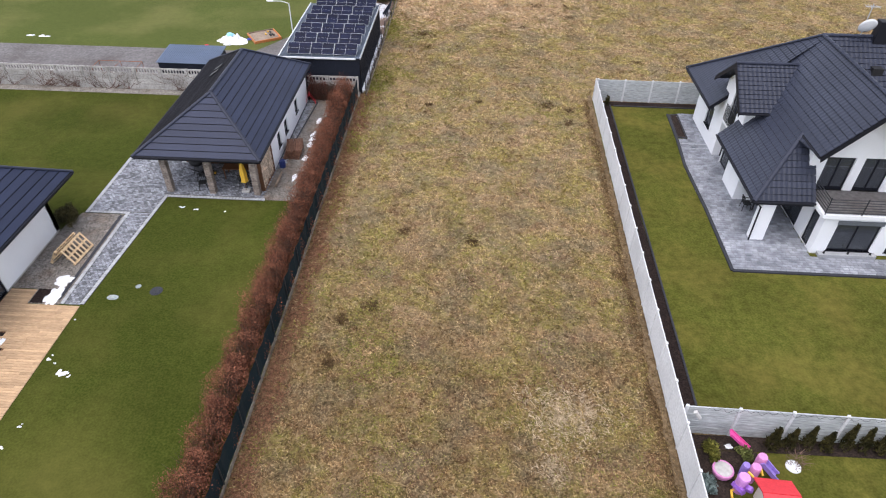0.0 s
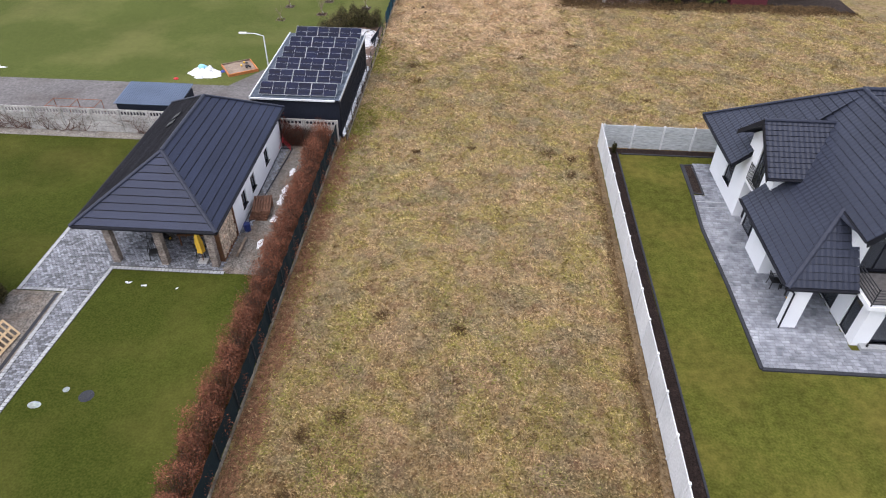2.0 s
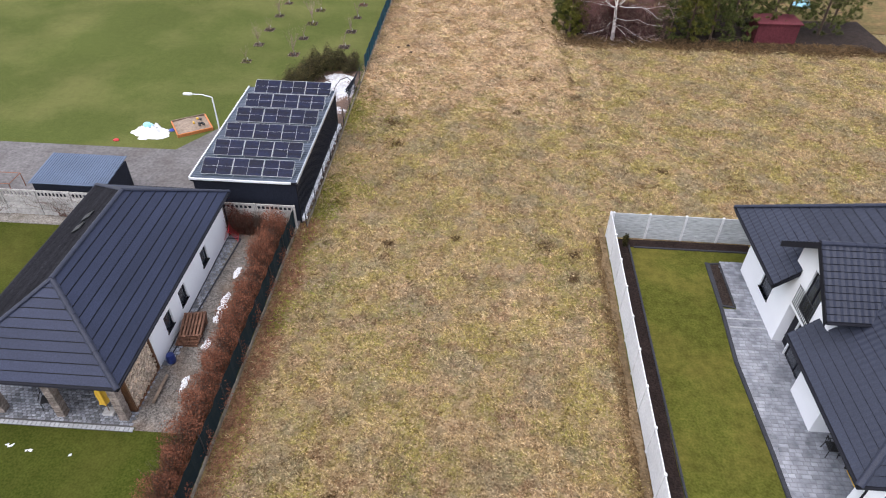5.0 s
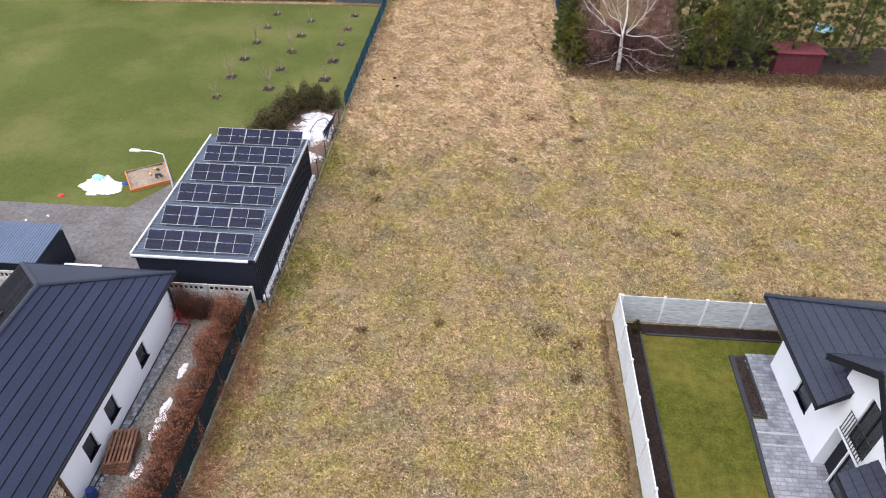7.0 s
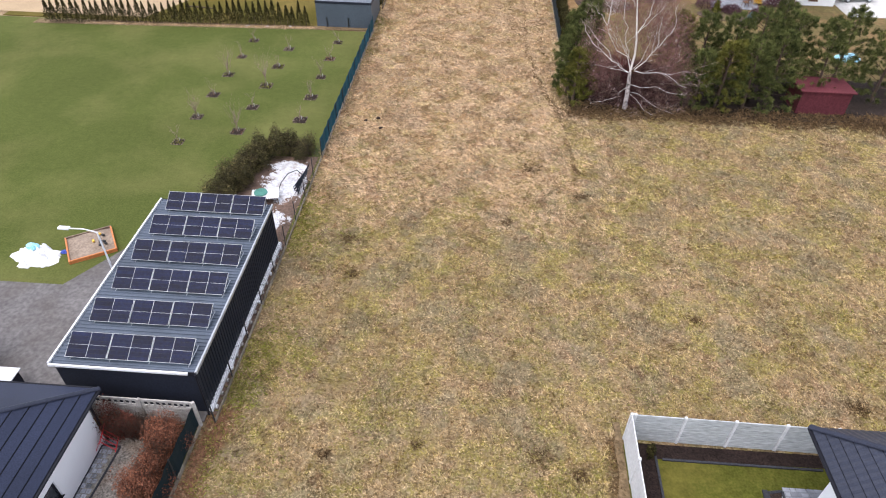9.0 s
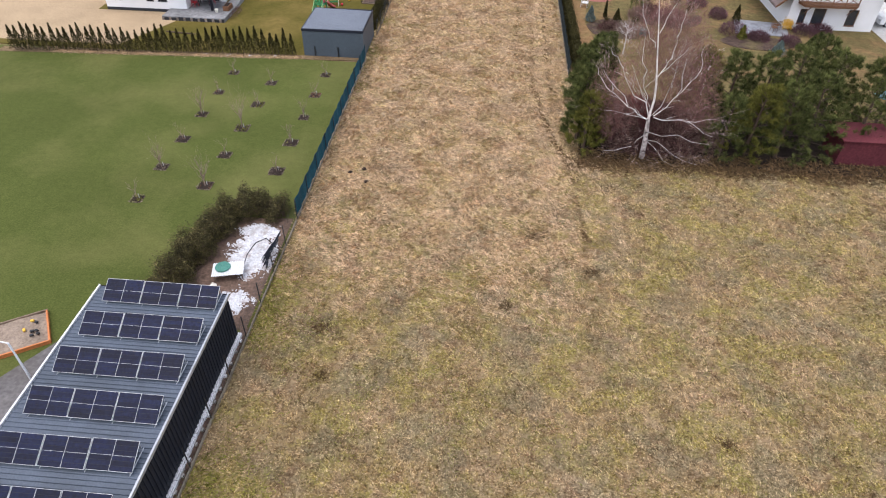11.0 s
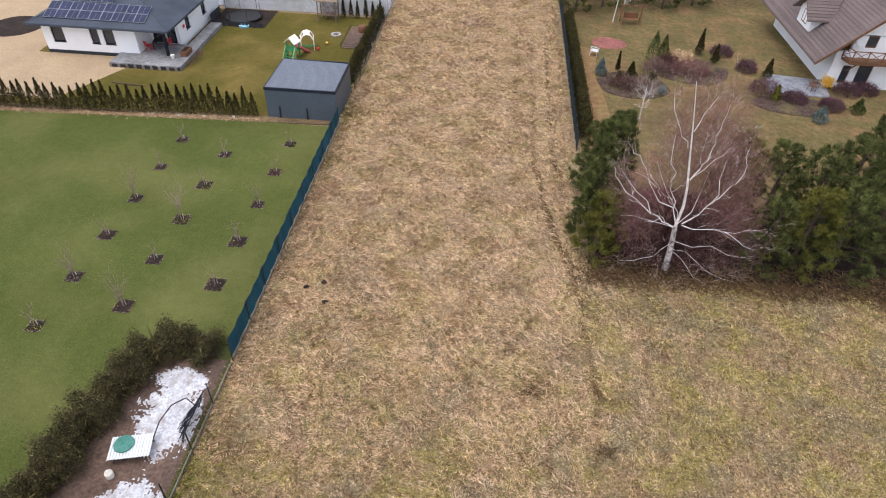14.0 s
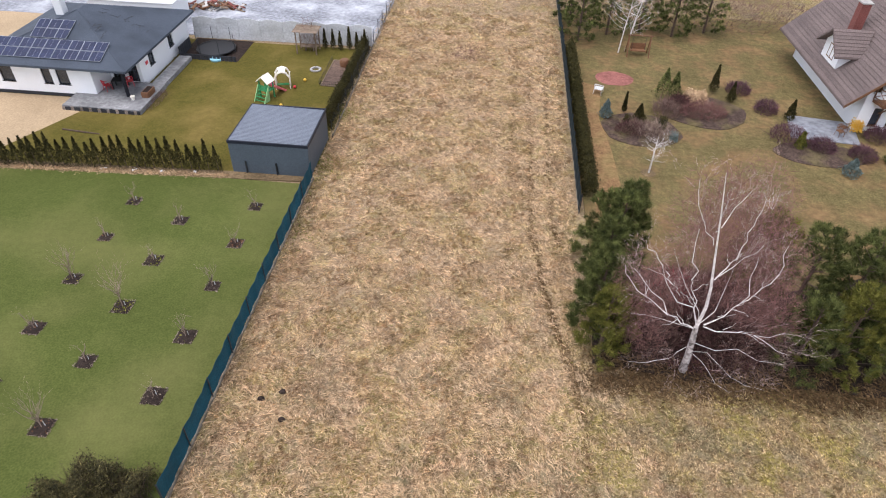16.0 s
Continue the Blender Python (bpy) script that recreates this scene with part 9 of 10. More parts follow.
# ---- the eastern garden and the house with brown roofs ----
def build_chalet():
    t = tagged(new("brown_roofed_house"), "white house with steep brown roofs and a timber balcony", "house")
    x0, x1, y0, y1 = 32.0, 40.4, 101.8, 116.0
    ex, rx, ze, zr = 30.2, 36.0, 2.4, 7.95
    k = (zr - ze) / (rx - ex)
    ln = math.hypot(rx - ex, zr - ze)
    hs = [(33.0, 33.7, 0.5, 2.0), (34.3, 35.5, 0.5, 2.1), (37.6, 38.6, 0.5, 2.1)]
    wall_with_holes(t, "wall", "plaster", "y", y0, 0.3, x0, x1, 0, 3.2, hs)
    for h in hs:
        window(t, "y", y0, 0.3, *h, frame_mat="wood_brown")
    hu = [(34.0, 34.9, 3.6, 5.4), (36.0, 36.9, 3.6, 5.4)]
    wall_with_holes(t, "wall", "plaster", "y", y0, 0.3, 33.0, 39.0, 3.2, 4.6, [(34.0, 34.9, 3.6, 4.6), (36.0, 36.9, 3.6, 4.6)])
    gable_tri(t, "gable_wall", "plaster", [(ex + 2.4, y0, ze + 2.4 * k), (2 * rx - ex - 2.4, y0, ze + 2.4 * k), (rx, y0, zr - 0.2)], (0, 0.3, 0))
    for h in hu:
        window(t, "y", y0 - 0.02, 0.3, h[0], h[1], 3.6, 4.58, frame_mat="wood_brown", sill=False)
    wall_with_holes(t, "wall", "plaster", "x", x0, 0.3, y0 + 0.3, y1, 0, 2.9, [])
    wall_with_holes(t, "wall", "plaster", "x", x1, -0.3, y0 + 0.3, y1, 0, 2.9, [])
    wall_with_holes(t, "wall", "plaster", "y", y1, -0.3, x0 + 0.3, x1 - 0.3, 0, 2.9, [])
    rf = gable_tri(t, "roof", "roof_brown", [(ex, y0 - 0.8, ze), (rx, y0 - 0.8, zr), (rx, y1 + 0.6, zr), (ex, y1 + 0.6, ze)], (0, 0, -0.16))
    slope(rf, (ex, y0 - 0.8, ze + 0.01), (0, 1, 0), (rx - ex, 0, zr - ze), ln, lambda s: 0, lambda s: y1 - y0 + 1.4, "roof_brown", 0.32, 0.03)
    rf = gable_tri(t, "roof", "roof_brown", [(2 * rx - ex, y0 - 0.8, ze), (rx, y0 - 0.8, zr), (rx, y1 + 0.6, zr), (2 * rx - ex, y1 + 0.6, ze)], (0, 0, -0.16))
    slope(rf, (2 * rx - ex, y0 - 0.8, ze + 0.01), (0, 1, 0), (ex - rx, 0, zr - ze), ln, lambda s: 0, lambda s: y1 - y0 + 1.4, "roof_brown", 0.32, 0.03)
    gable_tri(t, "barge_board", "wood_brown", [(ex, y0 - 0.84, ze - 0.2), (rx, y0 - 0.84, zr - 0.25), (rx, y0 - 0.84, zr + 0.05), (ex, y0 - 0.84, ze + 0.05)], (0, 0.04, 0))
    # dormer to the west
    dx, dy, dz = 30.9, 107.4, 5.9
    gable_tri(t, "dormer_wall", "plaster", [(dx, dy - 1.5, 3.2), (dx, dy + 1.5, 3.2), (dx, dy + 1.5, 4.6), (dx, dy, 5.75), (dx, dy - 1.5, 4.6)], (0.25, 0, 0))
    window(t, "x", dx - 0.1, 0.3, dy - 0.6, dy + 0.6, 3.5, 4.6, bars=2, frame_mat="wood_brown", sill=False)
    for s in (-1, 1):
        d = gable_tri(t, "dormer_roof", "roof_brown", [(dx - 0.6, dy + s * 2.0, 4.35), (dx + 1.5, dy + s * 2.0, 4.35), (dx + 2.6, dy, dz), (dx - 0.6, dy, dz)], (0, 0, -0.12))
        slope(d, (dx - 0.6, dy + s * 2.0, 4.36), (1, 0, 0), (0, -s * 2.0, dz - 4.35), math.hypot(2.0, dz - 4.35), lambda q: 0, lambda q: 2.1 + 0.45 * q, "roof_brown", 0.3, 0.03)
    box("dormer_side", dx + 0.25, dx + 1.8, dy - 1.5, dy + 1.5, 3.2, 4.5, "plaster", t)
    box("chimney", 32.6, 33.3, 109.0, 109.8, 4.6, 7.4, "brick", t, "dark red brick chimney")
    box("chimney_cap", 32.5, 33.4, 108.9, 109.9, 7.402, 7.5, "concrete_old", t)
    # balcony
    bal = new("balcony")
    bal.parent = t
    pts = [(32.5, y0 - 0.05), (32.8, y0 - 1.2), (37.6, y0 - 1.2), (38.2, y0 - 0.05)]
    bm = bmesh.new()
    a, b = [bm.verts.new((*p, 2.55)) for p in pts], [bm.verts.new((*p, 2.75)) for p in pts]
    bm.faces.new(a[::-1]), bm.faces.new(b)
    for i in range(4):
        j = (i + 1) % 4
        bm.faces.new((a[i], a[j], b[j], b[i]))
    part("slab", bm, "wood_brown", bal)
    for (ax, ay), (bx, by) in zip(pts, pts[1:]):
        n = max(1, round(math.hypot(bx - ax, by - ay) / 1.1))
        for z in (2.95, 3.7):
            tube("rail", [(ax, ay, z), (bx, by, z)], 0.045, "wood_brown", bal, sides=4)
        for i in range(n):
            p = (ax + (bx - ax) * i / n, ay + (by - ay) * i / n)
            q = (ax + (bx - ax) * (i + 1) / n, ay + (by - ay) * (i + 1) / n)
            tube("baluster", [(*p, 2.75), (*p, 3.75)], 0.05, "wood_brown", bal, sides=4)
            tube("cross_brace", [(*p, 2.97), (*q, 3.68)], 0.03, "wood_brown", bal, sides=4)
            tube("cross_brace", [(*q, 2.97), (*p, 3.68)], 0.03, "wood_brown", bal, sides=4)
    for x in (33.4, 37.5):
        tube("brace", [(x, y0 - 0.03, 1.6), (x, y0 - 1.1, 2.54)], 0.06, "wood_brown", bal, sides=4)
    d = tagged(new("satellite_dish"), "white satellite dish on the gable wall", "satellite dish")
    tube("dish", [(33.3, y0 - 0.5, 4.4), (33.3, y0 - 0.42, 4.4)], [0.42, 0.3], "white_metal", d, sides=18)
    tube("arm", [(33.3, y0 - 0.45, 4.4), (33.3, y0, 4.3)], 0.03, "alu", d)


build_chalet()
sheet("chalet_terrace", [(26.8, 99.9), (31.8, 99.4), (32.5, 102.9), (27.6, 103.6)], 0.07, "slab", "light paved garden terrace with a brick edge", "terrace")
sheet("chalet_drive", rect(40.8, 60, 98.8, 112), 0.04, "concrete", "pale paved drive beside the house", "drive")
for x, y, r in ((30.6, 100.6, 20), (31.1, 101.3, 200)):
    chair("garden_chair", "dark wooden garden chair on the terrace", x, y, r, "wood_brown")


def build_car(x, y, rz):
    t = tagged(new("car"), "pale green-white small car parked on the drive", "car")
    bm = bmesh.new()
    prof = [(-2.0, 0.3), (-2.05, 0.75), (-1.9, 0.95), (-1.2, 1.0), (-0.6, 1.45), (0.8, 1.48), (1.5, 1.05), (2.0, 0.9), (2.05, 0.5), (1.95, 0.3)]
    a = [bm.verts.new((px, -0.85 + (0.12 if pz > 1.1 else 0), pz)) for px, pz in prof]
    b = [bm.verts.new((px, 0.85 - (0.12 if pz > 1.1 else 0), pz)) for px, pz in prof]
    bm.faces.new(a), bm.faces.new(b[::-1])
    for i in range(len(prof)):
        j = (i + 1) % len(prof)
        bm.faces.new((a[i], b[i], b[j], a[j]))
    part("body", bm, "white_metal", t)
    for s in (-1, 1):
        box("side_window", -0.75, 1.0, s * 0.8 - 0.03, s * 0.8 + 0.03, 1.05, 1.36, "glass", t)
        for px in (-1.25, 1.25):
            wh = tube("wheel", [(px, s * 0.7, 0.32), (px, s * 0.87, 0.32)], 0.32, "black", t, sides=18)
            tube("rim", [(px, s * 0.871, 0.32), (px, s * 0.885, 0.32)], 0.2, "alu", wh, sides=12)
        box("headlight", -2.08, -2.0, s * 0.65 - 0.15, s * 0.65 + 0.15, 0.62, 0.78, "alu", t)
    t.matrix_world = pose(x, y, 0.04, 0, 0, rz)


build_car(43.6, 104.2, 8)
h = tagged(new("maroon_shed"), "low dark maroon timber shed behind the pines", "shed")
box("body", 27.4, 31.2, 76.2, 78.6, 0, 1.9, "maroon", h)
box("roof", 27.2, 31.4, 76.0, 78.8, 1.902, 2.0, "maroon", h, bevel=0.02)
k = tagged(new("blue_tarpaulin"), "bright blue tarpaulin thrown over a heap", "tarpaulin")
bm = bmesh.new()
bmesh.ops.create_icosphere(bm, subdivisions=3, radius=0.9)
for v in bm.verts:
    v.co = Vector((v.co.x * 1.2, v.co.y * 0.8, abs(v.co.z) * 0.7)) * (1 + 0.3 * noise.noise(v.co * 2.5))
bmesh.ops.transform(bm, matrix=pose(36.0, 87.3, 0), verts=bm.verts)
part("sheet", bm, "sky_blue", k)

# garden beds and shrubs
bed("leaf_strip", [(10.9, 88.0), (12.9, 89.0), (12.7, 96.0), (12.2, 101.0), (12.9, 106.5), (11.0, 107.5)], "leaf_brown", "strip of brown fallen leaves along the hedge", 0.03)
bed("shrub_bed", ellipse(20.8, 103.2, 3.4, 2.8, 4), "bed_soil", "kidney-shaped shrub bed of dark soil", 0.06)
bed("shrub_bed", ellipse(15.3, 99.5, 3.0, 2.7, 8), "bed_soil", "shrub bed with dry stems and dwarf conifers", 0.06)
bed("shrub_bed", ellipse(28.2, 97.6, 3.4, 1.7, 9), "bed_soil", "shrub bed below the terrace", 0.06)
bed("leaf_patch", ellipse(14.2, 108.4, 1.7, 1.4, 6), "red_leaf", "patch of pinkish-red fallen leaves", 0.03)
grass_stuff("heather_patch", "reddish-brown patch of low withered plants", scatter_xy(88, 700, -1.2, 3.6, 109.8, 114.2, lambda x, y, rng: (x - 1.2) ** 2 / 5.8 + (y - 112) ** 2 / 5 < rng.uniform(0.4, 1, len(x))), "twig_red", 0.2, 0.012, 89, 5, 0.12)


def small_conifer(name, label, x, y, hh, r, mat, seed, n=2000):
    t = cone_plant(name, label, hh, r, n, mat, seed, "conifer")
    t.matrix_world = pose(x, y, 0.03)


for i, (x, y, hh, r, mt, lb) in enumerate(((12.7, 101.2, 1.5, 0.6, "spruce_blue", "small blue spruce standing in the shrub bed"), (14.3, 102.3, 1.7, 0.22, "thuja", "slim dark columnar conifer in the bed"), (15.3, 101.0, 1.4, 0.55, "thuja", "round dark dwarf conifer in the bed"),
                                           (17.8, 105.2, 2.6, 0.9, "pine", "young pine in the shrub bed"), (18.8, 105.6, 2.2, 0.7, "pine", "young pine in the shrub bed"), (22.4, 107.0, 2.4, 0.45, "thuja", "dark columnar conifer in the shrub bed"), (23.5, 105.4, 1.7, 0.4, "thuja", "dark columnar conifer in the shrub bed"),
                                           (27.5, 102.8, 1.7, 0.5, "thuja", "dark conical conifer by the terrace"), (29.3, 95.0, 1.3, 0.8, "spruce_blue", "low blue-green spruce beside the terrace"), (26.9, 98.4, 1.3, 0.5, "pine_yellow", "small golden conifer in the bed"), (33.0, 97.0, 1.2, 0.7, "pine", "low green conifer by the house"))):
    small_conifer("dwarf_conifer", lb, x, y, hh, r, mt, 900 + i)
leafy_hedge("hydrangea", "dry beige flower heads of a hydrangea", [(19.6, 104.4), (21.2, 104.6)], 1.6, 1.1, 1500, 0.12, "blond", 95, 200)
brush("dogwood", "bare reddish-brown stems of a shrub", 20.6, 102.6, 1.9, 1.0, 1.1, 2600, "twig_red", 96, 0.6, 0.008)
brush("bare_shrub", "bare grey-violet shrub in the bed", 17.6, 102.4, 1.0, 1.2, 1.2, 1600, "twig", 97, 0.6, 0.008)
leafy_hedge("round_shrub", "low dark evergreen cushion in the shrub bed", [(14.0, 100.2), (14.4, 100.0)], 0.9, 0.7, 700, 0.08, "thuja", 196)
leafy_hedge("round_shrub", "dark evergreen bush in the shrub bed", [(16.6, 100.0), (17.2, 99.8)], 1.1, 0.9, 1000, 0.08, "thuja", 197)
leafy_hedge("juniper", "flat blue-grey juniper at the bed's edge", [(17.2, 98.3), (17.8, 98.2)], 0.9, 0.5, 800, 0.08, "spruce_blue", 198)
brush("bare_shrub", "bare pale-stemmed shrub in the bed", 16.2, 98.4, 1.3, 0.9, 1.3, 700, "twig_pale", 199, 0.7, 0.008)
brush("bare_shrub", "bare brown-stemmed shrub in the bed", 14.3, 99.0, 1.1, 0.8, 0.9, 900, "purple_brush", 200, 0.5, 0.008)
brush("bare_shrub", "bare grey-violet shrub by the young pines", 18.9, 103.6, 1.0, 0.9, 1.2, 1500, "purple_brush", 201, 0.6, 0.008)
brush("bare_shrub", "bare grey shrub in the bed", 15.2, 99.2, 1.6, 1.0, 0.8, 1600, "twig", 98, 0.5, 0.008)
for i, (x, y, r, hh) in enumerate(((26.0, 104.0, 0.9, 1.0), (26.4, 99.6, 1.3, 1.2), (24.6, 107.4, 1.0, 0.8), (28.6, 98.6, 1.0, 0.7), (31.2, 97.6, 1.0, 0.8), (33.5, 100.5, 1.1, 0.9), (35.3, 101.0, 1.0, 0.8))):
    brush("barberry", "purple-brown leafless barberry shrub", x, y, r, r, hh, 1700, "purple_twig", 970 + i, 0.4, 0.012)
leafy_hedge("yellow_shrub", "golden-leaved low shrub by the house wall", [(31.8, 101.8), (32.6, 101.6)], 1.0, 0.8, 900, 0.1, "yellow", 99)


def small_birch(x, y, hh, seed, lean=0.0):
    t = tagged(new("young_birch"), "slender young birch with bare pale twigs", "tree", "young birches")
    rnd = random.Random(seed)
    store = []
    tube("trunk", [(x, y, 0), (x + lean * 0.4, y, hh * 0.5), (x + lean, y, hh)], [0.06, 0.04, 0.01], "birch", t, sides=6)
    for i in range(18):
        z = hh * rnd.uniform(0.25, 0.9)
        a = rnd.uniform(0, math.tau)
        twiggy(t, (x + lean * z / hh, y, z), (x + math.cos(a) * hh * 0.3, y + math.sin(a) * hh * 0.3, z + hh * 0.2), 0.016, 2, rnd, "birch", store, 0.4)
    v = np.array([[tuple(p) for p in tri] for tri in store], float).reshape(-1, 3)
    fast_mesh("twig", v, np.arange(len(v)).reshape(-1, 3), "birch", t)["kind"] = "stuff"


small_birch(15.0, 93.4, 3.0, 31)
small_birch(15.9, 114.6, 6.0, 32, 0.8)
small_birch(15.2, 114.2, 5.0, 33, 0.4)
small_birch(20.4, 86.0, 3.4, 34)
small_birch(18.2, 87.0, 3.0, 35)
bed("tree_disc", ellipse(14.95, 93.35, 0.5, 0.5, 2), "path_soil", "bare earth disc round a young birch", 0.04)
s = tagged(new("garden_swing"), "dark timber garden swing seat with a frame", "garden swing")
for x in (15.9, 17.9):
    tube("post", [(x, 113.3, 0), (x, 113.9, 1.9)], 0.06, "wood_brown", s, sides=5)
    tube("post", [(x, 114.5, 0), (x, 113.9, 1.9)], 0.06, "wood_brown", s, sides=5)
tube("beam", [(15.7, 113.9, 1.9), (18.1, 113.9, 1.9)], 0.06, "wood_brown", s, sides=5)
box("seat", 16.2, 17.6, 113.6, 114.1, 0.5, 0.56, "wood_brown", s)
box("backrest", 16.2, 17.6, 114.1, 114.16, 0.56, 1.1, "wood_brown", s)
for x in (16.3, 17.5):
    tube("chain", [(x, 113.85, 0.56), (x, 113.9, 1.9)], 0.015, "dark_metal", s, sides=4)
g = chair("garden_chair", "white plastic garden seat on the lawn", 12.5, 105.3, 160, "white_metal", 0.7)
brush("far_thicket", "grey-brown leafless thicket behind the garden", 24, 124, 14, 4, 3.0, 9000, "twig", 98, 0.8, 0.01, "thicket")


# ---- paving stones and deck boards ----
def inside(px, py, pts):
    c = False
    j = len(pts) - 1
    for i in range(len(pts)):
        (xi, yi), (xj, yj) = pts[i], pts[j]
        if (yi > py) != (yj > py) and px < (xj - xi) * (py - yi) / (yj - yi) + xi:
            c = not c
        j = i
    return c


def paving(name, label, outlines, sx, sy, top, mat, joint, seed, near=None, bond=True, mixed=False):
    """Stones with open joints on a bed; those in the stretch `near` (x0, x1, y0, y1) stand as parts, the rest are joined."""
    rnd = random.Random(seed)
    root = None
    for i, pts in enumerate(outlines):
        ob = poly(name if i == 0 else "joint_bed", pts, -0.05, top - 0.022, joint, root)
        root = root or ob
    tagged(root, label, "paving", kind="structure")
    xs, ys = [p[0] for o in outlines for p in o], [p[1] for o in outlines for p in o]
    one = {}
    verts, faces, parts = [], [], 0
    row, y = 0, min(ys)
    while y < max(ys):
        x = min(xs) - (sx / 2 if bond and row % 2 else 0)
        while x < max(xs):
            w = sx * (rnd.choice((0.75, 1.0, 1.0, 1.4)) if mixed else 1.0)
            cx, cy = x + w / 2, y + sy / 2
            if any(inside(cx, cy, o) for o in outlines):
                g, c = 0.009, 0.012
                dz = rnd.uniform(-0.004, 0.004)
                a, b = w / 2 - g, sy / 2 - g
                vv = [(-a, -b, -0.03), (a, -b, -0.03), (a, b, -0.03), (-a, b, -0.03), (-a + c, -b + c, 0), (a - c, -b + c, 0), (a - c, b - c, 0), (-a + c, b - c, 0)]
                ff = [(4, 5, 6, 7), (0, 1, 5, 4), (1, 2, 6, 5), (2, 3, 7, 6), (3, 0, 4, 7)]
                if near and parts < 300 and near[0] < cx < near[1] and near[2] < cy < near[3]:
                    key = round(w, 3)
                    if key not in one:
                        me = bpy.data.meshes.new("stone")
                        me.from_pydata(vv, [], ff)
                        me.materials.append(M[mat])
                        one[key] = me
                    o = new("stone", one[key])
                    o.location = (cx, cy, top + dz)
                    o.parent = root
                    parts += 1
                else:
                    n = len(verts)
                    verts += [(p[0] + cx, p[1] + cy, p[2] + top + dz) for p in vv]
                    faces += [tuple(i + n for i in f) for f in ff]
            x += w
        y += sy
        row += 1
    if verts:
        link_mesh("stones_beyond", verts, faces, mat + "_joined", root)["kind"] = "stuff"
    return root


M["paver_joined"] = material("granite_paver_field", rgb(100, 103, 109), rgb(150, 153, 160), 0.7, 14, 0.8, 0.2, 0.5, 0.01, island=0.55)
M["slab_joined"] = material("patio_slab_field", rgb(106, 109, 116), rgb(148, 151, 158), 0.65, 2.2, 0.45, 0.22, 0.2, 0.005, stain=rgb(172, 174, 180), stain_scale=0.7, stain_amount=0.45, island=0.2, spec=0.25)
M["paver_light_joined"] = material("light_paver_field", rgb(150, 152, 154), rgb(180, 182, 184), 0.75, 14, 0.8, 0.12, 0.4, 0.01, island=0.14)
paving("patio_west", "grey granite sett paving round the summer house", [[(-22.2, 28.45), (-18.45, 28.45), (-18.45, 30.35), (-12.5, 30.35), (-12.5, 34.0), (-18.9, 34.0), (-18.9, 44.0), (-22.2, 44.0)]],
       0.2, 0.14, 0.055, "paver", "joint", 1, (-18.9, -15.0, 30.3, 33.0))
paving("garden_path", "grey granite sett path between lawn and gravel", [[(-19.78, 20.7), (-19.05, 20.7), (-18.58, 28.42), (-19.78, 28.42)]], 0.2, 0.14, 0.055, "paver", "joint", 2, (-19.6, -18.3, 20.8, 24))
for r, w, d in ((rect(-18.47, -12.3, 30.1, 30.33), 0.2, 0.23), (rect(-20.02, -19.8, 20.7, 28.2), 0.22, 0.2), (rect(-22.45, -22.22, 28.2, 44.0), 0.23, 0.2), (rect(-22.2, -19.8, 28.22, 28.43), 0.2, 0.21)):
    paving("path_border", "row of pale kerb stones edging the lawn", [r], w, d, 0.07, "paver_light", "joint", 3, (-22, -12, 20, 45), bond=False)
edge = paving("path_border", "row of pale kerb stones edging the lawn", [rect(-18.47, -18.25, 20.72, 30.08)], 0.22, 0.2, 0.072, "paver_light", "joint", 3, (-22, -12, 20, 45), bond=False)
edge.matrix_world = pose(-18.36, 30.08, 0, 0, 0, -3.4) @ pose(18.36, -30.08, 0) @ edge.matrix_world
paving("wall_path", "dark stone strip at the foot of the summer house", [[(-12.48, 33.7), (-12.02, 33.7), (-12.02, 43.3), (-12.48, 43.3)]], 0.22, 0.22, 0.05, "paver", "joint", 4, (-13, -12, 33, 44))
paving("patio_east", "grey mottled concrete-slab terrace of the white house", [[(14.5, 25.6), (19.05, 25.6), (19.1, 32.25), (17.2, 32.25), (17.2, 42.7), (17.2, 43.35), (15.5, 43.3), (15.45, 39.6), (14.72, 39.6), (14.45, 36.0), (14.55, 31.0)]],
       0.3, 0.2, 0.06, "slab", "joint_pale", 5, (14.4, 19.1, 25.5, 32.5), mixed=True)
paving("front_path", "grey slab path along the front wall", [[(19.05, 25.55), (32.0, 25.6), (32.0, 27.0), (19.05, 27.0)]], 0.3, 0.2, 0.055, "slab", "joint_pale", 6, (19, 23, 25, 28), mixed=True)


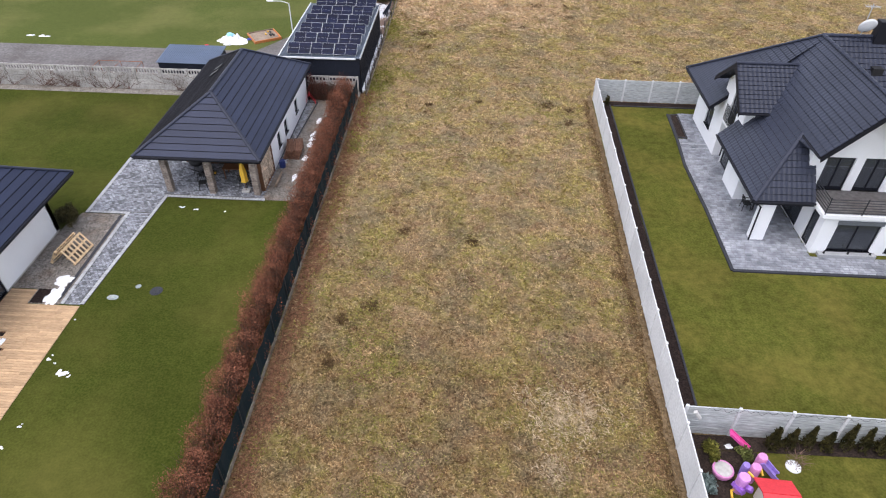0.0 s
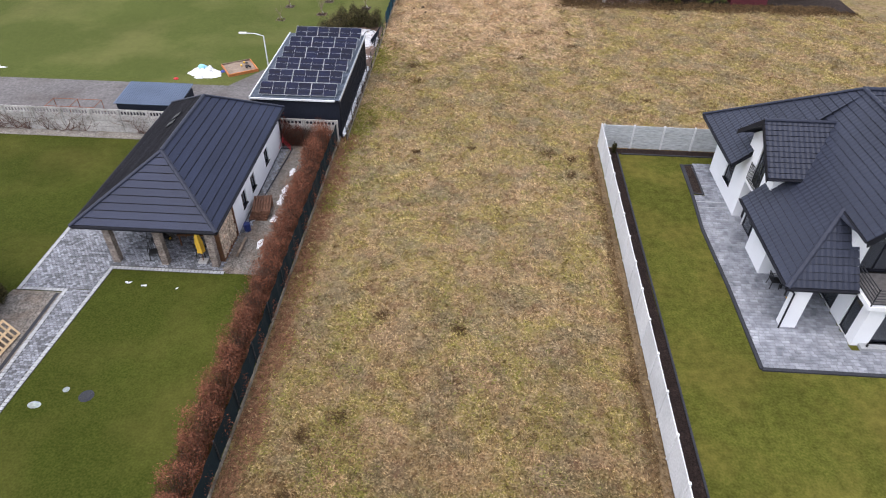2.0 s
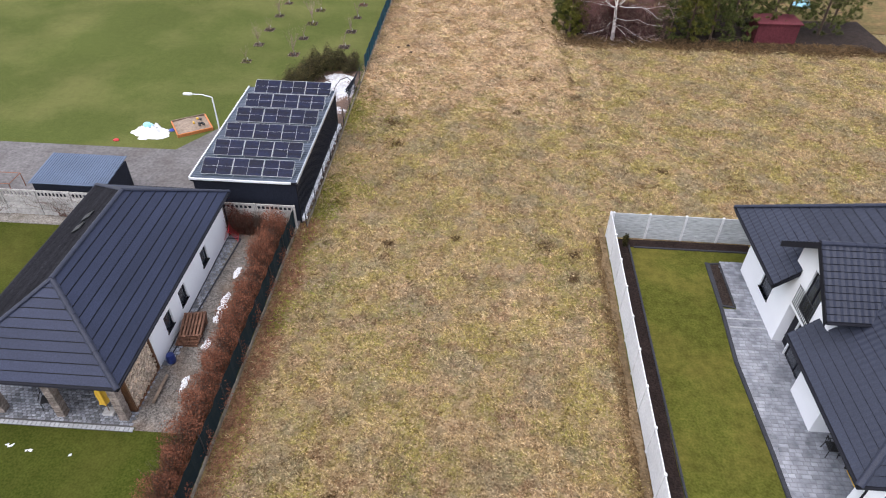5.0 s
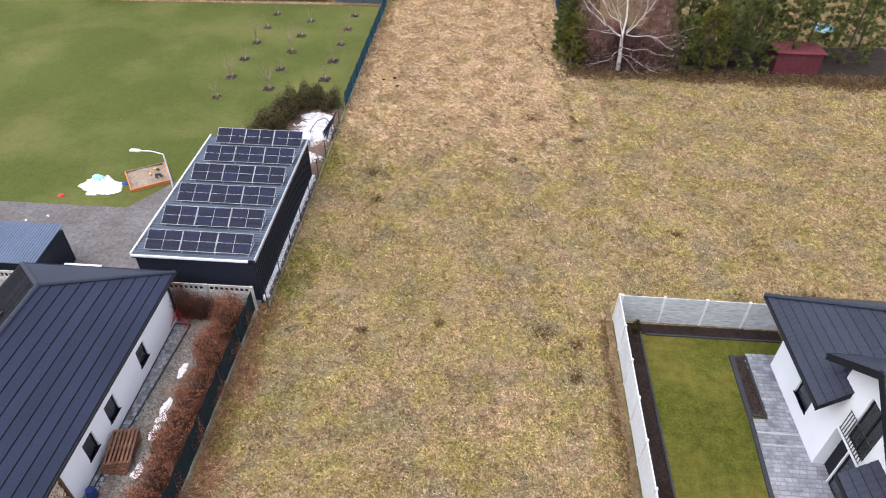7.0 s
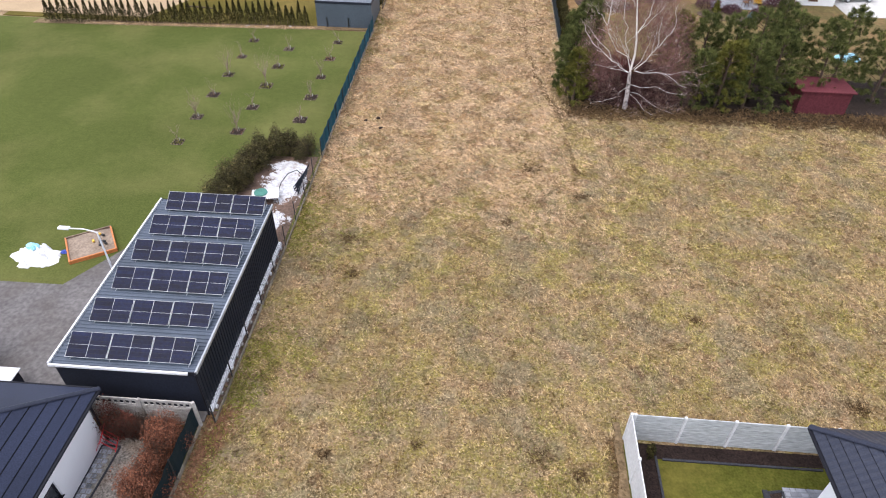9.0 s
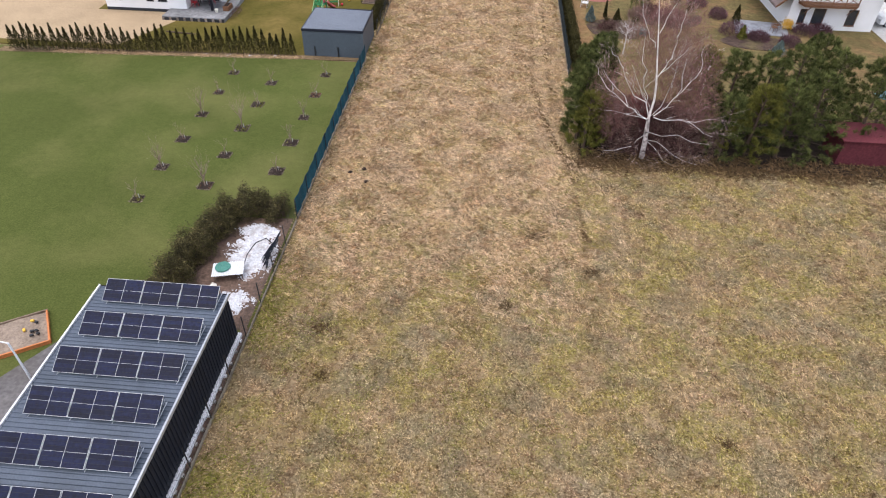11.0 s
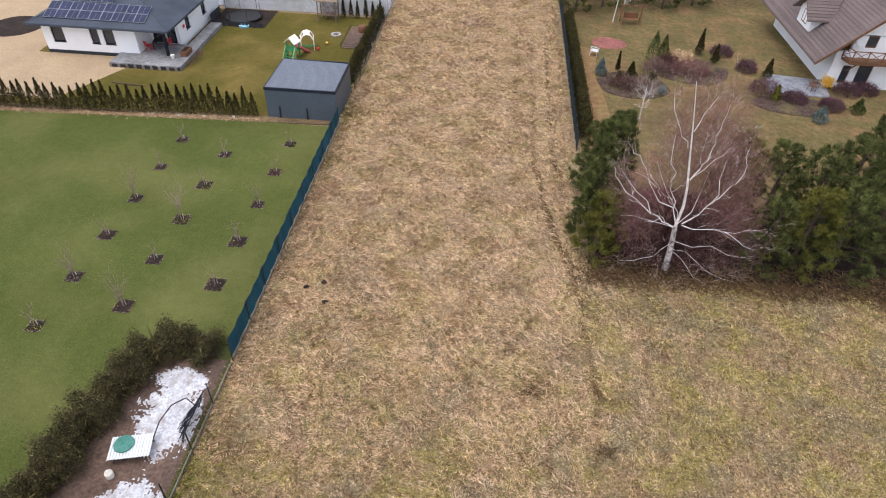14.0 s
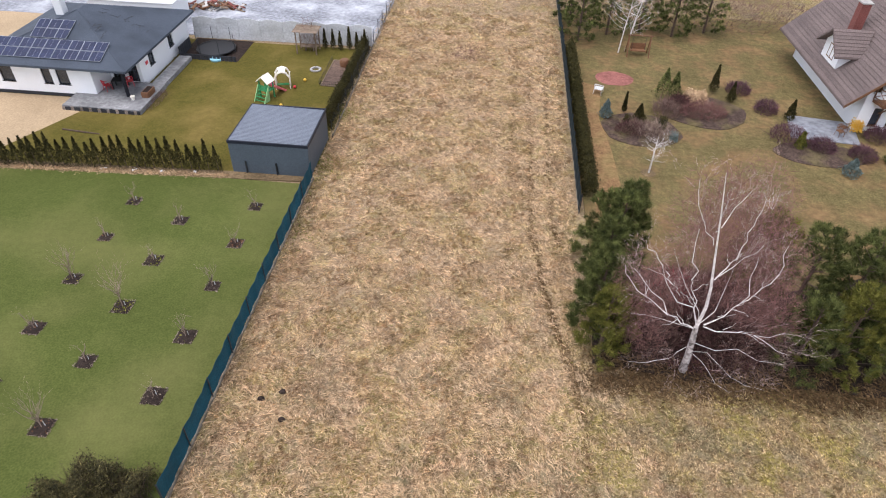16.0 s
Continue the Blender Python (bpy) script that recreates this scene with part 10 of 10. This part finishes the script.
def kerb_line(pts, label, half=0.09, top=0.1, mat="kerb"):
    t = tagged(new("kerb"), label, "kerb", kind="structure")
    for a, b in zip(pts, pts[1:]):
        a, b = Vector((*a, 0)), Vector((*b, 0))
        u = (b - a).normalized()
        n = max(1, round((b - a).length / 1.0))
        m = Matrix.Translation(a) @ Matrix((u, Vector((-u.y, u.x, 0)), Vector((0, 0, 1)))).transposed().to_4x4()
        ln = (b - a).length / n
        for i in range(n):
            box("kerb_stone", i * ln + 0.005, (i + 1) * ln - 0.005, -half, half, -0.04, top, mat, t, m=m)


kerb_line([(14.75, 43.2), (14.62, 39.5), (14.35, 36.0), (14.45, 31.0), (14.4, 25.5), (18.95, 25.48), (32, 25.48)], "dark kerb stones edging the terrace")
kerb_line([(14.7, 38.9), (16.45, 38.85)], "pale joint strip across the terrace", 0.03, 0.072, "paver_light")
kerb_line([(14.7, 38.3), (16.45, 38.25)], "pale joint strip across the terrace", 0.03, 0.072, "paver_light")


def build_deck():
    t = tagged(poly("deck", [(-26.5, 9.0), (-18.97, 9.0), (-18.97, 20.6), (-21.6, 20.6), (-21.7, 21.65), (-23.02, 21.65), (-23.02, 9.5), (-26.5, 9.5)], -0.04, 0.027, "wood_brown"), "light timber deck of staggered boards", "deck", kind="structure")
    rnd = random.Random(3)
    meshes = {}
    y, row = 9.0, 0
    while y < 21.55:
        x0 = -23.0
        x1 = -18.95 if y < 20.5 else -21.65
        x = x0
        cut = rnd.uniform(0.5, 1.9)
        while x < x1 - 0.05:
            e = min(x + cut, x1)
            if not (17.2 < y < 18.7 and e < -20.9 and e > -22.6):
                w = round(e - x - 0.006, 2)
                if w not in meshes:
                    me = bpy.data.meshes.new("board")
                    a, b, c = w / 2, 0.068, 0.004
                    me.from_pydata([(-a, -b, -0.03), (a, -b, -0.03), (a, b, -0.03), (-a, b, -0.03), (-a + c, -b + c, 0), (a - c, -b + c, 0), (a - c, b - c, 0), (-a + c, b - c, 0)], [], [(4, 5, 6, 7), (0, 1, 5, 4), (1, 2, 6, 5), (2, 3, 7, 6), (3, 0, 4, 7)])
                    me.materials.append(M["deck"])
                    meshes[w] = me
                o = new("board", meshes[w])
                o.location = ((x + e) / 2, y + 0.072, 0.055 + rnd.uniform(-0.002, 0.002))
                o.parent = t
            x = e
            cut = rnd.choice((1.2, 1.6, 2.0, 2.4))
        y += 0.145
        row += 1


build_deck()
